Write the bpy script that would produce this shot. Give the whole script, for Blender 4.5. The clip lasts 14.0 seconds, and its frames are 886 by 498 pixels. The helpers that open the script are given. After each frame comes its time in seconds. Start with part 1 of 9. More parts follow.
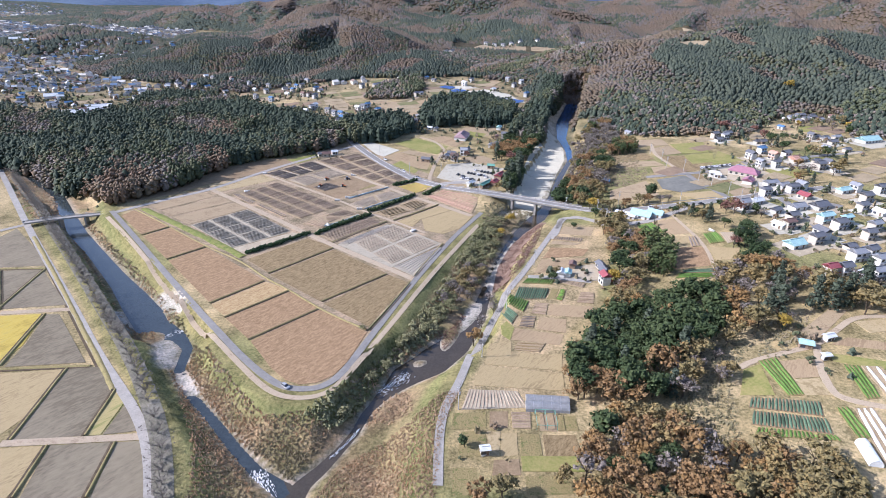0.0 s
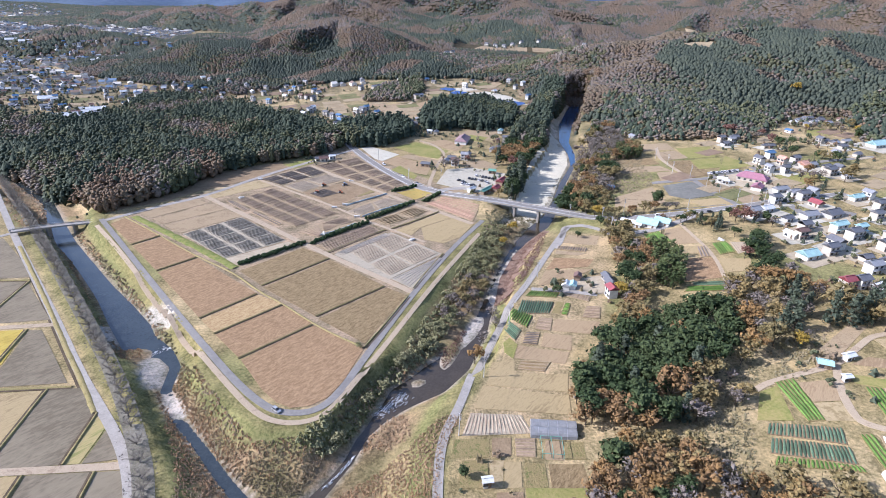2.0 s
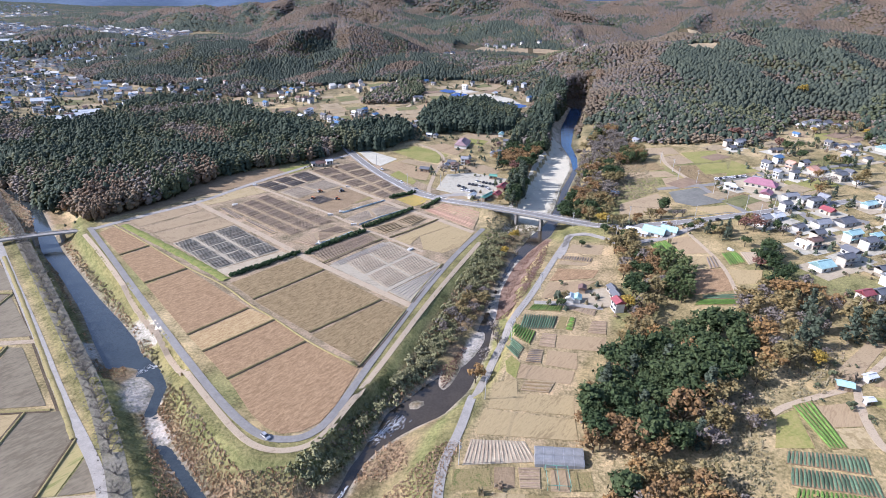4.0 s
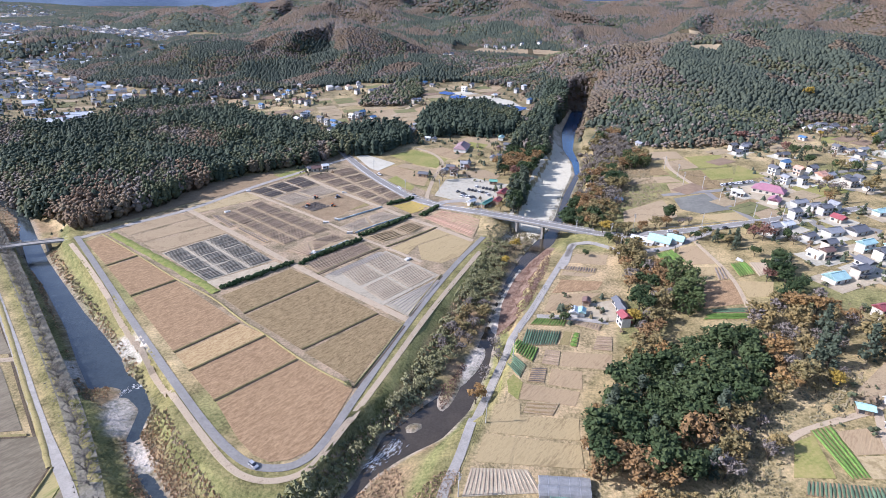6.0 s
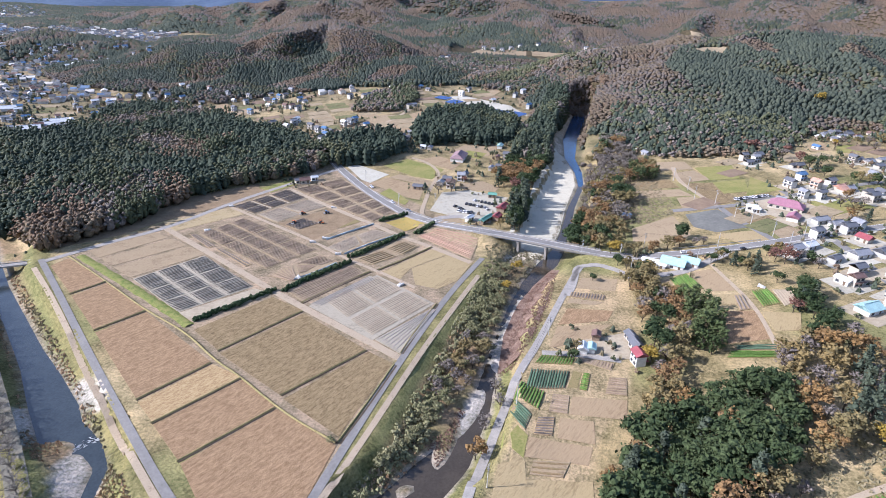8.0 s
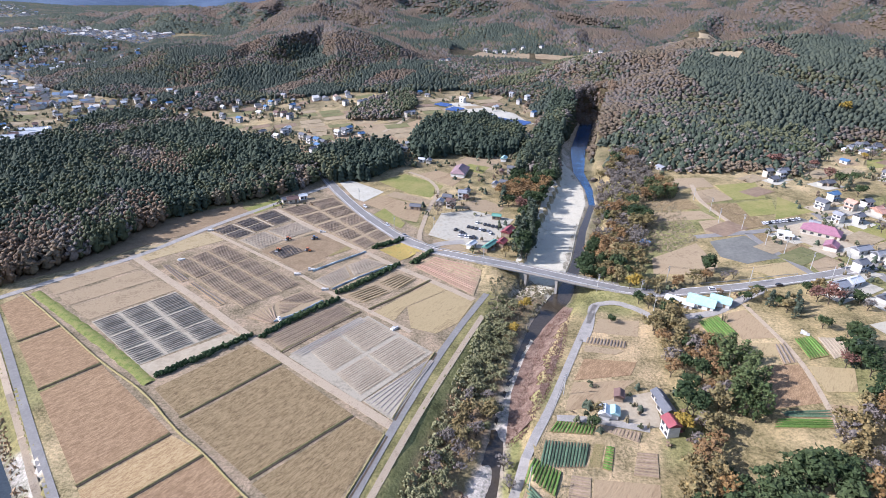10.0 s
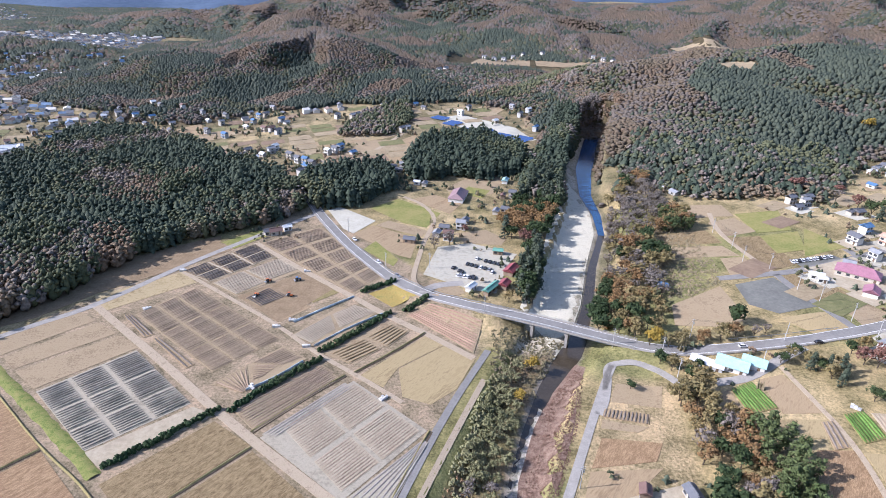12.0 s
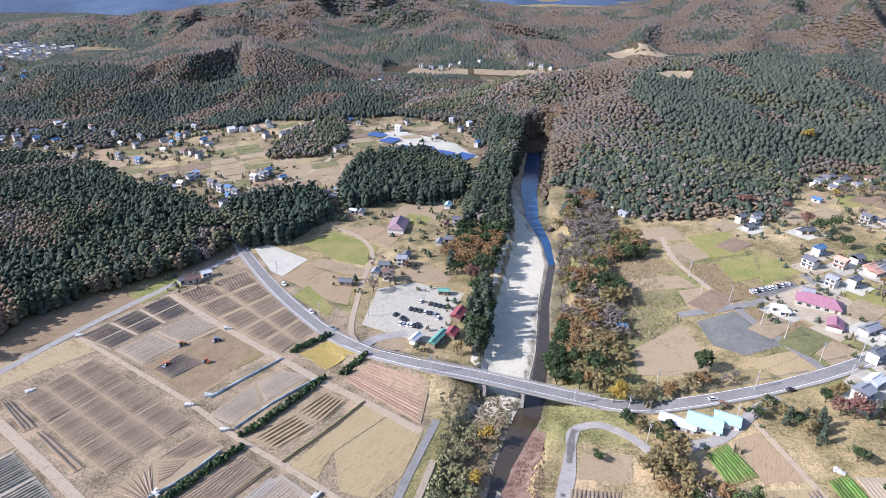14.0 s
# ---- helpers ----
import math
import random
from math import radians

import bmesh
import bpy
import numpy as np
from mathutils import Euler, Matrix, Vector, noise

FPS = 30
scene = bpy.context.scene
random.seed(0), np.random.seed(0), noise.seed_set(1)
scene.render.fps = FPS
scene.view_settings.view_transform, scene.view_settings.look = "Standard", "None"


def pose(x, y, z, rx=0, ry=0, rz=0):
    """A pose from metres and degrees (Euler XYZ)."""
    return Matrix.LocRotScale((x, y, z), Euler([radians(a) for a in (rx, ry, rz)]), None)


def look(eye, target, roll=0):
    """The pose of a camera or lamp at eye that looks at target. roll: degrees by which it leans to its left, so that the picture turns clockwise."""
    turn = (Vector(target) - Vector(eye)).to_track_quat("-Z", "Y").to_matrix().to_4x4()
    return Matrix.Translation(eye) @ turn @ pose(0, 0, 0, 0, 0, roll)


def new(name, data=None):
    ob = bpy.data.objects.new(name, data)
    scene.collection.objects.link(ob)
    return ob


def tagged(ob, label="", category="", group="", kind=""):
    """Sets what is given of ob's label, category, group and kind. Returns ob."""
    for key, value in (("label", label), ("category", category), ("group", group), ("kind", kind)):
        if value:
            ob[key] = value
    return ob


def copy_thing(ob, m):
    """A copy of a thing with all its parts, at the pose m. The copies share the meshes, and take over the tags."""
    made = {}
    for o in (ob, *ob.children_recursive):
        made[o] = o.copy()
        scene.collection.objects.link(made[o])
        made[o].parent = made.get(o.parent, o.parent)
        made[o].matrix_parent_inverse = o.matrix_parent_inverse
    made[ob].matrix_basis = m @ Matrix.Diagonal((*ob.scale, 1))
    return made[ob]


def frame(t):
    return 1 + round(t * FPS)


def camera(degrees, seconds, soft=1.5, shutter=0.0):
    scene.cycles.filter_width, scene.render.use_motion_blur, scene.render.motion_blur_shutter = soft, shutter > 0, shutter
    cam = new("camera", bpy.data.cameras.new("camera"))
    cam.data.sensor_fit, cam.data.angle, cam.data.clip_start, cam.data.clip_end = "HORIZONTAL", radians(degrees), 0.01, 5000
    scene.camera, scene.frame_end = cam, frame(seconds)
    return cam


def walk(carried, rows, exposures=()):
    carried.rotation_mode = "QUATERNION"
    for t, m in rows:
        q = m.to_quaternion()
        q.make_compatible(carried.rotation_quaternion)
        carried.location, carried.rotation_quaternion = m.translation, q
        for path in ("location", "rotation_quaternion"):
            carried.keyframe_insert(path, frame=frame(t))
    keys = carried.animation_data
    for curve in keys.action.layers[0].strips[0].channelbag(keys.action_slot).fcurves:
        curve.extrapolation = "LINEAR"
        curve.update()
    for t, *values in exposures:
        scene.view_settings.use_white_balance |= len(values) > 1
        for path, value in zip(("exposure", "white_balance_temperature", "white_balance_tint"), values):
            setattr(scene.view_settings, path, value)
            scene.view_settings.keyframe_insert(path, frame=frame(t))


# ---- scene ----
cam = camera(74, 14.0, soft=0.8)
PATH = [
    (0, (0.00, 0.00, 130.50), (0.00, 90.75, 88.49), 1.76),
    (0.5, (-0.03, 3.05, 130.63), (-0.06, 93.80, 88.62), 1.74),
    (1, (0.13, 6.06, 130.57), (0.02, 96.82, 88.59), 1.73),
    (1.5, (0.01, 9.02, 130.74), (-0.06, 99.77, 88.71), 1.73),
    (2, (0.04, 12.02, 130.75), (-0.03, 102.77, 88.74), 1.75),
    (2.5, (0.11, 15.11, 130.80), (0.05, 105.86, 88.80), 1.73),
    (3, (0.24, 18.15, 130.86), (0.13, 108.90, 88.86), 1.72),
    (5.5, (0.31, 32.55, 131.10), (0.28, 123.31, 89.11), 1.74),
    (6, (0.39, 35.43, 131.18), (0.41, 126.18, 89.18), 1.73),
    (6.5, (0.50, 38.38, 131.17), (0.54, 129.14, 89.18), 1.72),
    (7, (0.40, 44.60, 131.37), (0.63, 135.35, 89.37), 1.76),
    (7.5, (0.62, 53.14, 131.52), (1.05, 143.90, 89.53), 1.76),
    (8, (0.68, 61.90, 131.83), (1.20, 152.63, 89.79), 1.78),
    (10.5, (0.90, 107.18, 134.56), (1.36, 197.82, 92.32), 1.81),
    (11, (1.16, 116.56, 136.10), (1.61, 207.20, 93.85), 1.80),
    (11.5, (0.88, 125.67, 138.01), (1.36, 216.29, 95.73), 1.82),
    (12, (1.12, 134.48, 139.81), (1.92, 225.10, 97.53), 1.81),
    (12.5, (1.49, 143.12, 141.34), (4.34, 233.75, 99.17), 1.86),
    (13, (2.58, 151.71, 143.06), (9.72, 242.17, 101.04), 1.87),
    (13.5, (3.45, 160.22, 144.98), (13.55, 250.46, 103.07), 1.86),
    (14, (4.47, 169.09, 146.17), (14.46, 259.36, 104.31), 1.86),
]
walk(cam, [(t, look(eye, target, roll)) for t, eye, target, roll in PATH], [(0, 0.62, 5800, 20), (14, 0.62, 5800, 20)])

# ---- daylight ----
SUN_TURN, SUN_HEIGHT = (-0.993, -0.115), 33
world = bpy.data.worlds.new("sky")
scene.world = world
world.use_nodes = True
sky_nodes = world.node_tree.nodes
sky = sky_nodes.new("ShaderNodeTexSky")
sky.sky_type, sky.sun_disc = "NISHITA", False
sky.sun_elevation, sky.sun_rotation = radians(SUN_HEIGHT), math.atan2(SUN_TURN[0], SUN_TURN[1])
sky.dust_density, sky.ozone_density = 1.5, 1.5
world.node_tree.links.new(sky.outputs[0], sky_nodes["Background"].inputs[0])
sky_nodes["Background"].inputs[1].default_value = 0.15
sun = new("sun", bpy.data.lights.new("sun", "SUN"))
sun.data.energy, sun.data.angle, sun.data.color = 5.0, radians(0.55), (1.0, 0.96, 0.9)
up = math.tan(radians(SUN_HEIGHT))
sun.matrix_world = look((SUN_TURN[0] * 100, SUN_TURN[1] * 100, 100 * up), (0, 0, 0))


# ---- materials ----
def surface(name, colours, scale=1.0, rough=0.9, bump=0.3, island=0.0, fine=6.0, stretch=None, tint=None, metal=0.0, spec=0.2):
    """A weathered surface: colours mixed by noise at two sizes. scale: metres of the large stains. stretch: turn in degrees and ratio of streaks.
    island: spread of brightness from piece to piece. tint: a colour attribute that gives the base colour."""
    m = bpy.data.materials.new(name)
    m.use_nodes = True
    n, link = m.node_tree.nodes, m.node_tree.links.new
    b = n["Principled BSDF"]
    b.inputs["Roughness"].default_value, b.inputs["Metallic"].default_value = rough, metal
    b.inputs["Specular IOR Level"].default_value = spec
    geo = n.new("ShaderNodeNewGeometry")
    at = geo.outputs["Position"]
    if stretch:
        mapping = n.new("ShaderNodeMapping")
        mapping.inputs["Rotation"].default_value = (0, 0, radians(-stretch[0]))
        mapping.inputs["Scale"].default_value = (1 / stretch[1], 1, 1)
        turn = n.new("ShaderNodeMapping")
        turn.inputs["Rotation"].default_value = (0, 0, radians(-stretch[0]))
        mapping.inputs["Rotation"].default_value = (0, 0, 0)
        link(at, turn.inputs[0])
        link(turn.outputs[0], mapping.inputs[0])
        at = mapping.outputs[0]
    big, small = n.new("ShaderNodeTexNoise"), n.new("ShaderNodeTexNoise")
    for tex, size, detail in ((big, scale, 4), (small, scale / fine, 6)):
        tex.inputs["Scale"].default_value, tex.inputs["Detail"].default_value = 1 / size, detail
        tex.inputs["Roughness"].default_value = 0.65
        link(at, tex.inputs["Vector"])
    both = n.new("ShaderNodeMath")
    both.operation = "MULTIPLY_ADD"
    both.inputs[1].default_value = 0.5
    half = n.new("ShaderNodeMath")
    half.operation = "MULTIPLY"
    half.inputs[1].default_value = 0.5
    link(big.outputs["Fac"], half.inputs[0])
    link(small.outputs["Fac"], both.inputs[0])
    link(half.outputs[0], both.inputs[2])
    ramp = n.new("ShaderNodeValToRGB")
    link(both.outputs[0], ramp.inputs[0])
    stops = ramp.color_ramp.elements
    while len(stops) < len(colours):
        stops.new(0.5)
    for k, c in enumerate(colours):
        stops[k].position = 0.4 + 0.2 * k / max(1, len(colours) - 1)
        stops[k].color = (*c, 1)
    out = ramp.outputs[0]
    if tint:
        given = n.new("ShaderNodeVertexColor")
        given.layer_name = tint
        mix = n.new("ShaderNodeMix")
        mix.data_type, mix.blend_type = "RGBA", "MULTIPLY"
        mix.inputs[0].default_value = 1
        link(given.outputs[0], mix.inputs[6])
        link(out, mix.inputs[7])
        out = mix.outputs[2]
    if island:
        shade = n.new("ShaderNodeMapRange")
        shade.inputs[3].default_value, shade.inputs[4].default_value = 1 - island, 1 + island
        link(geo.outputs["Random Per Island"], shade.inputs[0])
        vary = n.new("ShaderNodeVectorMath")
        vary.operation = "SCALE"
        link(out, vary.inputs[0])
        link(shade.outputs[0], vary.inputs["Scale"])
        out = vary.outputs[0]
    link(out, b.inputs["Base Color"])
    if bump:
        relief = n.new("ShaderNodeBump")
        relief.inputs["Strength"].default_value, relief.inputs["Distance"].default_value = bump, scale / fine
        link(small.outputs["Fac"], relief.inputs["Height"])
        link(relief.outputs[0], b.inputs["Normal"])
    return m


def water_surface(name, deep, rough):
    m = surface(name, [deep, tuple(v * 1.4 for v in deep)], 6, rough, 0.05, fine=8, spec=0.6)
    return m


def palette_leaf(name, colours, island=0.35, relief_depth=0.5):
    """Foliage whose clumps differ in colour and brightness."""
    m = bpy.data.materials.new(name)
    m.use_nodes = True
    n, link = m.node_tree.nodes, m.node_tree.links.new
    b = n["Principled BSDF"]
    b.inputs["Roughness"].default_value = 0.75
    b.inputs["Specular IOR Level"].default_value = 0.15
    geo, thing = n.new("ShaderNodeNewGeometry"), n.new("ShaderNodeObjectInfo")
    patch = n.new("ShaderNodeTexNoise")
    patch.inputs["Scale"].default_value, patch.inputs["Detail"].default_value = 1 / 28, 3
    link(geo.outputs["Position"], patch.inputs["Vector"])
    add = n.new("ShaderNodeMath")
    add.operation = "MULTIPLY_ADD"
    add.inputs[1].default_value = 0.3
    link(geo.outputs["Random Per Island"], add.inputs[0])
    link(patch.outputs["Fac"], add.inputs[2])
    add2 = n.new("ShaderNodeMath")
    add2.operation = "MULTIPLY_ADD"
    add2.inputs[1].default_value = 0.35
    link(thing.outputs["Random"], add2.inputs[0])
    link(add.outputs[0], add2.inputs[2])
    ramp = n.new("ShaderNodeValToRGB")
    link(add2.outputs[0], ramp.inputs[0])
    stops = ramp.color_ramp.elements
    while len(stops) < len(colours):
        stops.new(0.5)
    for k, c in enumerate(colours):
        stops[k].position = 0.45 + 0.55 * k / max(1, len(colours) - 1)
        stops[k].color = (*c, 1)
    fine = n.new("ShaderNodeTexNoise")
    fine.inputs["Scale"].default_value, fine.inputs["Detail"].default_value = 1.1, 4
    link(geo.outputs["Position"], fine.inputs["Vector"])
    shade = n.new("ShaderNodeMapRange")
    shade.inputs[1].default_value, shade.inputs[2].default_value = 0.3, 0.7
    shade.inputs[3].default_value, shade.inputs[4].default_value = 1 - island, 1 + island
    link(fine.outputs["Fac"], shade.inputs[0])
    vary = n.new("ShaderNodeVectorMath")
    vary.operation = "SCALE"
    link(ramp.outputs[0], vary.inputs[0])
    link(shade.outputs[0], vary.inputs["Scale"])
    link(vary.outputs[0], b.inputs["Base Color"])
    relief = n.new("ShaderNodeBump")
    relief.inputs["Strength"].default_value, relief.inputs["Distance"].default_value = 0.8, relief_depth
    link(fine.outputs["Fac"], relief.inputs["Height"])
    link(relief.outputs[0], b.inputs["Normal"])
    return m


GROUND = surface("open_ground", [(0.45, 0.46, 0.4), (0.8, 0.82, 0.74), (1.1, 1.08, 1.05), (1.5, 1.42, 1.35)], 11, 0.95, 0.6, fine=11, tint="cover")
ASPHALT = surface("worn_asphalt", [(0.172, 0.165, 0.155), (0.228, 0.219, 0.206)], 5, 0.9, 0.15)
CONCRETE = surface("concrete", [(0.24, 0.225, 0.205), (0.33, 0.31, 0.28)], 3, 0.85, 0.15)
# grey gravel darkened to olive; the cherry trees' shadows are in the colour
SHADED_CROWN = surface("grey_dyke_gravel", [(0.12, 0.112, 0.082), (0.165, 0.155, 0.12), (0.21, 0.195, 0.16)], 4, 0.95, 0.3)
DIRT_ROAD = surface("gravel_lane", [(0.27, 0.21, 0.145), (0.38, 0.31, 0.225), (0.32, 0.26, 0.18)], 3, 0.95, 0.3)
WATER = water_surface("deep_river_water", (0.03, 0.038, 0.042), 0.06)
# the blue of the reflected sky is put into this base colour
SKY_BLUE_WATER = water_surface("blue_river_water", (0.015, 0.05, 0.12), 0.04)
SHALLOW = water_surface("shallow_river_water", (0.045, 0.036, 0.025), 0.08)
FOAM = surface("white_water", [(0.5, 0.5, 0.5), (0.75, 0.76, 0.76)], 1.0, 0.6, 0.4, island=0.15)
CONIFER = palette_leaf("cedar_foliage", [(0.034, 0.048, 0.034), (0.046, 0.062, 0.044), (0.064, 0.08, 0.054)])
BROADLEAF = palette_leaf("evergreen_foliage", [(0.05, 0.064, 0.038), (0.072, 0.085, 0.048), (0.1, 0.105, 0.058)])
AUTUMN = palette_leaf("autumn_foliage", [(0.127, 0.093, 0.067), (0.172, 0.119, 0.08), (0.156, 0.119, 0.082), (0.131, 0.112, 0.078)])
BARE = palette_leaf("bare_twigs", [(0.128, 0.11, 0.098), (0.176, 0.15, 0.133), (0.156, 0.138, 0.12)])
YELLOW = palette_leaf("yellow_foliage", [(0.24, 0.17, 0.035), (0.34, 0.24, 0.05)])
RED = palette_leaf("crimson_foliage", [(0.14, 0.075, 0.06), (0.19, 0.1, 0.078)])
REED = palette_leaf("dry_reeds", [(0.25, 0.18, 0.115), (0.36, 0.26, 0.165), (0.35, 0.22, 0.12), (0.3, 0.245, 0.17)])
BRUSH = palette_leaf("river_brush", [(0.13, 0.12, 0.065), (0.19, 0.165, 0.1), (0.24, 0.19, 0.12)])
TWIGS = palette_leaf("pale_cherry_twigs", [(0.13, 0.115, 0.1), (0.19, 0.17, 0.145)])
BARK = surface("bark", [(0.05, 0.04, 0.03), (0.1, 0.08, 0.06)], 0.6, 0.95, 0.5)
# distance haze is put into this blue base colour
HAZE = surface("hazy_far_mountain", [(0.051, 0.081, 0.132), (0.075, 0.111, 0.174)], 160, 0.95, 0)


# ---- shape of the land ----
def smooth(a, b, v):
    v = np.clip((np.asarray(v, float) - a) / (b - a), 0, 1)
    return v * v * (3 - 2 * v)


def segment_distance(x, y, line):
    """Distance to a polyline and the run along it."""
    best = np.full(np.shape(x), 1e9)
    for (ax, ay), (bx, by) in zip(line, line[1:]):
        dx, dy = bx - ax, by - ay
        k = np.clip(((x - ax) * dx + (y - ay) * dy) / (dx * dx + dy * dy), 0, 1)
        best = np.minimum(best, np.hypot(x - ax - k * dx, y - ay - k * dy))
    return best


def inside(x, y, ring):
    odd = np.zeros(np.shape(x), bool)
    for (ax, ay), (bx, by) in zip(ring, ring[1:] + ring[:1]):
        if ay != by:
            odd ^= ((ay > y) != (by > y)) & (x < (bx - ax) * (y - ay) / (by - ay) + ax)
    return odd


def depth_in(x, y, ring):
    """How far a place lies inside a ring of points; negative outside."""
    d = segment_distance(x, y, ring + ring[:1])
    return np.where(inside(x, y, ring), d, -d)


# the two river corridors, between the dykes
WEST_CORRIDOR = [(-420, 470), (-330, 405), (-226, 310), (-147, 221), (-122, 192), (-88, 154), (-76, 135), (-68, 118), (-55, 20), (-10, 20),
                 (-30, 150), (-42, 155), (-57, 156), (-78, 174), (-129, 233), (-195, 314), (-214, 345), (-250, 378), (-330, 440), (-410, 500)]
EAST_CORRIDOR = [(-60, 20), (-60, 140), (-42, 155), (-30, 164), (-8, 243), (24, 326), (38, 352), (44, 372), (54, 405), (65, 439), (79, 481), (88, 515),
                 (101, 594), (124, 680), (140, 712), (158, 708), (156, 680), (132, 593), (114, 530), (107, 460), (90, 404), (73.5, 362), (62, 334),
                 (47, 300), (34, 262), (26, 232), (15, 203), (5, 180), (-2, 160), (-5, 130), (-4, 20)]
WEST_RIVER = [(-420, 478), (-300, 402), (-252, 360), (-226, 326), (-207, 304), (-184, 280.5), (-160, 254.5), (-138, 230), (-122, 212), (-107, 204), (-101, 196), (-98.6, 182), (-89, 168), (-75.5, 154.5), (-63.5, 141.7), (-54, 132.5), (-43, 125)]
EAST_RIVER = [(152, 708), (144, 689), (117, 594), (106, 536), (105.5, 498), (101, 466), (85.5, 422), (74.5, 382), (65, 355), (55, 336), (44, 317), (34, 293), (27, 271), (22, 252), (19.5, 240), (16, 226), (10, 212), (3, 200), (-4, 190), (-11, 182), (-20, 170), (-25, 160), (-27.3, 151), (-31, 143), (-35, 135.5), (-39.5, 129), (-43, 115), (-44, 90), (-46, 20)]
# crest lines of the hills: reach of the slopes, fullness of the slopes, then x, y and height along the crest
RIDGES = [
    (235, 0.8, [(222, 800, 22), (236, 768, 50), (266, 748, 66), (290, 742, 71), (340, 760, 84), (394, 750, 84), (448, 740, 80), (520, 720, 72), (640, 690, 66), (800, 660, 84)]),
    (215, 0.85, [(-450, 880, -5), (-364, 965, 24), (-305, 1000, 41), (-235, 1020, 52), (-170, 1034, 65), (-120, 1010, 54), (-63, 970, 33), (-20, 935, 20)]),
    (120, 0.9, [(-235, 1020, 52), (-250, 900, 30), (-262, 820, 12)]),
    (110, 0.9, [(-150, 1020, 58), (-140, 920, 38), (-150, 830, 14)]),
    (150, 1.0, [(30, 1150, 20), (60, 1180, 32), (116, 1195, 44), (180, 1200, 70), (238, 1200, 56), (338, 1195, 38), (429, 1190, 28)]),
    (240, 1.0, [(180, 1200, 70), (150, 1350, 92), (90, 1500, 100)]),
    (230, 1.0, [(-430, 1240, 4), (-346, 1262, 34), (-250, 1330, 84), (-170, 1390, 80), (-60, 1280, 42)]),
    (230, 1.0, [(-150, 1510, 92), (-80, 1460, 66), (0, 1390, 50), (60, 1330, 36)]),
    (330, 1.0, [(-520, 1760, 50), (-200, 1810, 112), (100, 1760, 112), (320, 1680, 84)]),
    (430, 0.9, [(440, 1560, 66), (600, 1500, 108), (850, 1440, 150), (1200, 1350, 190), (1700, 1250, 210)]),
    (140, 0.9, [(-810, 1085, -2), (-740, 1100, 20), (-672, 1112, 36), (-600, 1112, 20), (-520, 1100, -2)]),
    (210, 1.0, [(-1080, 1640, 4), (-833, 1700, 26), (-640, 1710, 46), (-500, 1760, 52)]),
    (400, 1.0, [(-350, 2250, 80), (0, 2300, 130), (430, 2250, 70)]),
    (420, 1.0, [(700, 2150, 70), (1000, 2050, 140), (1700, 1900, 220)]),
]


def hill_rise(x, y, base):
    """How far the hills stand above the valley floor: sharp crests with spurs and gullies down their slopes."""
    best = np.zeros(np.shape(x))
    for number, (reach, full, crest) in enumerate(RIDGES):
        run = 37.0 * number
        for (ax, ay, az), (bx, by, bz) in zip(crest, crest[1:]):
            dx, dy = bx - ax, by - ay
            long = math.hypot(dx, dy)
            k = np.clip(((x - ax) * dx + (y - ay) * dy) / long ** 2, 0, 1)
            d = np.hypot(x - ax - k * dx, y - ay - k * dy) / reach
            s = run + k * long + 16 * np.sin(x / 61 + y / 47)
            d = d + (0.26 * (2 * np.abs(np.sin(s / 38)) - 1) + 0.05 * np.sin(s / 11 + y / 40)) * np.sin(np.pi * np.clip(d, 0, 1)) ** 0.7
            best = np.maximum(best, (az + k * (bz - az) - base) * (1 - np.clip(d, 0, 1)) ** full)
            run += long
    # the ground of the far hamlet and the side valley of the east hamlet
    best = best * (1 - 0.95 * np.exp(-(((x - 42) / 85) ** 2 + ((y - 705) / 95) ** 2) ** 2))
    return best * (1 - 0.95 * np.exp(-(((x - 318) / 62) ** 2 + ((y - 520) / 60) ** 2) ** 2))


def floor_level(x, y):
    """Height of the valley floor without hills and rivers."""
    x, y = np.asarray(x, float), np.asarray(y, float)
    across = x - 0.25 * (np.clip(y, 430, 900) - 430)
    z = np.interp(across, [40, 62, 82, 112, 160, 240, 320, 600], [0, 1, 2, 6.8, 12.5, 17, 22, 30])
    west = x + 79 + 0.846 * (y - 118)
    z = z - 4 * (1 - smooth(2, 40, west)) * (1 - smooth(420, 520, y))
    z = z + np.interp(x, [-900, -600, -350, -260, -200, -150], [-3, -5, -6, -4.5, -3, 0]) * smooth(400, 480, y)
    z = z - 9 * smooth(620, 700, y) * (1 - smooth(840, 930, y)) * np.clip(1.2 - segment_distance(x, y, [(130, 640), (150, 705), (168, 751), (205, 810), (230, 860)]) / 60, 0, 1)
    return z + np.interp(y, [490, 560, 640, 720, 950, 1050, 1600], [0, 2.5, 8, 10, 18, 20, 28]) * smooth(-260, 10, x) * (1 - 0.4 * smooth(100, 260, x))


def land(x, y):
    """Height of the bare land without the rivers."""
    x, y = np.asarray(x, float), np.asarray(y, float)
    z = floor_level(x, y)
    hills = hill_rise(x, y, z)
    fold = np.sin(x / 47 + 1.3 * np.sin(y / 71)) * np.sin(y / 53 + 1.1 * np.sin(x / 83 + 2)) + 0.5 * np.sin(x / 23 + y / 31)
    return z + hills * (1 + 0.06 * fold)


def water_level(x, y):
    return np.interp(y, [100, 180, 260, 330, 380, 480, 600, 800], [-8.2, -7.4, -6, -4.6, -3.8, -2.6, -1, 1]) - 0.9 * smooth(-60, -110, x) * smooth(160, 190, y) - 2.0 * smooth(-120, -200, x)


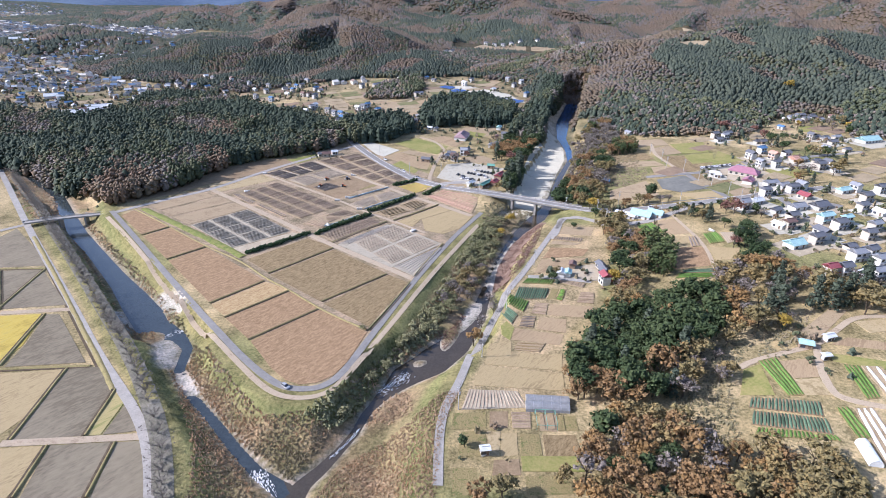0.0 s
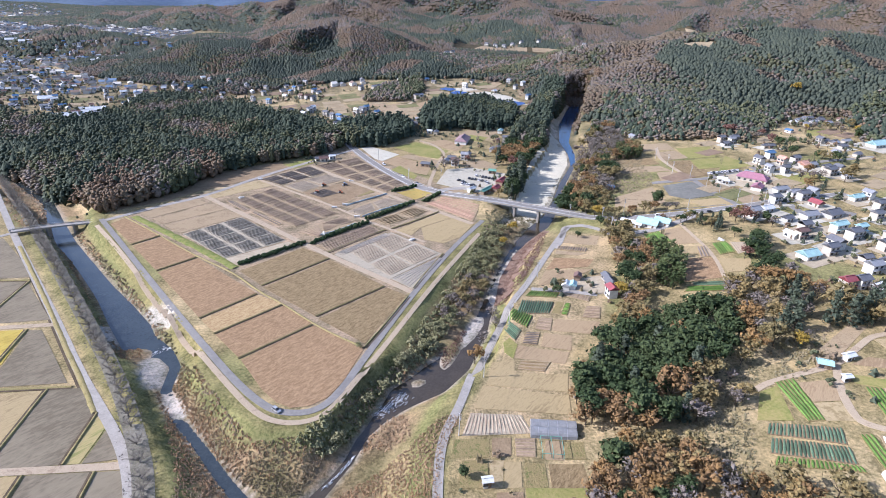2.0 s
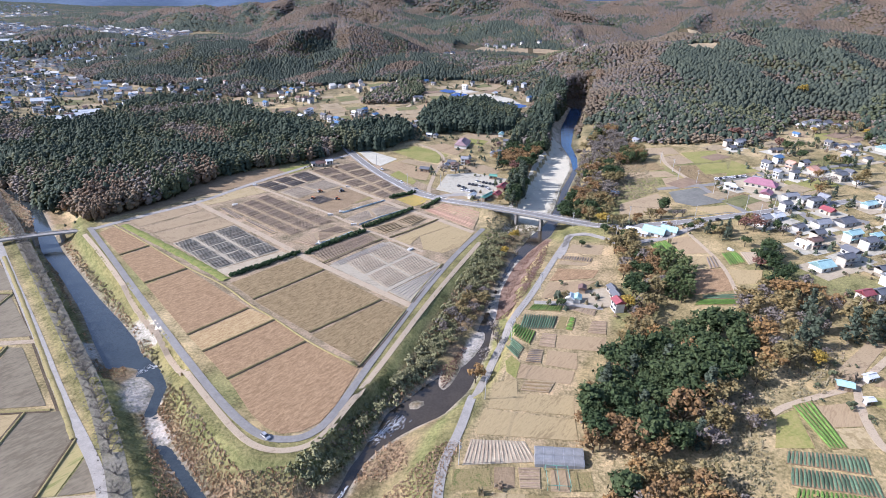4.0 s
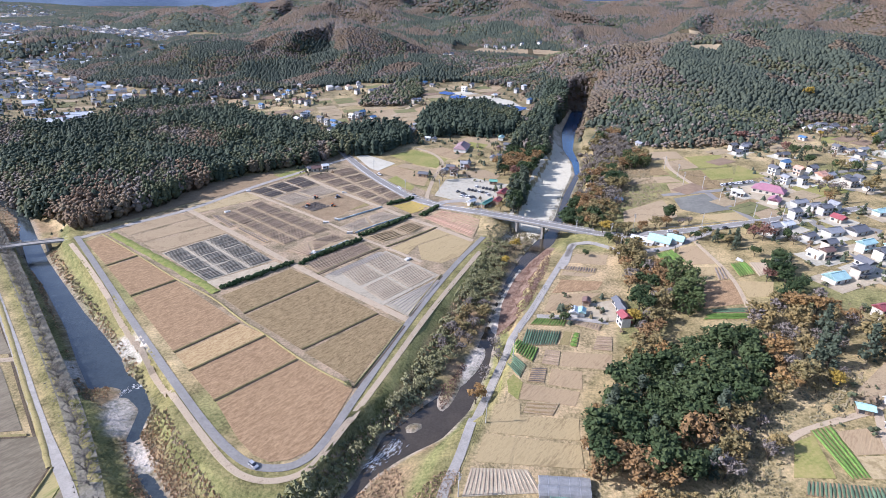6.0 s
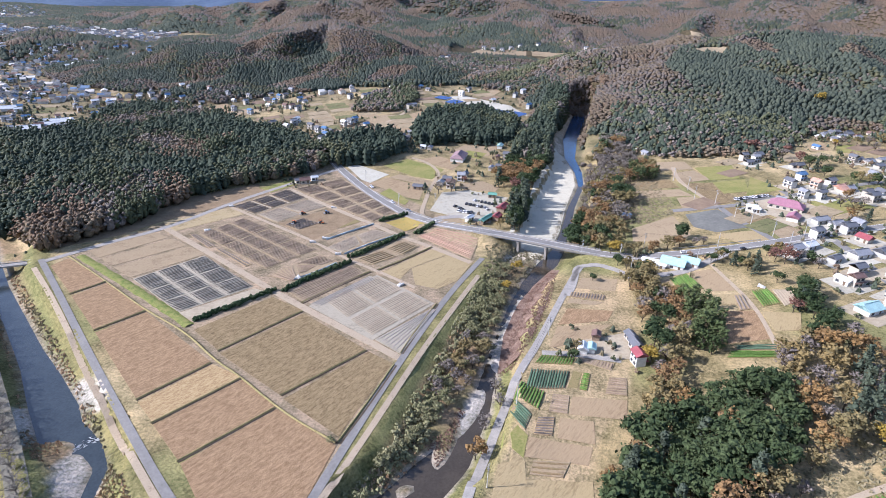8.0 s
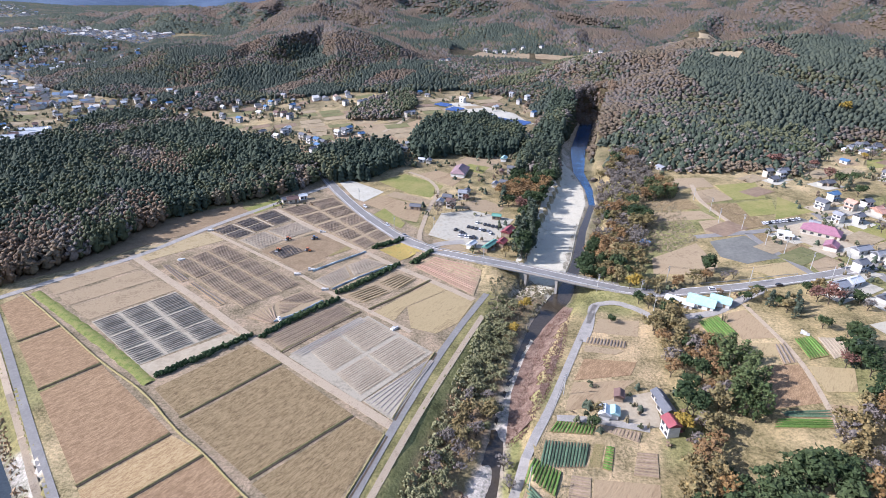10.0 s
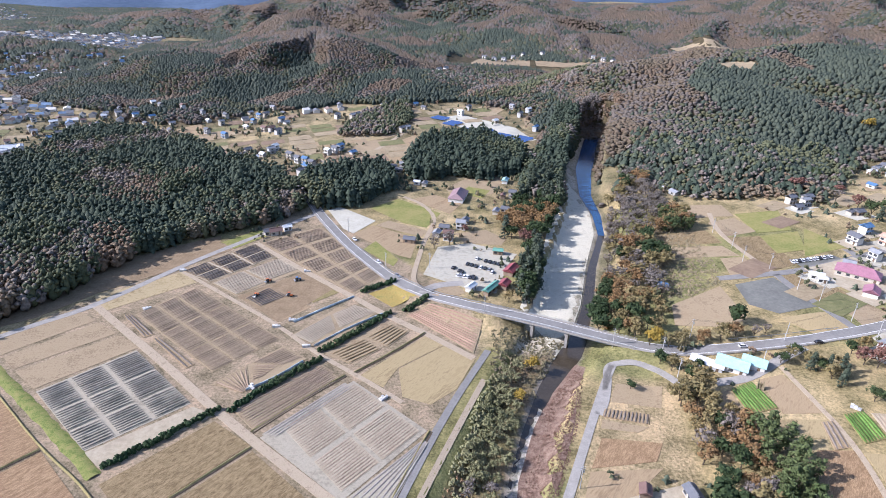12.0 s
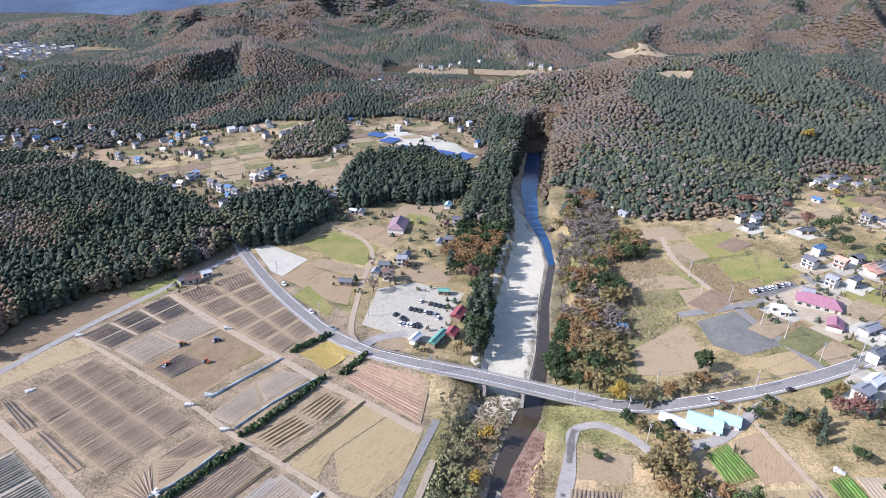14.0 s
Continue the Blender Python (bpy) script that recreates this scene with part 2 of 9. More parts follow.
# bars and islets in the rivers: centre, half length, half width, turn, rise
BARS = [(5.3, 214.3, 16.3, 2.6, 76, 0.7), (13.8, 226.5, 12, 2.0, 68, 0.5), (11.1, 219.6, 6.6, 0.9, 72, 0.35), (24.5, 255.1, 7.8, 1.2, 81, 0.5), (-135.8, 211.9, 11.7, 2.2, 130, 0.9),
        (-120.5, 227.5, 12.2, 2.8, -42, 0.9), (-120.1, 202.3, 7, 4, 10, 1), (-107.6, 191.5, 11, 3.4, -66, 0.6), (-17.6, 162.6, 9.9, 2.4, 53, 0.8), (-7.8, 190, 3.4, 1.2, 26, 0.5), (-92, 173.5, 9, 1.5, -46, 0.6), (31.5, 281, 30, 0.7, 71, 0.5)]
ROAD_WEST = [(-24, 398), (-5.4, 376), (13, 366.2), (25, 361.4)]
ROAD_EAST = [(82, 337.4), (95, 332.5)]


def height(x, y):
    """Height of the ground with river beds and banks."""
    x, y = np.asarray(x, float), np.asarray(y, float)
    z = land(x, y)
    # banks under the bridge approaches
    for line, level in ((ROAD_WEST, np.interp(x, [-24, 13, 25], [0, 3.6, 4.3])), (ROAD_EAST, np.interp(x, [82, 95], [4.3, 5.2]))):
        z = np.maximum(z, np.where(segment_distance(x, y, line) < 14, level - 0.55 * np.maximum(segment_distance(x, y, line) - 5.2, 0), -99))
    wl = water_level(x, y)
    depth = np.maximum(depth_in(x, y, WEST_CORRIDOR), depth_in(x, y, EAST_CORRIDOR))
    plain = wl + np.where(y > 338, 0.7, 1.3) + np.where(y > 338, 0.1, 0.35) * np.sin(x / 7.3 + y / 9.1) * np.sin(y / 6.1 - x / 11)
    steep = np.where(y > 335, 1.1, 0.52)
    z = np.where(depth > 0, np.maximum(np.minimum(z, plain), z - steep * np.maximum(depth, 0)), z)
    dw, de = segment_distance(x, y, WEST_RIVER), segment_distance(x, y, EAST_RIVER)
    ww = np.interp(x, [-420, -250, -220, -184, -157, -140, -124, -112, -105, -97, -80, -55, -44], [3, 3, 4.6, 4.0, 4.6, 6.4, 7.2, 4.5, 2.2, 1.8, 1.7, 2.0, 3.0])
    we = np.interp(y, [20, 120, 130, 143, 155, 165, 175, 185, 200, 212, 225, 240, 255, 272, 293, 317, 340, 360, 450, 480, 520, 600, 700], [6, 3.2, 2.4, 1.5, 1.5, 1.7, 3.4, 7.4, 7.4, 4.8, 3.8, 3.0, 2.1, 1.9, 2.1, 3.0, 5.0, 3.0, 1.8, 2.2, 3.6, 6.5, 6.5])
    bed = np.minimum((dw - ww), (de - we))
    z = np.where(bed < 8, np.minimum(z, wl + np.clip(bed * 0.42, -1.0, 9)), z)
    for cx, cy, long, wide, turn, rise in BARS:
        c, s = math.cos(radians(turn)), math.sin(radians(turn))
        d = np.hypot(((x - cx) * c + (y - cy) * s) / long, ((y - cy) * c - (x - cx) * s) / (wide + 1.0))
        z = np.where(d < 1.3, np.maximum(z, wl + rise * (1.25 - d * d * 1.25)), z)
    return z


# ---- building helpers ----
def shaped(name, verts, faces, material, parent=None, label="", kind="", flat=True):
    mesh = bpy.data.meshes.new(name)
    mesh.from_pydata([tuple(v) for v in verts], [], faces)
    for m in (material if isinstance(material, (list, tuple)) else [material]):
        mesh.materials.append(m)
    if not flat:
        mesh.polygons.foreach_set("use_smooth", [True] * len(mesh.polygons))
    mesh.update()
    ob = new(name, mesh)
    if parent:
        ob.parent = parent
    return tagged(ob, label, "", "", kind)


GRID_X = np.unique(np.round(np.concatenate([-np.geomspace(300, 3600, 62), np.arange(-300, 0, 2.2), np.arange(0, 260, 2.0), np.geomspace(260, 3000, 68)]), 2))
GRID_Y = np.unique(np.round(np.concatenate([np.arange(-400, 60, 20), np.arange(60, 500, 2.0), 500 * np.geomspace(1, 9.6, 200)]), 2))
GX, GY = np.meshgrid(GRID_X, GRID_Y)
GZ = height(GX, GY)


def top(x, y):
    """Height of the ground sheet as it is meshed."""
    i = int(np.clip(np.searchsorted(GRID_X, x) - 1, 0, len(GRID_X) - 2))
    j = int(np.clip(np.searchsorted(GRID_Y, y) - 1, 0, len(GRID_Y) - 2))
    u, v = (x - GRID_X[i]) / (GRID_X[i + 1] - GRID_X[i]), (y - GRID_Y[j]) / (GRID_Y[j + 1] - GRID_Y[j])
    return float((GZ[j, i] * (1 - u) + GZ[j, i + 1] * u) * (1 - v) + (GZ[j + 1, i] * (1 - u) + GZ[j + 1, i + 1] * u) * v)


def tops(x, y):
    """The same for arrays."""
    i = np.clip(np.searchsorted(GRID_X, x) - 1, 0, len(GRID_X) - 2)
    j = np.clip(np.searchsorted(GRID_Y, y) - 1, 0, len(GRID_Y) - 2)
    u, v = (x - GRID_X[i]) / (GRID_X[i + 1] - GRID_X[i]), (y - GRID_Y[j]) / (GRID_Y[j + 1] - GRID_Y[j])
    return (GZ[j, i] * (1 - u) + GZ[j, i + 1] * u) * (1 - v) + (GZ[j + 1, i] * (1 - u) + GZ[j + 1, i + 1] * u) * v


def build_ground():
    ny, nx = GX.shape
    verts = np.stack([GX.ravel(), GY.ravel(), GZ.ravel()], 1)
    k = np.arange(nx * ny).reshape(ny, nx)
    faces = np.stack([k[:-1, :-1], k[:-1, 1:], k[1:, 1:], k[1:, :-1]], -1).reshape(-1, 4)
    ground = shaped("ground", verts.tolist(), faces.tolist(), GROUND, label="valley floor of dry grass, soil and river banks", kind="structure", flat=False)
    x, y, z = GX.ravel(), GY.ravel(), GZ.ravel()
    cover = np.tile(np.array([0.27, 0.215, 0.115]), (len(x), 1))

    def paint(colour, weight):
        cover[:] = cover + (np.array(colour) - cover) * np.clip(weight, 0, 1)[:, None]

    patches = 0.5 + 0.5 * np.sin(x / 31 + 2 * np.sin(y / 43)) * np.sin(y / 27 + 2 * np.sin(x / 37))
    paint((0.34, 0.27, 0.155), smooth(0.5, 0.8, patches))
    paint((0.19, 0.18, 0.08), smooth(0.3, 0.1, patches))
    paint((0.27, 0.21, 0.145), smooth(-1, 1, depth_in(x, y, [(-42, 166), (-186, 322), (-82, 498), (16, 376), (20, 336), (-14, 246), (-30, 176)])))
    paint((0.175, 0.145, 0.088), 0.75 * smooth(480, 560, y) * (1 - smooth(0.75, 1.0, patches)))
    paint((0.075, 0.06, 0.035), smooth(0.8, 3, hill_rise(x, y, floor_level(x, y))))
    paint((0.33, 0.255, 0.155), 0.85 * smooth(-2, 2, depth_in(x, y, [(8, 158), (20, 203), (32, 238), (47, 271), (60, 297), (70, 322), (90, 312), (84, 270), (68, 226), (50, 202), (46, 178), (45, 158)])))
    depth = np.maximum(depth_in(x, y, WEST_CORRIDOR), depth_in(x, y, EAST_CORRIDOR))
    paint((0.2, 0.18, 0.08), smooth(-9, -6, depth) * (y < 340) * (x < 30))
    paint((0.17, 0.17, 0.07), smooth(-0.5, 1, depth) * (y < 340))
    paint((0.23, 0.165, 0.1), smooth(3, 7, depth) * (0.75 + 0.25 * np.sin(x / 5 + 2 * np.sin(y / 7))))
    stream = np.interp(y, [q[1] for q in EAST_RIVER[::-1]], [q[0] for q in EAST_RIVER[::-1]])
    paint((0.42, 0.375, 0.305), smooth(0.5, 2, depth) * smooth(336, 346, y) * (x > 20) * smooth(4, 0, x - stream))
    paint((0.13, 0.115, 0.07), smooth(-2, 1, depth) * smooth(336, 346, y) * smooth(1, 4, x - stream) * (x > 20))
    wl = water_level(x, y)
    paint((0.28, 0.245, 0.2), smooth(0.7, 0.2, z - wl) * smooth(0, 2, depth) * (1 - (y > 340) * smooth(1, 4, x - stream)))
    for k in (1, 2, 3, 4, 5, 7, 10, 11):
        cx, cy, long, wide, turn, rise = BARS[k]
        c, s = math.cos(radians(turn)), math.sin(radians(turn))
        d = np.hypot(((x - cx) * c + (y - cy) * s) / long, ((y - cy) * c - (x - cx) * s) / (wide + 1.0))
        paint((0.37, 0.345, 0.31), smooth(1.15, 0.9, d))
    paint((0.1, 0.085, 0.06), smooth(0.0, -0.5, z - wl) * smooth(0, 2, depth))
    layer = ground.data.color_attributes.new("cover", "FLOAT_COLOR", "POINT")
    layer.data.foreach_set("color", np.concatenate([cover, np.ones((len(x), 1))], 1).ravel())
    return ground


build_ground()


def along(line, step):
    """A polyline resampled to even steps and rounded at its bends, with the way at each point."""
    pts = [Vector((a, b)) for a, b in line]
    for _ in range(2):
        cut = [pts[0]]
        for a, b in zip(pts, pts[1:]):
            cut += [a.lerp(b, 0.25), a.lerp(b, 0.75)]
        pts = cut + [pts[-1]]
    out = []
    for a, b in zip(pts, pts[1:]):
        n = max(1, int((b - a).length / step))
        out += [a.lerp(b, k / n) for k in range(n)]
    out.append(pts[-1])
    ways = [(out[min(k + 1, len(out) - 1)] - out[max(k - 1, 0)]).normalized() for k in range(len(out))]
    return out, ways


def ribbon(name, line, width, material, lift=0.08, label="", kind="structure", parent=None, level=None, thick=0.25, shift=0.0):
    """A strip that follows the ground, with edges of its own."""
    pts, ways = along(line, 2.5)
    verts, faces = [], []
    for k, (p, w) in enumerate(zip(pts, ways)):
        side = Vector((w.y, -w.x))
        a, b = p + side * (shift - width / 2), p + side * (shift + width / 2)
        za, zb = (top(*a), top(*b)) if level is None else (level(*a), level(*b))
        zm = max(za, zb, top(*p) if level is None else -99) if width < 9 else None
        za, zb = (za, zb) if zm is None else (max(za, zm - 0.25), max(zb, zm - 0.25))
        verts += [(a.x, a.y, za + lift - thick), (a.x, a.y, za + lift), (b.x, b.y, zb + lift), (b.x, b.y, zb + lift - thick)]
        if k:
            o = 4 * k
            faces += [(o - 4, o - 3, o + 1, o), (o - 3, o - 2, o + 2, o + 1), (o - 2, o - 1, o + 3, o + 2)]
    return shaped(name, verts, faces, material, parent, label, kind)


def river(name, line, half, label, material):
    pts, ways = along(line, 4)
    verts, faces = [], []
    for k, (p, w) in enumerate(zip(pts, ways)):
        side = Vector((w.y, -w.x))
        for s in (-1, -0.5, 0, 0.5, 1):
            q = p + side * half * s
            verts.append((q.x, q.y, float(water_level(p.x, p.y))))
        if k:
            o = 5 * k
            faces += [(o - 5 + c, o - 4 + c, o + 1 + c, o + c) for c in range(4)]
    return shaped(name, verts, faces, material, None, label, "structure", False)


river("water", WEST_RIVER, 14, "calm dark tributary water below the dykes", WATER)
river("water", EAST_RIVER[:6], 14, "main river water above the gravel, reflected sky blue in its colour", SKY_BLUE_WATER)
river("water", EAST_RIVER[5:], 14, "shallow brown main river water", SHALLOW)


def white_water(line, width, words):
    """Broken water over stones: many small streaks of foam along the flow."""
    pts, ways = along(line, 0.5)
    r = random.Random(len(pts))
    verts, faces = [], []
    for p, w in zip(pts, ways):
        side = Vector((w.y, -w.x))
        for _ in range(max(3, int(width * 2.2))):
            q = p + side * r.gauss(0, 0.27) * width + w * r.uniform(-1, 1)
            long, wide = r.uniform(0.2, 0.8), r.uniform(0.05, 0.16)
            z = float(water_level(q.x, q.y)) + r.uniform(0.03, 0.12)
            o = len(verts)
            for k in range(6):
                a = math.tau * k / 6
                e = q + w * long * math.cos(a) * r.uniform(0.7, 1.2) + side * wide * math.sin(a) * r.uniform(0.7, 1.2)
                verts.append((e.x, e.y, z))
            verts.append((q.x, q.y, z + r.uniform(0.05, 0.2)))
            faces += [(o + k, o + (k + 1) % 6, o + 6) for k in range(6)]
    return shaped("white_water", verts, faces, FOAM, None, words, "structure")


# ---- woods ----
def lump(rng, rings=2, sides=6, jag=0.25):
    """A small uneven crown: verts and faces of unit size, base at 0."""
    verts, faces = [(0, 0, 0)], []
    for k in range(rings):
        zz = (k + 0.7) / (rings + 0.3)
        r = math.sin(math.pi * (0.25 + 0.62 * zz))
        for s in range(sides):
            a = (s + 0.5 * k) * math.tau / sides
            j = 1 + jag * rng.uniform(-1, 1)
            verts.append((r * j * math.cos(a) * 0.5, r * j * math.sin(a) * 0.5, zz + jag * 0.3 * rng.uniform(-1, 1)))
    verts.append((0, 0, 1 + 0.1 * rng.uniform(-1, 1)))
    last = len(verts) - 1
    for s in range(sides):
        faces.append((0, 1 + (s + 1) % sides, 1 + s))
        for k in range(rings - 1):
            a, b = 1 + k * sides + s, 1 + k * sides + (s + 1) % sides
            faces += [(a, b, b + sides), (a, b + sides, a + sides)]
        faces.append((1 + (rings - 1) * sides + s, 1 + (rings - 1) * sides + (s + 1) % sides, last))
    return np.array(verts), faces


def fir(rng, tiers=2, points=4):
    """A pointed evergreen crown of ragged tiers: unit width and height."""
    verts, faces = [], []
    for t in range(tiers):
        low, high = 0.08 + 0.72 * t / tiers, min(0.96, 0.08 + 0.72 * (t + 1) / tiers + 0.22)
        wide = 0.54 * (1 - 0.5 * t / tiers)
        lean = (0.05 * rng.uniform(-1, 1), 0.05 * rng.uniform(-1, 1))
        o, n = len(verts), 2 * points
        for k in range(n):
            a = math.tau * k / n + t
            r = wide * (1.08 if k % 2 else 0.66) * rng.uniform(0.8, 1.2)
            verts.append((r * math.cos(a), r * math.sin(a), low + (0.0 if k % 2 else 0.09) + 0.05 * rng.uniform(-1, 1)))
        verts.append((*lean, high))
        faces += [(o + k, o + (k + 1) % n, o + n) for k in range(n)]
    return np.array(verts), faces


def crown(rng, count=6):
    """A rounded leafless or leafy crown: ragged clumps over a dome, unit width and height."""
    verts, faces, at = [], [], 0
    for k in range(count):
        v, f = lump(rng, 1, 4, 0.45)
        a, out = k * 2.4 + rng.uniform(-0.5, 0.5), (0.05 if k == 0 else rng.uniform(0.2, 0.36))
        size = rng.uniform(0.42, 0.62)
        up = 0.5 if k == 0 else rng.uniform(0.12, 0.46)
        verts.append(v * np.array([size, size, size * 0.9]) + np.array([out * math.cos(a), out * math.sin(a), up]))
        faces += [tuple(i + at for i in g) for g in f]
        at += len(v)
    return np.concatenate(verts), faces


def wood(name, spots, shapes, material, label, kind="stuff"):
    """Many crowns of triangles in one mesh. spots: x, y, z, width, height."""
    spots = np.array(spots, float)
    r = np.random.RandomState(len(spots))
    which, turn = r.randint(0, len(shapes), len(spots)), r.uniform(0, math.tau, len(spots))
    verts, faces, at = [], [], 0
    for number, (v, f) in enumerate(shapes):
        own = spots[which == number]
        c, q = np.cos(turn[which == number])[:, None], np.sin(turn[which == number])[:, None]
        x = own[:, 0:1] + own[:, 3:4] * (c * v[:, 0] - q * v[:, 1])
        y = own[:, 1:2] + own[:, 3:4] * (q * v[:, 0] + c * v[:, 1])
        verts.append(np.stack([x, y, own[:, 2:3] + own[:, 4:5] * v[:, 2]], -1).reshape(-1, 3))
        faces.append((at + len(v) * np.arange(len(own))[:, None, None] + np.array(f)[None]).reshape(-1, 3))
        at += len(v) * len(own)
    verts, faces = np.concatenate(verts), np.concatenate(faces)
    mesh = bpy.data.meshes.new(name)
    mesh.vertices.add(len(verts))
    mesh.vertices.foreach_set("co", verts.ravel())
    mesh.loops.add(faces.size)
    mesh.loops.foreach_set("vertex_index", faces.ravel())
    mesh.polygons.add(len(faces))
    mesh.polygons.foreach_set("loop_start", np.arange(0, faces.size, 3))
    mesh.polygons.foreach_set("use_smooth", np.full(len(faces), "hillside" in label or "wood" in label or "plantation" in label))
    mesh.materials.append(material)
    mesh.update(calc_edges=True)
    return tagged(new(name, mesh), label, "", "", kind)


rng = random.Random(4)
LUMPS = [lump(rng, 2, 4, 0.34) for _ in range(8)]


def cone(rng, sides=6):
    """A blunt evergreen top in a closed canopy: unit width and height."""
    verts = []
    for zz, r in ((0.0, 0.5), (0.5, 0.4)):
        verts += [(r * rng.uniform(0.8, 1.2) * math.cos(math.tau * (k + zz) / sides), r * rng.uniform(0.8, 1.2) * math.sin(math.tau * (k + zz) / sides), zz + 0.08 * rng.uniform(-1, 1)) for k in range(sides)]
    verts.append((0.06 * rng.uniform(-1, 1), 0.06 * rng.uniform(-1, 1), 1))
    faces = [f for k in range(sides) for f in ((k, (k + 1) % sides, sides + (k + 1) % sides), (k, sides + (k + 1) % sides, sides + k), (sides + k, sides + (k + 1) % sides, 2 * sides))]
    return np.array(verts), faces


def cap(rng, sides=5):
    """The lit top of a far crown."""
    verts = [(0.5 * rng.uniform(0.75, 1.25) * math.cos(math.tau * k / sides), 0.5 * rng.uniform(0.75, 1.25) * math.sin(math.tau * k / sides), 0.15 * rng.uniform(-1, 1)) for k in range(sides)]
    return np.array(verts + [(0.1 * rng.uniform(-1, 1), 0.1 * rng.uniform(-1, 1), 1)]), [(k, (k + 1) % sides, sides) for k in range(sides)]


CAPS = [cap(rng) for _ in range(12)]
CONES = [cone(rng, 4) for _ in range(10)]
DOMES = [lump(rng, 2, 4, 0.25) for _ in range(10)]
SPIRES = [fir(rng) for _ in range(8)]
TALL_SPIRES = [fir(rng, 3, 5) for _ in range(10)]
CROWNS = [crown(rng, 5) for _ in range(10)]


def tuft(rng):
    """A low spiky clump of stems."""
    verts, faces = [], []
    for k in range(5):
        a = rng.uniform(0, math.tau)
        cx, cy = 0.3 * rng.uniform(-1, 1), 0.3 * rng.uniform(-1, 1)
        h, lean = rng.uniform(0.55, 1.0), rng.uniform(-0.2, 0.2)
        o = len(verts)
        verts += [(cx + 0.22 * math.cos(a + t), cy + 0.22 * math.sin(a + t), 0) for t in (0, 2.1, 4.2)] + [(cx + lean, cy + lean * 0.5, h)]
        faces += [(o, o + 1, o + 3), (o + 1, o + 2, o + 3), (o + 2, o, o + 3)]
    return np.array(verts), faces


TUFTS = [tuft(rng) for _ in range(8)]


def bushy(rng):
    """A tall crown of many leafy clumps round a core."""
    v, f = lump(rng, 2, 5, 0.3)
    verts, faces = [v * np.array([0.7, 0.7, 0.86])], list(f)
    at = len(v)
    for k in range(9):
        zz = 0.3 + 0.64 * (k + rng.uniform(0, 0.8)) / 9
        reach = 0.42 * math.sqrt(max(0.02, 1 - ((zz - 0.42) / 0.58) ** 2)) * rng.uniform(0.75, 1.1)
        a = k * 2.4 + rng.uniform(-0.4, 0.4)
        v, f = lump(rng, 1, 4, 0.4)
        size = rng.uniform(0.34, 0.52)
        verts.append(v * np.array([size, size, size * 0.42]) + np.array([reach * math.cos(a), reach * math.sin(a), zz - 0.08]))
        faces += [tuple(i + at for i in g) for g in f]
        at += len(v)
    return np.concatenate(verts), faces


BUSHY = [bushy(rng) for _ in range(8)]


def scatter(ring, gap, seed=1, jitter=0.5):
    xs, ys = [p[0] for p in ring], [p[1] for p in ring]
    r = np.random.RandomState(seed)
    gx, gy = np.meshgrid(np.arange(min(xs), max(xs), gap), np.arange(min(ys), max(ys), gap))
    gx, gy = gx.ravel() + r.uniform(-jitter, jitter, gx.size) * gap, gy.ravel() + r.uniform(-jitter, jitter, gx.size) * gap
    keep = inside(gx, gy, ring)
    return gx[keep], gy[keep]


# ---- fields ----
from mathutils.geometry import delaunay_2d_cdt

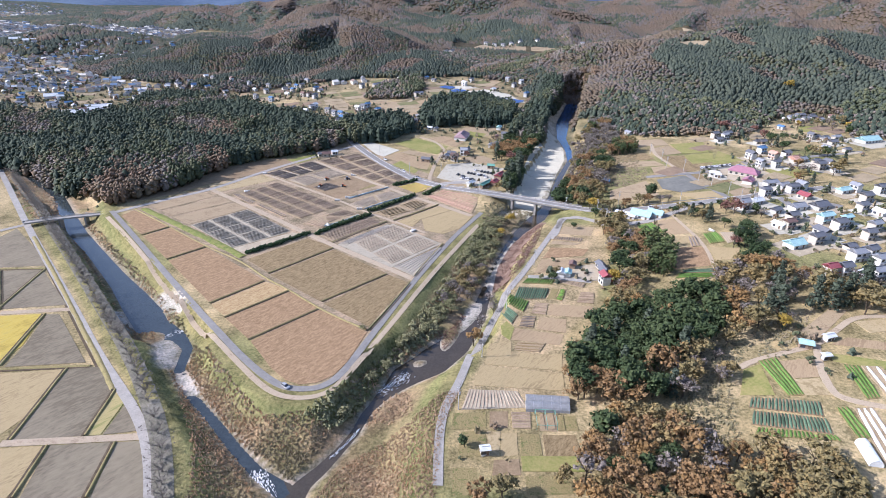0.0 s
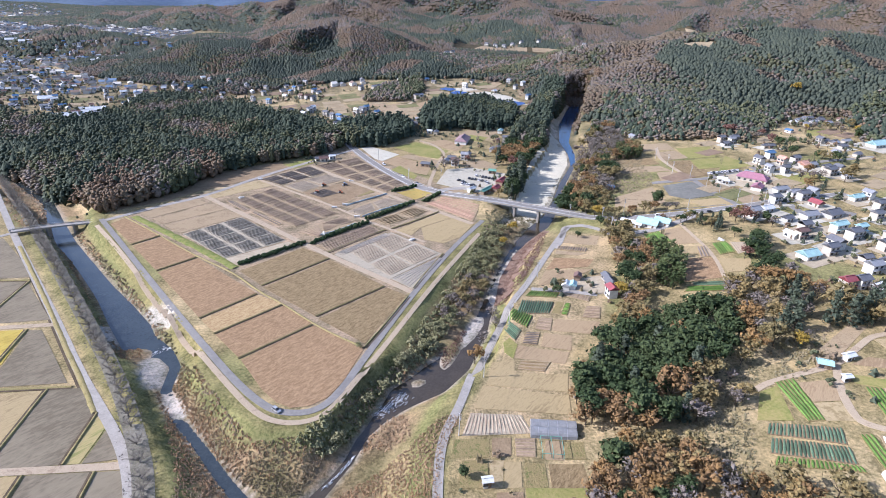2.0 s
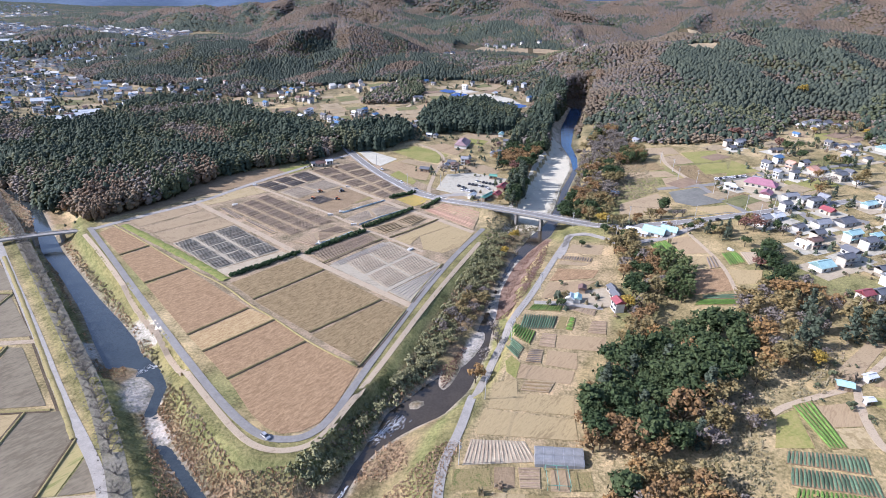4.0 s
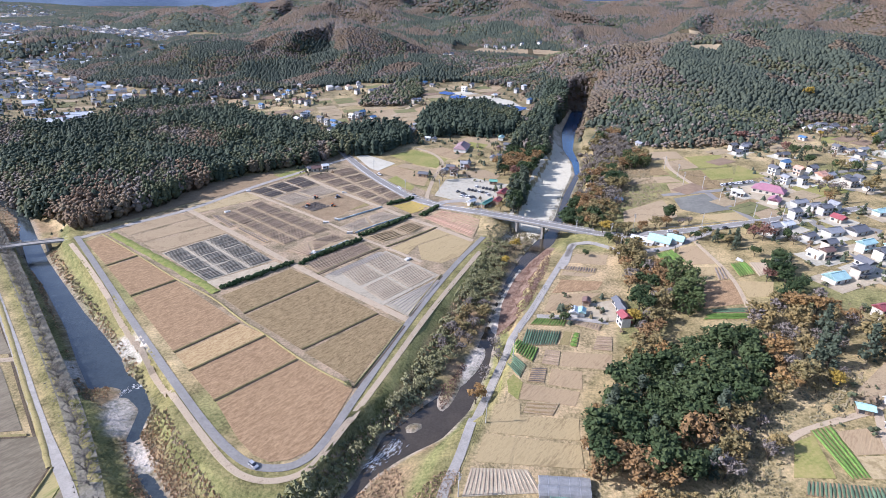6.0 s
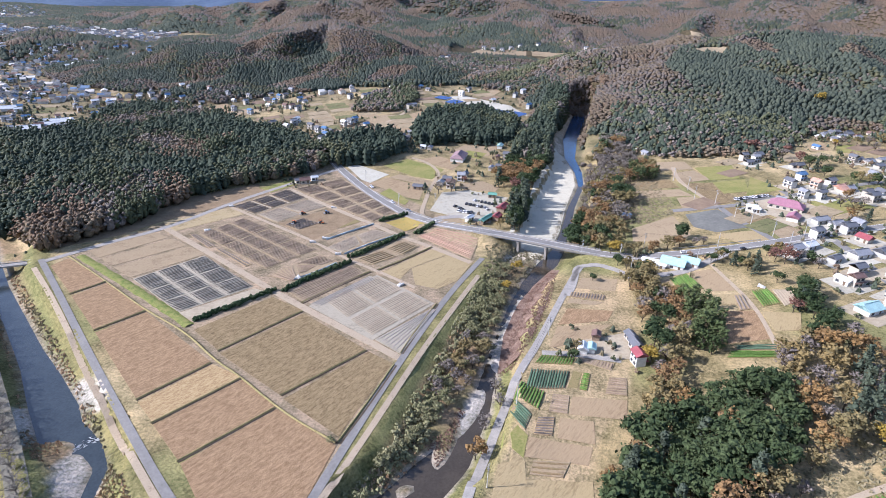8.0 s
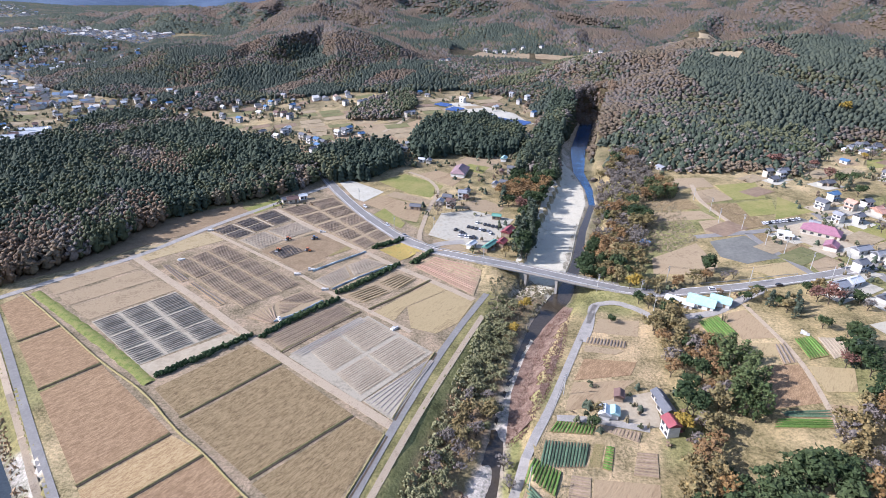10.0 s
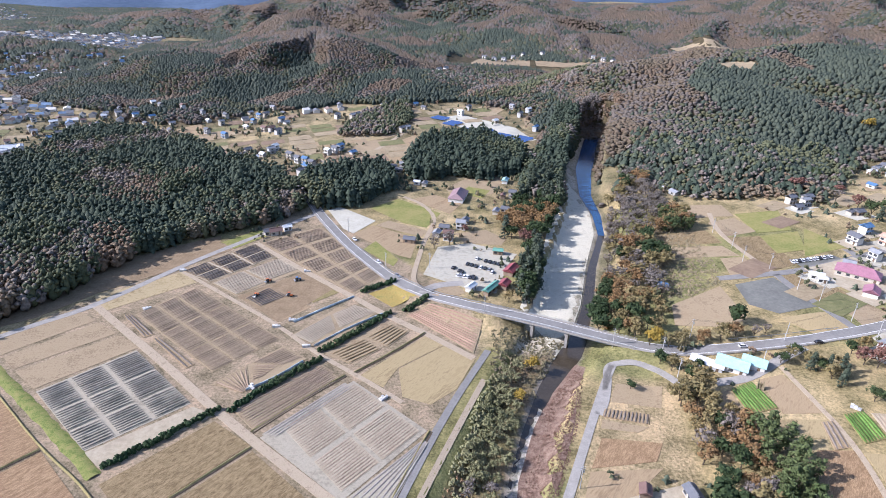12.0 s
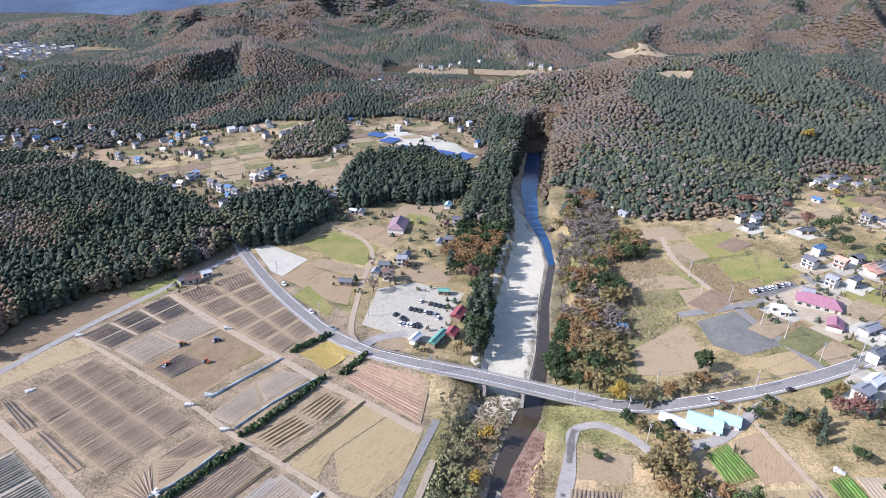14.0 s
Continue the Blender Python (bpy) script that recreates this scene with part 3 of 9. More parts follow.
ROWS_TURN = 52
SOILS = {
    "paddy": surface("drained_paddy", [(0.132, 0.111, 0.077), (0.18, 0.153, 0.108), (0.211, 0.181, 0.127)], 14, 0.95, 0.25, fine=16, stretch=(ROWS_TURN, 3)),
    "yellow": surface("ripe_yellow_rice", [(0.3, 0.23, 0.053), (0.42, 0.32, 0.071), (0.36, 0.29, 0.08)], 5, 0.95, 0.5, stretch=(50, 4)),
    "straw": surface("straw_litter", [(0.23, 0.175, 0.094), (0.34, 0.267, 0.147), (0.285, 0.221, 0.119)], 9, 0.95, 0.35, fine=14, stretch=(ROWS_TURN, 4)),
    "green_straw": surface("green_straw", [(0.24, 0.22, 0.089), (0.34, 0.28, 0.134), (0.2, 0.2, 0.071)], 4, 0.95, 0.4, stretch=(50, 6)),
    "stubble": surface("rice_stubble", [(0.195, 0.125, 0.07), (0.262, 0.172, 0.096), (0.345, 0.237, 0.138)], 1.1, 0.95, 0.9, fine=4, stretch=(ROWS_TURN, 3.2)),
    "straw_stubble": surface("pale_rice_stubble", [(0.26, 0.17, 0.085), (0.36, 0.255, 0.134), (0.44, 0.33, 0.178)], 1.1, 0.95, 0.9, fine=4, stretch=(ROWS_TURN, 3.2)),
    "olive_stubble": surface("olive_rice_stubble", [(0.135, 0.096, 0.05), (0.215, 0.158, 0.084), (0.285, 0.213, 0.118)], 1.1, 0.95, 0.9, fine=4, stretch=(ROWS_TURN, 3.2)),
    "tan": surface("tan_soil", [(0.215, 0.159, 0.1), (0.31, 0.241, 0.153), (0.267, 0.202, 0.126)], 12, 0.95, 0.3, fine=14),
    "tan_grass": surface("trodden_dry_grass", [(0.239, 0.184, 0.098), (0.368, 0.294, 0.172), (0.294, 0.23, 0.123)], 10, 0.95, 0.35),
    "pale_soil": surface("pale_soil", [(0.3, 0.25, 0.178), (0.4, 0.345, 0.254)], 8, 0.95, 0.25),
    "grey_soil": surface("grey_soil", [(0.252, 0.221, 0.168), (0.342, 0.306, 0.237), (0.297, 0.261, 0.201)], 16, 0.95, 0.25, fine=12),
    "dark_soil": surface("moist_soil", [(0.19, 0.135, 0.08), (0.27, 0.2, 0.125)], 6, 0.95, 0.4),
    "till": surface("tilled_soil", [(0.229, 0.163, 0.098), (0.317, 0.238, 0.145), (0.264, 0.194, 0.118)], 9, 0.95, 0.4, fine=12, stretch=(ROWS_TURN, 5)),
    "weeds": surface("weedy_ground", [(0.12, 0.13, 0.045), (0.26, 0.2, 0.098), (0.18, 0.16, 0.067)], 3.5, 0.95, 0.7),
    "lawn": surface("short_autumn_grass", [(0.15, 0.17, 0.049), (0.22, 0.21, 0.071), (0.27, 0.23, 0.093)], 13, 0.95, 0.3, fine=12),
    "yellow_grass": surface("yellowing_grass", [(0.28, 0.21, 0.062), (0.34, 0.25, 0.08), (0.22, 0.2, 0.062)], 5, 0.95, 0.5),
    "pale_lot": surface("pale_gravel_lot", [(0.38, 0.36, 0.298), (0.47, 0.45, 0.374)], 7, 0.95, 0.15),
    "car_park": surface("grey_gravel_car_park", [(0.3, 0.285, 0.231), (0.4, 0.375, 0.307), (0.34, 0.305, 0.236)], 14, 0.95, 0.15),
    "gravel": surface("bar_gravel", [(0.412, 0.381, 0.293), (0.567, 0.535, 0.431), (0.484, 0.443, 0.339)], 4, 0.95, 0.4),
    "rust": surface("rusty_river_bed", [(0.11, 0.07, 0.052), (0.17, 0.112, 0.085), (0.24, 0.175, 0.135)], 2.5, 0.95, 0.6, fine=5),
    "asphalt_lot": surface("dark_asphalt_lot", [(0.12, 0.12, 0.111), (0.17, 0.17, 0.151)], 9, 0.9, 0.15),
}
CROP = {
    "brown": surface("withered_stems", [(0.21, 0.155, 0.11), (0.3, 0.225, 0.16)], 1.2, 0.95, 0.5, island=0.3),
    "black": surface("mulched_bed", [(0.12, 0.1, 0.085), (0.18, 0.15, 0.125)], 1.2, 0.8, 0.4, island=0.3),
    "pale": surface("low_soil_ridge", [(0.26, 0.2, 0.145), (0.36, 0.285, 0.21)], 1.5, 0.95, 0.4, island=0.15),
    "grey": surface("grey_ridge", [(0.26, 0.23, 0.2), (0.34, 0.3, 0.26)], 1.5, 0.95, 0.4, island=0.15),
    "net": surface("dark_netting", [(0.18, 0.16, 0.125), (0.26, 0.23, 0.185)], 1.2, 0.8, 0.3, island=0.25),
    "leaf": surface("leafy_row", [(0.06, 0.12, 0.025), (0.13, 0.22, 0.05)], 0.8, 0.8, 0.7, island=0.35),
    "cabbage": surface("blue_green_leaves", [(0.055, 0.1, 0.06), (0.11, 0.16, 0.1)], 0.8, 0.7, 0.7, island=0.35),
    "red": surface("reddish_ridge", [(0.25, 0.15, 0.11), (0.36, 0.24, 0.18)], 1.2, 0.95, 0.4, island=0.15),
    "white": surface("plastic_mulch", [(0.55, 0.57, 0.58), (0.75, 0.77, 0.78)], 1.0, 0.35, 0.3, island=0.1),
    "weed": surface("withered_weeds", [(0.17, 0.12, 0.065), (0.25, 0.18, 0.1), (0.15, 0.13, 0.06)], 1.0, 0.95, 0.6, island=0.3),
}
# style: soil, crop, gap, width, height, words
ROWED = {
    "brown_rows": ("tan", "brown", 1.15, 0.7, 0.24, "withered brown crop rows on tan soil"),
    "black_rows": ("till", "black", 1.2, 0.75, 0.35, "dark mulched beds on moist soil"),
    "pale_rows": ("pale_soil", "pale", 1.1, 0.6, 0.16, "low bare ridges on pale soil"),
    "grey_rows": ("grey_soil", "grey", 1.1, 0.6, 0.2, "grey bare ridges on dusty soil"),
    "net_rows": ("grey_soil", "net", 1.3, 0.8, 0.4, "dark netted rows on grey soil"),
    "leaf_rows": ("weeds", "leaf", 1.1, 0.8, 0.4, "fresh green leafy vegetable rows"),
    "cabbage_rows": ("dark_soil", "cabbage", 1.0, 0.8, 0.4, "blue-green cabbage rows on dark soil"),
    "red_rows": ("tan", "red", 1.5, 0.75, 0.3, "reddish-brown raised ridges in rows"),
    "plastic_rows": ("tan", "white", 2.2, 1.2, 0.3, "rows under white plastic mulch"),
    "weed_rows": ("tan", "weed", 1.7, 0.9, 0.35, "ragged withered weed rows on tan soil"),
}
WORDS = {"rust": "shallow river bed overgrown with rust-red weeds", "paddy": "drained grey-brown paddy after harvest", "yellow": "ripe yellow paddy beside drained ones", "straw": "dry field strewn with pale straw",
         "green_straw": "narrow strip of greenish straw stubble", "stubble": "orange-brown rice stubble strip", "straw_stubble": "pale straw-coloured rice stubble strip",
         "olive_stubble": "olive-brown rice stubble field", "tan": "bare tan field of dry soil", "tan_grass": "trodden field of dry tan grass", "pale_soil": "pale bare soil border",
         "grey_soil": "dusty grey bare plot", "dark_soil": "dark moist worked soil", "till": "freshly tilled brown plot", "weeds": "weedy garden plot with green patches",
         "lawn": "short grass meadow, green and straw-coloured", "yellow_grass": "yellowing grass plot beside the road", "pale_lot": "pale gravel parking lot by the road",
         "car_park": "grey gravel car park", "gravel": "pale gravel bar beside the water", "asphalt_lot": "dark grey asphalt lot"}
layer_lift = [0.0]


def field(style, *ring, rows=""):
    """One plot: a draped sheet of soil, and its rows of crop as a part."""
    soil, crop, gap, width, tall, words = ROWED.get(style, (style, None, 0, 0, 0, WORDS.get(style, "")))
    layer_lift[0] = (layer_lift[0] + 0.012) % 0.06
    lift = 0.09 + layer_lift[0] + (0.12 if style in ROWED else 0)
    edge = []
    for a, b in zip(ring, ring[1:] + ring[:1]):
        n = max(1, int(math.hypot(b[0] - a[0], b[1] - a[1]) / 4))
        edge += [Vector((a[0] + (b[0] - a[0]) * k / n, a[1] + (b[1] - a[1]) * k / n)) for k in range(n)]
    xs, ys = scatter(list(ring), 3.5, 3, 0.1)
    near = segment_distance(xs, ys, list(ring) + [ring[0]]) > 1.5
    pts = edge + [Vector((a, b)) for a, b in zip(xs[near], ys[near])]
    loops = [(k, (k + 1) % len(edge)) for k in range(len(edge))]
    v2, _, faces, *_ = delaunay_2d_cdt(pts, loops, [], 1, 1e-4)
    verts = [(p.x, p.y, top(p.x, p.y) + lift) for p in v2]
    n = len(verts)
    low = [(p.x, p.y, top(p.x, p.y) - 0.2) for p in edge]
    where = {(round(p.x, 3), round(p.y, 3)): k for k, p in enumerate(v2)}
    rim = [where.get((round(p.x, 3), round(p.y, 3)), 0) for p in edge]
    faces = [tuple(f) for f in faces] + [(rim[k], n + k, n + (k + 1) % len(edge), rim[(k + 1) % len(edge)]) for k in range(len(edge))]
    plot = shaped("field", verts + low, faces, SOILS[soil])
    tagged(plot, words, "field", "farm plots")
    if crop and len(ring) == 4:
        a, b, c, d = (Vector(p) for p in (ring if rows == "u" else ring[1:] + ring[:1]))
        count = max(2, int(((d - a).length + (c - b).length) / 2 / gap))
        r = random.Random(int(abs(a.x * 7 + a.y * 13)))
        verts, faces = [], []
        for k in range(count):
            v = (k + 0.5) / count
            p, q = a.lerp(d, v), b.lerp(c, v)
            n = max(2, min(14, int((q - p).length / 2.2)))
            side = (q - p).normalized()
            side = Vector((-side.y, side.x)) * width / 2
            for s in range(n + 1):
                m = p.lerp(q, 0.015 + 0.97 * s / n)
                if abs(side.x) + abs(side.y) == 0:
                    continue
                w = r.uniform(0.75, 1.15) * (0.3 if s in (0, n) else 1)
                h = tall * r.uniform(0.6, 1.25) * (0.4 if s in (0, n) else 1)
                z = top(m.x, m.y) + lift
                l, t = m - side * w, m + side * w
                o = len(verts)
                verts += [(l.x, l.y, z - 0.03), (m.x - side.x * 0.5, m.y - side.y * 0.5, z + h), (m.x + side.x * 0.5, m.y + side.y * 0.5, z + h), (t.x, t.y, z - 0.03)]
                if s:
                    faces += [(o - 4 + e, o - 3 + e, o + 1 + e, o + e) for e in range(3)]
        shaped("crop_rows", verts, faces, CROP[crop], plot, "", "stuff")
    return plot


GRASS_EDGE = surface("dry_bank_grass", [(0.17, 0.15, 0.06), (0.28, 0.23, 0.11), (0.22, 0.2, 0.08)], 2.5, 0.95, 0.6)
GREEN_EDGE = surface("green_bank_grass", [(0.1, 0.13, 0.03), (0.18, 0.2, 0.06), (0.24, 0.21, 0.08)], 2.5, 0.95, 0.6)
# mud and ditch shade in one dark colour, laid as flat strips
DITCH_MUD = surface("ditch_mud", [(0.06, 0.046, 0.03), (0.12, 0.09, 0.06)], 1.5, 0.9, 0.4)
DARK_LEAF = palette_leaf("clipped_leaves", [(0.012, 0.03, 0.012), (0.022, 0.045, 0.018), (0.04, 0.06, 0.025)])
PLASTIC = surface("agricultural_plastic", [(0.2, 0.2, 0.18), (0.32, 0.38, 0.39), (0.55, 0.6, 0.6)], 2.2, 0.4, 0.3, stretch=(ROWS_TURN, 2))
WHITE_LINE = surface("road_paint", [(0.6, 0.6, 0.58), (0.75, 0.75, 0.73)], 1.5, 0.7, 0)


def tar_lane(line, width, words):
    ribbon("road", line, width, ASPHALT if "asphalt" in words else CONCRETE, 0.16, words, "structure")


def dirt_lane(line, width, words):
    ribbon("road", line, width, DIRT_ROAD, 0.15, words, "structure")


def main_road(line):
    ribbon("road", line, 5.6, ASPHALT, 0.24, "two-lane asphalt road with white edge lines", "structure")
    for shift in (-2.5, 2.5):
        ribbon("road_line", line, 0.2, WHITE_LINE, 0.26, "", "structure", shift=shift)
    ribbon("pavement", line, 1.2, CONCRETE, 0.32, "raised concrete footway beside the road", "structure", shift=3.4)


def ridge(name, line, width, tall, material, words, lift=0.0):
    """A low bank with sloping sides."""
    pts, ways = along(line, 3)
    r = random.Random(len(pts))
    verts, faces = [], []
    for k, (p, w) in enumerate(zip(pts, ways)):
        side = Vector((w.y, -w.x)) * width / 2
        z = top(p.x, p.y) + lift
        for s, h in ((-1, 0.0), (-0.4, 1), (0.4, 1), (1, 0.0)):
            q = p + side * s * r.uniform(0.85, 1.15)
            verts.append((q.x, q.y, z + h * tall * r.uniform(0.8, 1.2) + (0.0 if h else -0.05)))
        if k:
            o = 4 * k
            faces += [(o - 4 + e, o - 3 + e, o + 1 + e, o + e) for e in range(3)]
    return shaped(name, verts, faces, material, None, words, "structure", False)


def bund(line):
    ridge("bund", line, 1.3, 0.55, GRASS_EDGE, "low grassy paddy bund")
    ribbon("ditch", line, 0.7, DITCH_MUD, 0.19, "flat muddy ditch strip along a bund, shade in its dark colour", "structure", shift=0.95)


def ditch(line, width):
    ribbon("ditch", line, width * 0.42, DITCH_MUD, 0.2, "narrow dark irrigation ditch", "structure")
    ridge("bund", [(a - width * 0.6, b + width * 0.4) for a, b in line], 0.8, 0.4, GRASS_EDGE, "low dry-grass ditch bank", 0.1)


def verge(line, width):
    ridge("verge", line, width, 0.4, GREEN_EDGE, "strip of green grass between plots", 0.1)


def ditch_verge(line):
    ridge("verge", line, 2.4, 0.5, GRASS_EDGE, "rough grass verge below the dyke road")
    ribbon("ditch", line, 0.9, DITCH_MUD, 0.1, "muddy roadside ditch", "structure", shift=1.7)


def hedge(line, width, tall):
    """A clipped evergreen row made of many leafy clumps."""
    pts, _ = along(line, 0.9)
    r = random.Random(len(pts) + 5)
    spots = []
    for p in pts:
        for s in range(3):
            x, y = p.x + r.uniform(-0.5, 0.5) * width * 0.7, p.y + r.uniform(-0.5, 0.5) * width * 0.7
            spots.append((x, y, top(x, y) - 0.05, r.uniform(1.5, 2.3), tall * r.uniform(0.85, 1.25)))
    h = wood("hedge", spots, LUMPS, DARK_LEAF, "dense dark green hedge between plots", "")
    tagged(h, category="hedge")


def plastic(line, width):
    s = ridge("plastic_tunnel", line, width, 0.7, PLASTIC, "", 0.15)
    s["kind"] = ""
    tagged(s, "low row cover of pale blue-white plastic", "row cover")


# lanes and roads
tar_lane([(-195.4, 320.7), (-170.6, 292.2), (-126.7, 240.8), (-93.8, 203.3), (-73.0, 180.1), (-61.5, 169.2), (-53.7, 163.9), (-47.0, 163.0), (-40.5, 164.5), (-34.9, 171.8), (-28.6, 193.8), (-13.1, 245.4), (4.8, 296.4), (22.8, 336.4)], 2.8, 'narrow grey asphalt lane on the dyke crown')
dirt_lane([(-193.4, 312.0), (-166.6, 283.1), (-108.1, 214.6), (-74.1, 177.3), (-60.1, 162.9), (-51.7, 158.5), (-43.1, 158.6), (-36.3, 163.0), (-31.5, 176.0), (-20.8, 204.9), (-6.1, 249.9), (11.0, 294.5), (20.0, 317.1)], 2.2, 'beaten earth path along the dyke shoulder')
tar_lane([(-324.1, 408.5), (-238.5, 307.7), (-196.3, 260.1), (-157.8, 216.9), (-129.6, 184.2), (-111.0, 164.7), (-100.5, 153.3), (-92.7, 143.1), (-86.4, 132.7), (-79.8, 119.2), (-73.8, 104.9)], 3.4, 'pale dyke road beside bare cherry trees')
ribbon('road', [(-309.5, 401), (-229, 313), (-148.8, 221), (-115, 182), (-88.6, 145), (-79.6, 127), (-71.6, 108), (-64.6, 90)], 6.0, SHADED_CROWN, 0.12, 'grey gravel dyke crown under the cherry trees')
tar_lane([(-245.5, 296.5), (-237.5, 306.1)], 3.2, 'pale farm lane between drained paddies')
dirt_lane([(-186.6, 212.0), (-157.6, 217.3)], 2.8, 'gravel farm lane between drained paddies')
dirt_lane([(-134.7, 137.5), (-93.4, 142.4)], 3.0, 'gravel farm lane between drained paddies')
tar_lane([(0.6, 122.6), (0.5, 135.7), (0.8, 146.8), (2.7, 157.9), (7.1, 168.7), (12.7, 191.0), (20.6, 212.3), (26.6, 229.1), (32.7, 243.3), (39.3, 255.9), (49.1, 278.3), (65.2, 314.5), (71.5, 326.5)], 3.0, 'narrow concrete lane above the river bank')
tar_lane([(-192.3, 319.1), (-171.7, 344.2), (-152.2, 363.2), (-129.5, 406.3), (-101.4, 447.6), (-75.6, 483.0)], 3.6, 'lane along the shaded edge of the cedar wood')
dirt_lane([(-155.9, 366.0), (-129.1, 343.2), (-102.2, 320.4), (-78.8, 299.4), (-59.2, 283.0), (-37.7, 265.9), (-21.2, 252.9), (-11.8, 245.4)], 3.4, 'pale gravel lane through the fields')
dirt_lane([(-101.3, 435.0), (-66.6, 401.8), (-38.1, 377.0), (-22.9, 362.8), (-9.1, 352.3), (5.8, 340.1), (16.6, 330.5)], 3.2, 'pale gravel lane between planted plots')
dirt_lane([(-127.5, 398.1), (-98.1, 375.3), (-67.1, 350.9), (-51.5, 335.7), (-42.1, 327.5), (-29.6, 318.4), (-10.3, 302.6)], 2.0, 'narrow field path with dry grass verge')
main_road([(-92.3, 521.7), (-77.7, 489.0), (-64.3, 462.8), (-46.0, 430.8), (-26.8, 403.6), (-15.7, 390.2), (-3.1, 378.3), (13.1, 367.9), (22.1, 363.6), (27.5, 361.2)], )
main_road([(83.0, 337.3), (89.9, 334.4), (96.8, 333.0), (111.1, 331.6), (132.7, 332.2), (155.4, 334.0), (176.8, 338.8), (204.0, 347.1), (244.6, 355.9)], )
tar_lane([(59.3, 297.6), (63.1, 304.4), (67.0, 316.3), (68.6, 324.3), (72.1, 327.6), (80.5, 327.9), (86.9, 322.9), (91.6, 314.9), (92.5, 311.3)], 3.2, 'curving concrete lane above the river')
tar_lane([(173.0, 338.2), (171.0, 350.4), (166.0, 373.6), (164.9, 388.2)], 3.6, 'asphalt village lane with pale edges')
tar_lane([(137.4, 388.0), (164.9, 388.2), (190.3, 395.1), (213.5, 404.1), (238.8, 414.4), (265.7, 421.8), (308.9, 430.0)], 4.4, 'asphalt village street')
dirt_lane([(164.9, 388.2), (160.9, 413.6), (158.9, 440.5), (166.2, 470.7)], 2.6, 'field track past poles')
tar_lane([(105.1, 311.4), (116.0, 311.6), (127.6, 318.2), (138.8, 325.2), (146.2, 328.6)], 4.2, 'grey lane climbing to the main road')
dirt_lane([(131.8, 317.6), (133.0, 298.4), (133.8, 285.0), (133.0, 270.3), (129.6, 252.9), (127.3, 242.1)], 1.8, 'narrow earth track between fields')
tar_lane([(41.5, 252.8), (51.7, 252.0), (64.5, 248.8), (70.7, 246.9)], 3.0, 'pale drive to the farmhouse')
dirt_lane([(107.5, 174.8), (113.2, 178.0), (129.4, 182.5), (139.8, 184.9), (151.9, 193.7), (163.2, 202.0), (176.2, 202.4), (191.6, 201.9)], 2.4, 'farm track round the vegetable plots')
dirt_lane([(139.8, 184.9), (133.9, 172.3), (130.8, 160.1), (131.7, 155.4), (142.0, 149.9), (153.8, 146.7)], 2.6, 'pale farm track between vegetable plots')
tar_lane([(-5.5, 379.6), (-2.2, 390.7), (14.2, 394.4)], 5, 'drive into the car park')
dirt_lane([(-8.2, 386.5), (-11.7, 398.1), (-9.5, 420.8), (-7.4, 444.2), (-0.3, 478.6), (-9.0, 502.3), (-23.5, 515.1)], 2.6, 'lane past the farm gardens')
dirt_lane([(-108.6, 604.5), (-77.8, 569.2), (-47.7, 624.0), (-32.6, 666.3)], 3.6,'pale village lane')
tar_lane([(-332.8, 713.1), (-236.8, 656.1), (-166.4, 582.6), (-125.0, 546.3)], 4.0,'village road below the wooded ridge')
# drained paddies west of the dyke
field('paddy', (-239.8, 288.3), (-238.6, 300.2), (-193.0, 257.2), (-215.3, 253.2))
field('paddy', (-212.9, 249.7), (-194.4, 252.8), (-163.4, 220.5), (-188.8, 215.1))
field('yellow', (-185.1, 209.8), (-168.3, 212.6), (-162.1, 189.4), (-162.4, 177.2))
field('paddy', (-166.7, 212.2), (-161.8, 212.5), (-132.1, 179.8), (-159.6, 175.6), (-161.5, 190.2))
field('straw', (-158.5, 171.6), (-137.9, 175.4), (-134.0, 152.6), (-137.4, 141.4))
field('paddy', (-136.4, 175.8), (-125.9, 177.3), (-114.0, 164.7), (-112.0, 142.0), (-132.0, 139.1))
field('green_straw', (-112.8, 163.5), (-106.8, 158.3), (-106.5, 142.7), (-111.1, 142.0))
field('paddy', (-106.0, 157.5), (-95.1, 145.1), (-105.8, 142.7))
field('straw', (-133.3, 135.4), (-120.5, 137.2), (-118.9, 121.7), (-118.9, 114.8))
field('paddy', (-119.3, 137.5), (-101.0, 139.7), (-97.8, 118.5), (-115.0, 115.9))
field('paddy', (-99.9, 139.7), (-91.5, 140.7), (-80.2, 117.3), (-95.8, 116.7))
bund([(-188.5, 214.7), (-212.9, 249.7)], )
bund([(-193.1, 252.9), (-189.7, 216.5)], )
bund([(-136.8, 175.8), (-132.6, 139.1)], )
bund([(-113.2, 164.7), (-111.0, 141.8)], )
bund([(-120.0, 137.4), (-117.2, 117.4)], )
bund([(-100.3, 139.7), (-97.3, 118.2)], )
bund([(-167.9, 212.6), (-161.7, 176.2)], )
bund([(-160.1, 173.9), (-129.3, 177.9)], )
bund([(-214.1, 251.5), (-193.5, 253.5)], )
ditch_verge([(-222.3, 289.7), (-178.7, 240.4), (-143.4, 199.1), (-122.9, 175.7), (-114.0, 164.7)], )
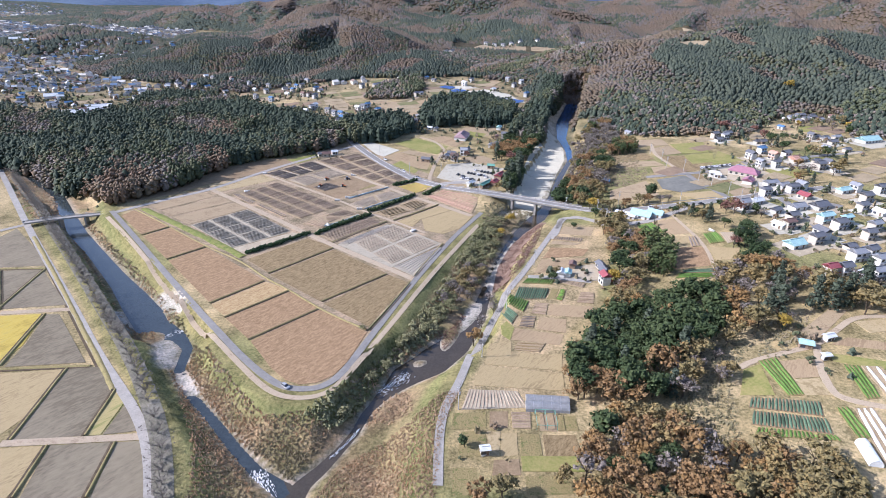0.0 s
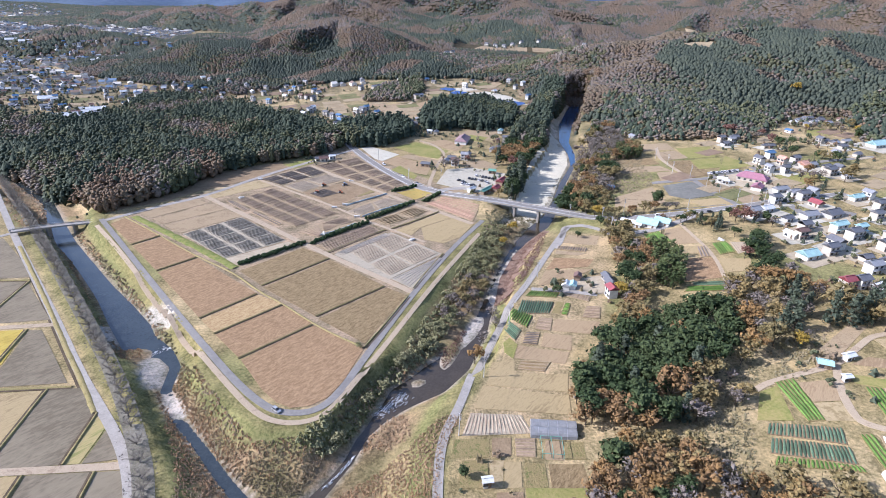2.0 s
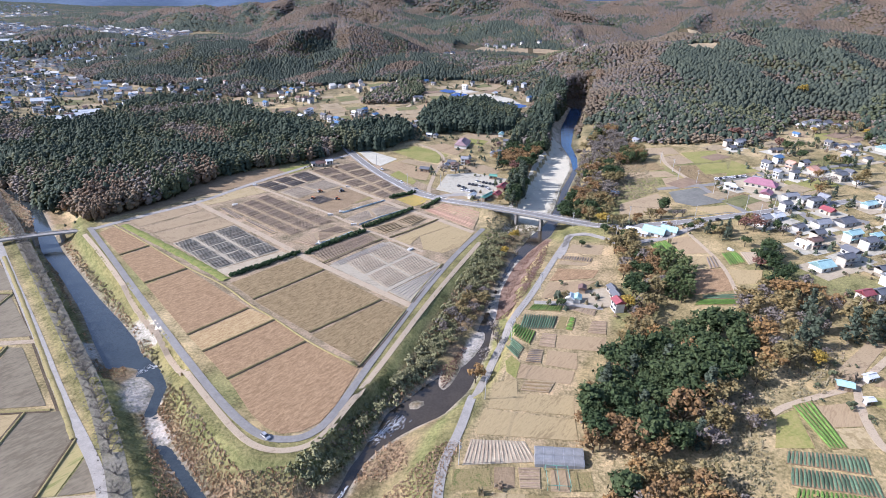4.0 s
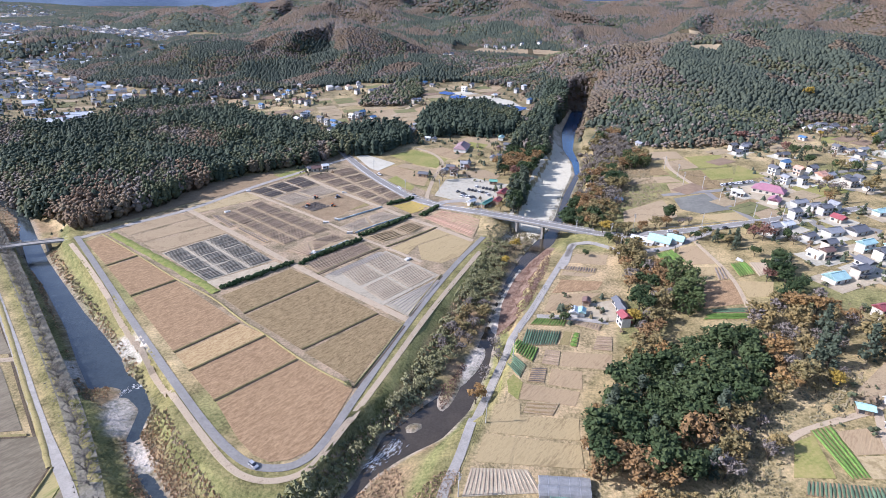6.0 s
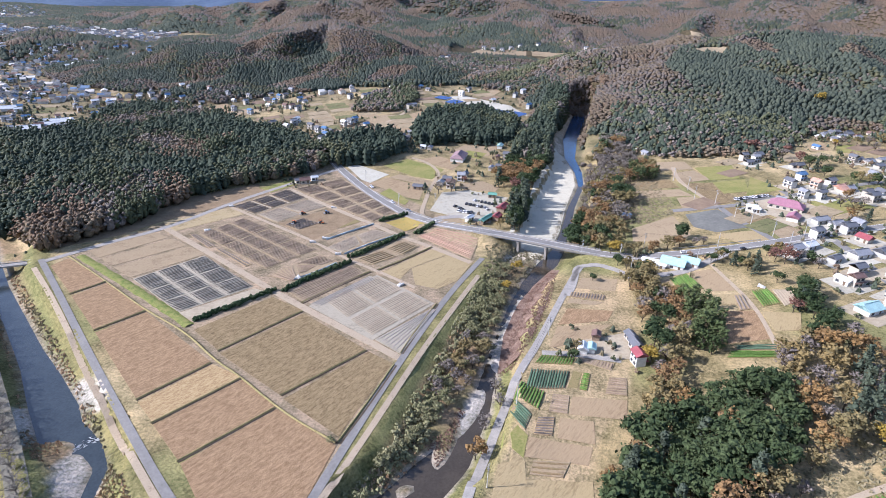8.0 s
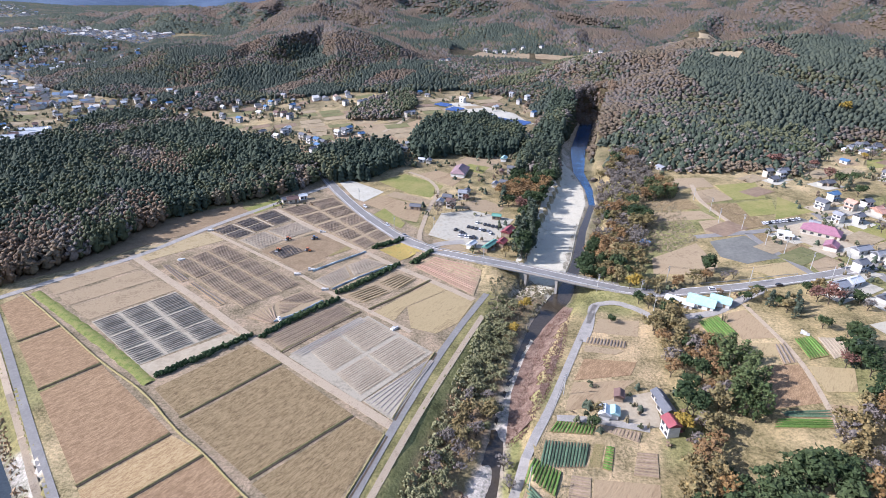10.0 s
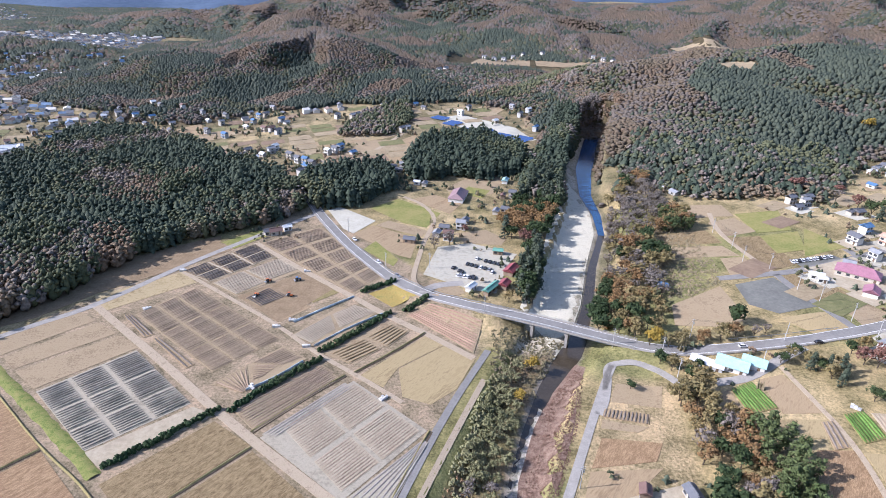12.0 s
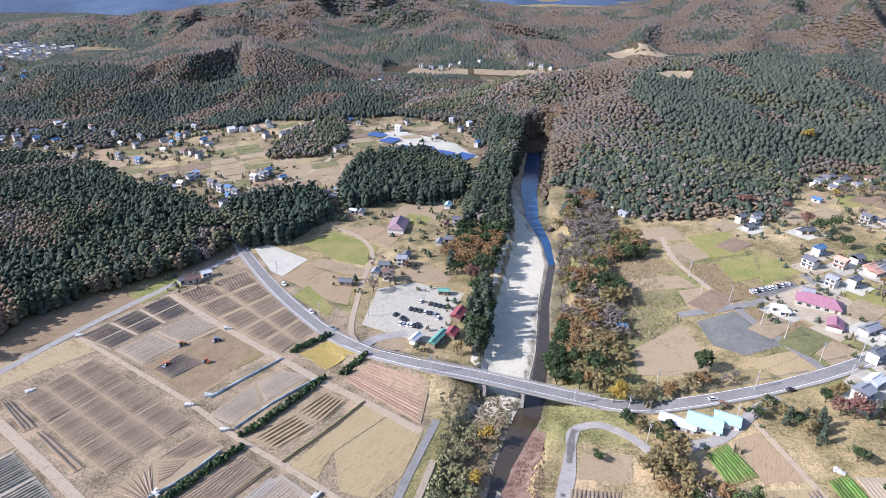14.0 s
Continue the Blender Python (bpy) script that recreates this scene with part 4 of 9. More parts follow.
# harvested rice strips inside the dyke
field('stubble', (-186.8, 314.2), (-183.1, 322.7), (-152.8, 300.8), (-161.9, 288.2))
field('stubble', (-160.3, 286.1), (-150.9, 299.3), (-124.0, 276.4), (-136.4, 260.0))
field('stubble', (-134.8, 258.2), (-122.0, 274.4), (-83.2, 241.4), (-100.0, 219.4))
field('straw_stubble', (-98.6, 217.6), (-81.7, 239.8), (-68.9, 232.5), (-89.6, 208.4))
field('stubble', (-88.7, 207.1), (-67.9, 231.5), (-53.0, 217.5), (-74.7, 192.4))
field('stubble', (-73.7, 191.3), (-51.8, 216.1), (-29.4, 200.2), (-34.1, 180.0), (-37.8, 171.3), (-42.9, 166.9), (-48.6, 165.7), (-54.2, 168.2), (-60.9, 174.5))
field('olive_stubble', (-97.4, 262.1), (-73.3, 290.4), (-58.2, 279.8), (-83.0, 248.9))
field('olive_stubble', (-81.5, 246.6), (-56.5, 277.1), (-27.2, 252.0), (-53.1, 223.7))
field('olive_stubble', (-51.1, 221.4), (-25.6, 250.4), (-15.9, 243.5), (-29.5, 204.4))
ditch([(-161.6, 287.5), (-151.8, 300.0)], 1.0)
ditch([(-135.9, 259.4), (-122.6, 275.1)], 1.0)
ditch([(-99.4, 218.5), (-82.1, 240.3)], 1.0)
ditch([(-89.3, 207.5), (-68.3, 232.0)], 1.0)
ditch([(-74.5, 191.7), (-52.3, 216.5)], 1.0)
ditch([(-82.4, 247.7), (-57.0, 278.5)], 1.0)
ditch([(-52.1, 222.8), (-26.2, 250.9)], 1.0)
ditch([(-14.3, 241.9), (-22.0, 218.4), (-28.4, 201.1)], 1.6)
ditch([(-183.3, 324.5), (-151.2, 299.3), (-122.8, 275.8), (-98.5, 259.5), (-80.9, 241.5), (-68.6, 232.5), (-53.8, 218.8), (-42.5, 209.8), (-29.1, 201.1)], 1.3)
verge([(-178.9, 325.8), (-142.4, 298.4), (-116.4, 278.4), (-100.3, 265.1)], 4.5)
# fallow and net-covered plots
field('tan', (-178.4, 332.3), (-158.1, 359.0), (-146.1, 351.0), (-169.1, 324.2))
field('tan', (-166.9, 323.0), (-144.1, 349.5), (-132.3, 341.6), (-158.2, 315.8))
field('tan', (-156.4, 314.3), (-130.6, 340.2), (-118.2, 332.3), (-143.5, 304.7))
field('pale_soil', (-108.7, 274.6), (-83.4, 297.4), (-74.3, 293.7), (-100.2, 268.2))
field('grey_soil', (-141.8, 303.3), (-118.6, 330.0), (-84.7, 299.1), (-109.0, 275.2))
field('net_rows', (-141.0, 302.7), (-134.6, 310.1), (-123.2, 300.1), (-129.7, 293.0), rows='u')
field('net_rows', (-128.7, 292.1), (-122.1, 299.2), (-112.6, 290.9), (-119.3, 284.0), rows='u')
field('net_rows', (-118.4, 283.2), (-111.7, 290.1), (-102.8, 282.4), (-109.6, 275.7), rows='u')
field('net_rows', (-133.7, 311.1), (-126.7, 319.1), (-115.2, 308.8), (-122.3, 301.1), rows='u')
field('net_rows', (-121.2, 300.2), (-114.2, 307.9), (-104.5, 299.3), (-111.7, 291.9), rows='u')
field('net_rows', (-110.7, 291.0), (-103.6, 298.4), (-94.6, 290.5), (-101.9, 283.3), rows='u')
field('net_rows', (-125.8, 320.2), (-117.8, 329.3), (-106.1, 318.7), (-114.2, 309.9), rows='u')
field('net_rows', (-113.2, 308.9), (-105.1, 317.7), (-95.3, 308.8), (-103.5, 300.3), rows='u')
field('net_rows', (-102.6, 299.5), (-94.3, 307.9), (-85.3, 299.7), (-93.6, 291.4), rows='u')
hedge([(-98.9, 269.3), (-74.4, 295.7)], 3.0, 1.9)
hedge([(-69.3, 296.3), (-59.2, 310.8)], 3.0, 1.9)
hedge([(-44.7, 332.5), (-33.5, 345.6), (-20.7, 362.7)], 3.4, 2.1)
hedge([(-61.5, 306.8), (-55.3, 314.7), (-44.7, 326.3)], 3.4, 2.1)
hedge([(-12.7, 365.9), (-3.6, 375.9)], 3.4, 2.1)
hedge([(-34.3, 382.9), (-20.9, 393.5)], 3.4, 2.1)
# flower and vegetable plots
field('tan_grass', (-148.6, 356.8), (-157.6, 372.1), (-127.5, 398.1), (-116.5, 387.4))
field('tan', (-131.6, 357.0), (-114.4, 382.4), (-63.4, 340.8), (-83.7, 317.3))
field('brown_rows', (-130.9, 356.8), (-125.9, 364.2), (-108.9, 350.2), (-114.2, 343.0), rows='u')
field('brown_rows', (-113.2, 342.1), (-107.9, 349.4), (-92.8, 336.9), (-98.4, 329.9), rows='u')
field('brown_rows', (-97.5, 329.1), (-91.9, 336.2), (-78.0, 324.7), (-83.9, 317.8), rows='u')
field('brown_rows', (-125.5, 364.7), (-120.2, 372.6), (-102.9, 358.4), (-108.5, 350.7), rows='u')
field('brown_rows', (-107.5, 349.8), (-101.9, 357.5), (-86.5, 344.9), (-92.4, 337.4), rows='u')
field('brown_rows', (-91.5, 336.6), (-85.6, 344.1), (-71.3, 332.4), (-77.6, 325.1), rows='u')
field('brown_rows', (-119.9, 373.1), (-114.0, 381.6), (-96.4, 367.3), (-102.5, 358.9), rows='u')
field('brown_rows', (-101.5, 358.0), (-95.3, 366.4), (-79.6, 353.6), (-86.1, 345.4), rows='u')
field('brown_rows', (-85.2, 344.6), (-78.6, 352.8), (-64.0, 340.9), (-70.9, 332.9), rows='u')
field('black_rows', (-136.6, 356.1), (-133.3, 356.5), (-116.5, 341.6), (-119.6, 339.0), rows='v')
field('black_rows', (-115.6, 338.2), (-113.8, 339.7), (-92.0, 321.7), (-94.5, 319.0), rows='v')
field('tan', (-81.5, 309.9), (-61.0, 335.8), (-49.9, 327.4), (-67.5, 306.0))
field('brown_rows', (-80.5, 310.3), (-71.6, 321.3), (-66.7, 307.6), (-68.5, 305.6), rows='v')
field('brown_rows', (-70.3, 323.6), (-60.7, 334.6), (-51.9, 328.1), (-58.4, 322.8), rows='u')
field('brown_rows', (-70.2, 322.1), (-60.1, 322.5), (-64.1, 315.3), (-66.9, 313.1), rows='u')
field('brown_rows', (-53.5, 307.8), (-43.2, 323.6), (-37.4, 319.0), (-46.8, 304.5), rows='u')
field('pale_soil', (-127.5, 398.1), (-101.1, 434.4), (-86.1, 419.1), (-111.0, 388.7))
field('black_rows', (-127.2, 398.6), (-119.4, 409.1), (-111.7, 403.8), (-119.4, 394.0), rows='u')
field('black_rows', (-118.4, 393.4), (-110.8, 403.2), (-103.7, 398.3), (-111.1, 389.1), rows='u')
field('black_rows', (-118.6, 410.1), (-110.9, 420.5), (-103.5, 414.5), (-111.0, 404.8), rows='u')
field('black_rows', (-110.1, 404.1), (-102.6, 413.7), (-95.7, 408.1), (-103.0, 399.2), rows='u')
field('black_rows', (-110.0, 421.6), (-101.3, 433.3), (-94.2, 426.3), (-102.7, 415.5), rows='u')
field('black_rows', (-101.8, 414.7), (-93.4, 425.5), (-86.9, 419.1), (-95.0, 409.1), rows='u')
field('tan', (-109.3, 387.4), (-84.1, 416.4), (-68.2, 403.3), (-93.9, 375.8))
field('pale_rows', (-108.1, 387.3), (-97.7, 400.2), (-83.8, 389.8), (-93.9, 377.0), rows='u')
field('pale_rows', (-96.8, 401.1), (-83.9, 415.9), (-70.9, 404.4), (-83.1, 391.5), rows='u')
field('dark_soil', (-92.7, 375.0), (-67.0, 401.4), (-47.4, 387.8), (-67.9, 353.8))
field('black_rows', (-88.5, 372.9), (-79.8, 384.1), (-69.4, 376.8), (-79.5, 366.1), rows='u')
field('till', (-74.6, 385.9), (-65.9, 398.6), (-55.8, 390.9), (-66.7, 377.4))
field('till', (-78.6, 363.2), (-69.2, 376.0), (-56.1, 367.3), (-67.0, 354.1))
field('weeds', (-64.2, 379.2), (-54.1, 388.2), (-46.2, 381.1), (-56.2, 371.0))
field('tan', (-99.1, 434.9), (-69.6, 461.0), (-26.9, 398.9), (-38.6, 379.8))
field('brown_rows', (-97.3, 434.6), (-84.9, 445.6), (-75.0, 434.6), (-86.0, 424.3), rows='u')
field('brown_rows', (-83.7, 422.2), (-73.0, 432.4), (-63.7, 422.1), (-73.1, 412.5), rows='u')
field('brown_rows', (-71.0, 410.5), (-61.9, 420.0), (-53.2, 410.5), (-61.1, 401.4), rows='u')
field('brown_rows', (-59.1, 399.6), (-51.5, 408.6), (-43.4, 399.6), (-49.8, 391.1), rows='u')
field('brown_rows', (-47.9, 389.3), (-41.7, 397.8), (-34.2, 389.4), (-39.3, 381.3), rows='u')
field('brown_rows', (-83.2, 447.1), (-69.7, 459.0), (-61.5, 447.3), (-73.5, 436.1), rows='u')
field('brown_rows', (-71.5, 433.8), (-59.9, 444.9), (-52.2, 434.0), (-62.4, 423.5), rows='u')
field('brown_rows', (-60.6, 421.4), (-50.7, 431.8), (-43.6, 421.6), (-52.1, 411.8), rows='u')
field('brown_rows', (-50.4, 409.8), (-42.1, 419.5), (-35.5, 410.1), (-42.5, 400.8), rows='u')
field('brown_rows', (-40.9, 399.0), (-34.2, 408.1), (-28.0, 399.3), (-33.5, 390.6), rows='u')
field('tan', (-59.3, 344.2), (-43.6, 368.4), (-25.7, 364.5), (-43.8, 335.8))
field('pale_rows', (-58.9, 344.1), (-46.5, 360.7), (-42.3, 349.3), (-50.2, 338.5), rows='u')
field('pale_rows', (-45.6, 361.3), (-37.1, 369.9), (-26.4, 364.5), (-40.4, 350.2), rows='u')
plastic([(-61.4, 353.7), (-51.6, 364.5), (-38.2, 377.4)], 0.9)
plastic([(-48.7, 336.1), (-38.2, 349.1), (-22.9, 362.8)], 0.8)
plastic([(-67.8, 307.0), (-58.8, 314.9), (-50.9, 325.4)], 0.8)
field('tan', (-43.5, 330.8), (-20.2, 357.0), (-10.7, 349.7), (-30.4, 324.1))
field('weed_rows', (-41.0, 331.4), (-29.0, 342.3), (-21.2, 335.0), (-32.3, 324.7), rows='u')
field('weed_rows', (-28.2, 343.8), (-18.8, 353.9), (-10.6, 348.4), (-18.4, 337.1), rows='u')
field('straw', (-27.3, 317.8), (-2.6, 346.9), (5.4, 340.1), (-13.4, 322.9), (-17.9, 310.9))
field('straw', (-13.0, 322.4), (5.4, 339.5), (17.2, 330.2), (9.4, 310.9), (0.0, 301.9), (-10.5, 305.9))
ditch([(-29.3, 318.9), (-16.1, 332.6), (-3.0, 347.9)], 1.2)
field('red_rows', (-12.7, 363.0), (-2.5, 369.7), (21.4, 355.0), (16.8, 334.3), rows='v')
field('yellow_grass', (-31.7, 381.1), (-19.2, 390.9), (-8.4, 378.5), (-19.4, 368.9))
# pale parcel by the crossing
field('grey_soil', (-55.8, 283.2), (-29.4, 314.2), (-0.9, 288.4), (-25.1, 258.2))
field('pale_rows', (-49.5, 288.0), (-40.0, 299.1), (-27.9, 286.4), (-37.5, 274.9), rows='u')
field('pale_rows', (-36.0, 273.2), (-26.4, 284.8), (-15.5, 273.6), (-25.5, 261.7), rows='u')
field('pale_rows', (-39.2, 300.1), (-28.7, 312.4), (-16.2, 300.4), (-27.0, 287.5), rows='u')
field('pale_rows', (-25.5, 285.9), (-14.6, 298.9), (-3.3, 288.2), (-14.6, 274.7), rows='u')
field('grey_rows', (-24.1, 258.7), (-2.2, 283.9), (-0.4, 282.8), (-13.2, 249.3), rows='u')
field('brown_rows', (-68.9, 296.4), (-43.4, 322.6), (-34.6, 315.6), (-58.4, 285.9), rows='u')
field('grey_rows', (-55.6, 284.7), (-32.6, 312.9), (-28.8, 310.4), (-50.8, 283.1), rows='u')
ditch([(-58.8, 285.2), (-45.2, 302.8), (-32.5, 316.9)], 1.4)
ditch([(0.7, 287.8), (-6.4, 268.5), (-12.5, 249.3)], 1.6)
# meadow strip below the wood
field('dark_soil', (-158, 374), (-172.1, 352.1), (-197.9, 332.0), (-206.0, 346.0), (-198, 370.0), (-176.1, 403.3), (-156.0, 416.3), (-142, 429), (-124, 444), (-121.0, 434.2), (-111.3, 425.5), (-131.5, 401.9))
field('lawn', (-120.4, 434.7), (-108.6, 449.6), (-101.1, 454.3), (-95.5, 447.8), (-111.2, 426.6))
# plots beyond the main road
field('pale_lot', (-70.6, 488.7), (-63.6, 494.6), (-38.1, 472.5), (-49.2, 452.3), (-56.2, 459.1))
field('lawn', (-43.8, 494.0), (-26.7, 511.0), (2.0, 488.7), (-6.4, 464.1), (-20.8, 470.4))
field('tan', (-37.4, 465.3), (-30.4, 473.7), (-4.8, 458.5), (-9.1, 450.6))
field('till', (-49.0, 451.0), (-38.9, 465.3), (-11.1, 447.5), (-13.6, 421.0), (-20.6, 424.1))
field('lawn', (-40.5, 430.6), (-34.9, 442.2), (-20.2, 418.6), (-22.3, 410.9))
field('car_park', (-6.2, 402.6), (0.9, 436.4), (19.2, 443.1), (45.0, 429.3), (38.6, 415.8), (29.9, 384.6), (18.4, 387.4), (6.6, 394.8))
field('tan', (-3.5, 395.4), (9.1, 394.7), (15.1, 384.5), (6.4, 378.3))
field('tan', (5.0, 532.0), (29.5, 569.1), (53.5, 563.8), (38.1, 524.9), (12.1, 518.4))
field('lawn', (14.1, 525.4), (22.0, 538.2), (36.7, 531.4), (30.1, 516.3))
field('till', (-18.0, 510.7), (-2.3, 520.5), (16.0, 505.7), (8.0, 487.7))
field('tan', (10.6, 456.5), (29.7, 462.8), (41.0, 450.0), (37.0, 441.1), (16.2, 443.2))
field('till', (-97.1, 535.5), (-81.4, 590.8), (-54.9, 573.3), (-84.5, 525.8))
field('tan', (-85.5, 591.1), (-67.0, 638.5), (-31.2, 642.5), (-45.4, 599.9))
field('till', (-56.1, 583.8), (-30.0, 622.9), (-18.2, 604.4), (-42.9, 572.8))
field('tan', (22.0, 949.2), (63.5, 1068.3), (134.9, 1094.2), (126.8, 1022.7), (40.1, 960.9))
field('tan', (140.4, 1098.2), (209.5, 1120.1), (271.4, 1041.8), (248.1, 1021.4), (136.9, 1028.5))
field('tan', (377.1, 1451.2), (405.0, 1453.3), (430.5, 1453.7), (401.7, 1434.8))
field('lawn', (-236.8, 656.1), (-220.0, 669.5), (-205.7, 622.6), (-219.9, 631.6))
field('till', (-118.7, 631.0), (-86.5, 648.3), (-67.0, 638.5), (-95.2, 621.8))
field('tan', (-113.2, 668.1), (-74.6, 697.0), (-55.6, 682.0), (-87.8, 656.3))
field('straw', (-79.6, 663.2), (-62.4, 677.7), (-49.5, 644.1), (-62.5, 638.1))
field('till', (-47.7, 624.0), (-22.6, 657.5), (-12.6, 634.8), (-33.4, 608.5))
field('till', (-120.9, 551.1), (-105.1, 570.7), (-92.4, 564.9), (-107.9, 535.9))
field('tan', (-233.3, 679.8), (-213.9, 703.1), (-186.1, 678.0), (-213.3, 652.6))
field('olive_stubble', (-152.4, 543.0), (-133.8, 551.7), (-124.4, 532.0), (-140.4, 528.1))
field('till', (-255.7, 699.9), (-238.5, 716.5), (-224.6, 687.0), (-239.3, 672.3))
field('tan', (-166.6, 600.3), (-153.2, 603.0), (-149.6, 578.9), (-164.3, 582.1))
field('till', (-96.0, 603.4), (-84.3, 608.4), (-69.1, 590.0), (-87.6, 580.3))
field('tan', (28.7, 749.3), (53.7, 783.2), (76.4, 772.4), (49.7, 729.4))
field('tan', (82.8, 730.1), (100.4, 736.5), (100.3, 701.1), (81.7, 700.8))
field('lawn', (306.6, 514.5), (323.8, 516.2), (316.2, 495.7), (297.4, 496.2))
field('till', (286.8, 517.8), (302.3, 523.1), (296.8, 503.5), (282.1, 501.6))
field('tan', (-87.8, 656.3), (-62.4, 677.7), (-36.8, 658.5), (-69.8, 625.7))
# plots on the east terrace
field('tan', (158.6, 487.0), (179.2, 483.9), (178.3, 463.9), (151.9, 464.8))
field('tan', (159.6, 455.8), (177.1, 461.6), (180.8, 440.2), (158.6, 433.3))
field('lawn', (180.2, 467.8), (208.2, 471.9), (200.3, 440.8), (179.8, 438.2))
field('olive_stubble', (125.8, 442.9), (153.5, 445.9), (155.3, 426.1), (126.1, 428.9))
field('tan', (125.0, 426.1), (153.7, 422.8), (157.5, 409.7), (123.4, 412.8))
field('tan', (147.0, 408.4), (158.2, 408.3), (160.4, 388.9), (144.0, 387.9))
field('olive_stubble', (160.0, 432.9), (178.8, 433.3), (181.5, 399.1), (163.0, 391.1))
field('lawn', (178.8, 433.3), (202.5, 438.9), (194.0, 414.8), (177.1, 411.2))
field('lawn', (208.3, 443.2), (212.8, 430.1), (220.4, 418.4), (188.9, 406.5))
field('asphalt_lot', (142.4, 381.0), (162.3, 385.1), (168.8, 357.9), (149.3, 353.5), (140.6, 362.8))
field('tan', (108.2, 367.0), (135.1, 380.3), (135.3, 352.8), (126.5, 345.4), (104.1, 350.7))
field('straw', (147.7, 350.0), (168.1, 353.2), (171.0, 340.3), (155.1, 336.8))
field('olive_stubble', (165.3, 385.7), (179.3, 388.7), (190.0, 363.5), (173.0, 353.3))
field('tan', (181.8, 388.4), (202.2, 396.1), (198.7, 373.7), (189.7, 370.3))
field('lawn', (218.0, 398.3), (244.1, 398.4), (253.8, 383.1), (223.0, 372.6))
field('tan', (177.4, 352.7), (189.5, 359.3), (197.3, 344.2), (177.3, 339.5))
field('asphalt_lot', (179.3, 403.9), (204.0, 407.3), (205.9, 402.3), (181.6, 394.7))
field('leaf_rows', (108.7, 307.0), (117.5, 310.3), (119.9, 295.4), (109.3, 293.0), rows='v')
field('till', (120.5, 311.1), (130.1, 313.0), (134.3, 291.4), (119.9, 292.4))
field('till', (102.0, 305.5), (108.0, 306.7), (108.5, 293.8), (100.6, 291.8))
field('straw', (108.1, 290.6), (118.7, 289.8), (132.7, 288.3), (131.5, 279.1), (111.5, 282.7))
field('black_rows', (129.6, 287.4), (133.6, 287.6), (132.0, 275.5), (126.8, 274.9), rows='v')
field('leaf_rows', (138.3, 290.3), (145.5, 291.2), (145.1, 278.3), (137.1, 276.7), rows='v')
field('pale_rows', (147.3, 290.0), (155.1, 288.4), (154.3, 279.7), (145.6, 276.2), rows='v')
field('stubble', (121.5, 275.4), (132.6, 274.3), (129.8, 253.8), (109.8, 251.9))
field('cabbage_rows', (113.4, 250.6), (129.2, 250.2), (127.8, 246.3), (113.8, 248.3), rows='u')
field('leaf_rows', (111.0, 247.7), (127.2, 245.5), (125.9, 241.8), (108.2, 243.7), rows='u')
field('straw', (134.5, 273.0), (149.0, 270.1), (142.6, 257.7), (133.0, 258.6))
field('till', (130.3, 252.8), (139.7, 250.9), (136.4, 243.5), (128.1, 244.1))
# gardens between the lane and the terrace wood
field('tan', (65.0, 304.6), (69.6, 314.8), (86.2, 312.2), (82.2, 300.6))
field('black_rows', (60.3, 296.6), (62.1, 300.7), (77.0, 297.3), (75.1, 292.3), rows='u')
field('tan', (58.3, 290.9), (60.0, 295.2), (74.7, 291.0), (70.3, 288.5))
field('stubble', (51.2, 272.9), (57.6, 286.2), (76.9, 283.4), (72.5, 275.5))
field('till', (44.8, 256.3), (50.6, 271.6), (73.6, 272.6), (66.0, 266.0), (58.6, 258.6))
field('lawn', (43.2, 252.8), (53.6, 252.5), (53.6, 251.1), (42.6, 251.2))
field('pale_soil', (58.3, 261.0), (77.0, 265.9), (75.2, 248.0), (65.8, 247.4), (57.1, 252.7))
field('leaf_rows', (37.8, 246.1), (41.2, 251.2), (53.7, 249.3), (51.7, 244.6), rows='u')
field('brown_rows', (53.7, 247.5), (55.4, 249.3), (67.6, 245.3), (65.4, 240.7), rows='u')
field('cabbage_rows', (32.4, 230.5), (35.9, 242.4), (49.9, 240.8), (46.4, 230.9), rows='u')
field('weeds', (47.5, 231.4), (51.5, 240.8), (54.5, 240.2), (50.9, 230.8))
field('leaf_rows', (51.3, 230.3), (54.9, 239.7), (57.2, 239.1), (53.9, 229.2), rows='v')
field('brown_rows', (59.9, 227.6), (63.7, 236.8), (69.7, 236.1), (67.1, 226.4), rows='v')
field('leaf_rows', (27.6, 227.2), (31.3, 234.7), (39.1, 228.9), (35.5, 219.4), rows='u')
field('brown_rows', (38.8, 218.7), (41.7, 227.9), (47.3, 226.8), (44.9, 217.3), rows='v')
field('till', (45.4, 217.3), (48.0, 226.3), (66.6, 224.0), (64.0, 214.2))
field('cabbage_rows', (25.7, 217.6), (28.2, 224.7), (32.8, 216.9), (29.7, 209.5), rows='v')
field('black_rows', (32.3, 207.5), (34.8, 215.7), (40.4, 216.0), (38.1, 207.0), rows='v')
field('till', (39.6, 206.2), (42.0, 215.5), (52.9, 213.5), (50.9, 203.1))
field('lawn', (21.7, 205.2), (24.9, 216.2), (30.4, 207.0), (27.8, 197.3))
field('till', (28.3, 197.7), (30.8, 206.5), (50.0, 201.9), (46.9, 194.3), (37.2, 196.6))
field('weed_rows', (28.8, 190.7), (30.7, 196.2), (41.8, 195.9), (38.5, 189.7), rows='v')
field('straw', (16.9, 180.9), (21.6, 203.2), (28.2, 195.7), (27.5, 188.7), (46.9, 188.2), (45.2, 178.2))
field('straw', (12.2, 168.3), (15.2, 180.1), (45.1, 176.2), (44.2, 166.5))
field('pale_rows', (7.7, 155.0), (10.6, 165.7), (27.3, 165.6), (30.3, 157.1), rows='u')
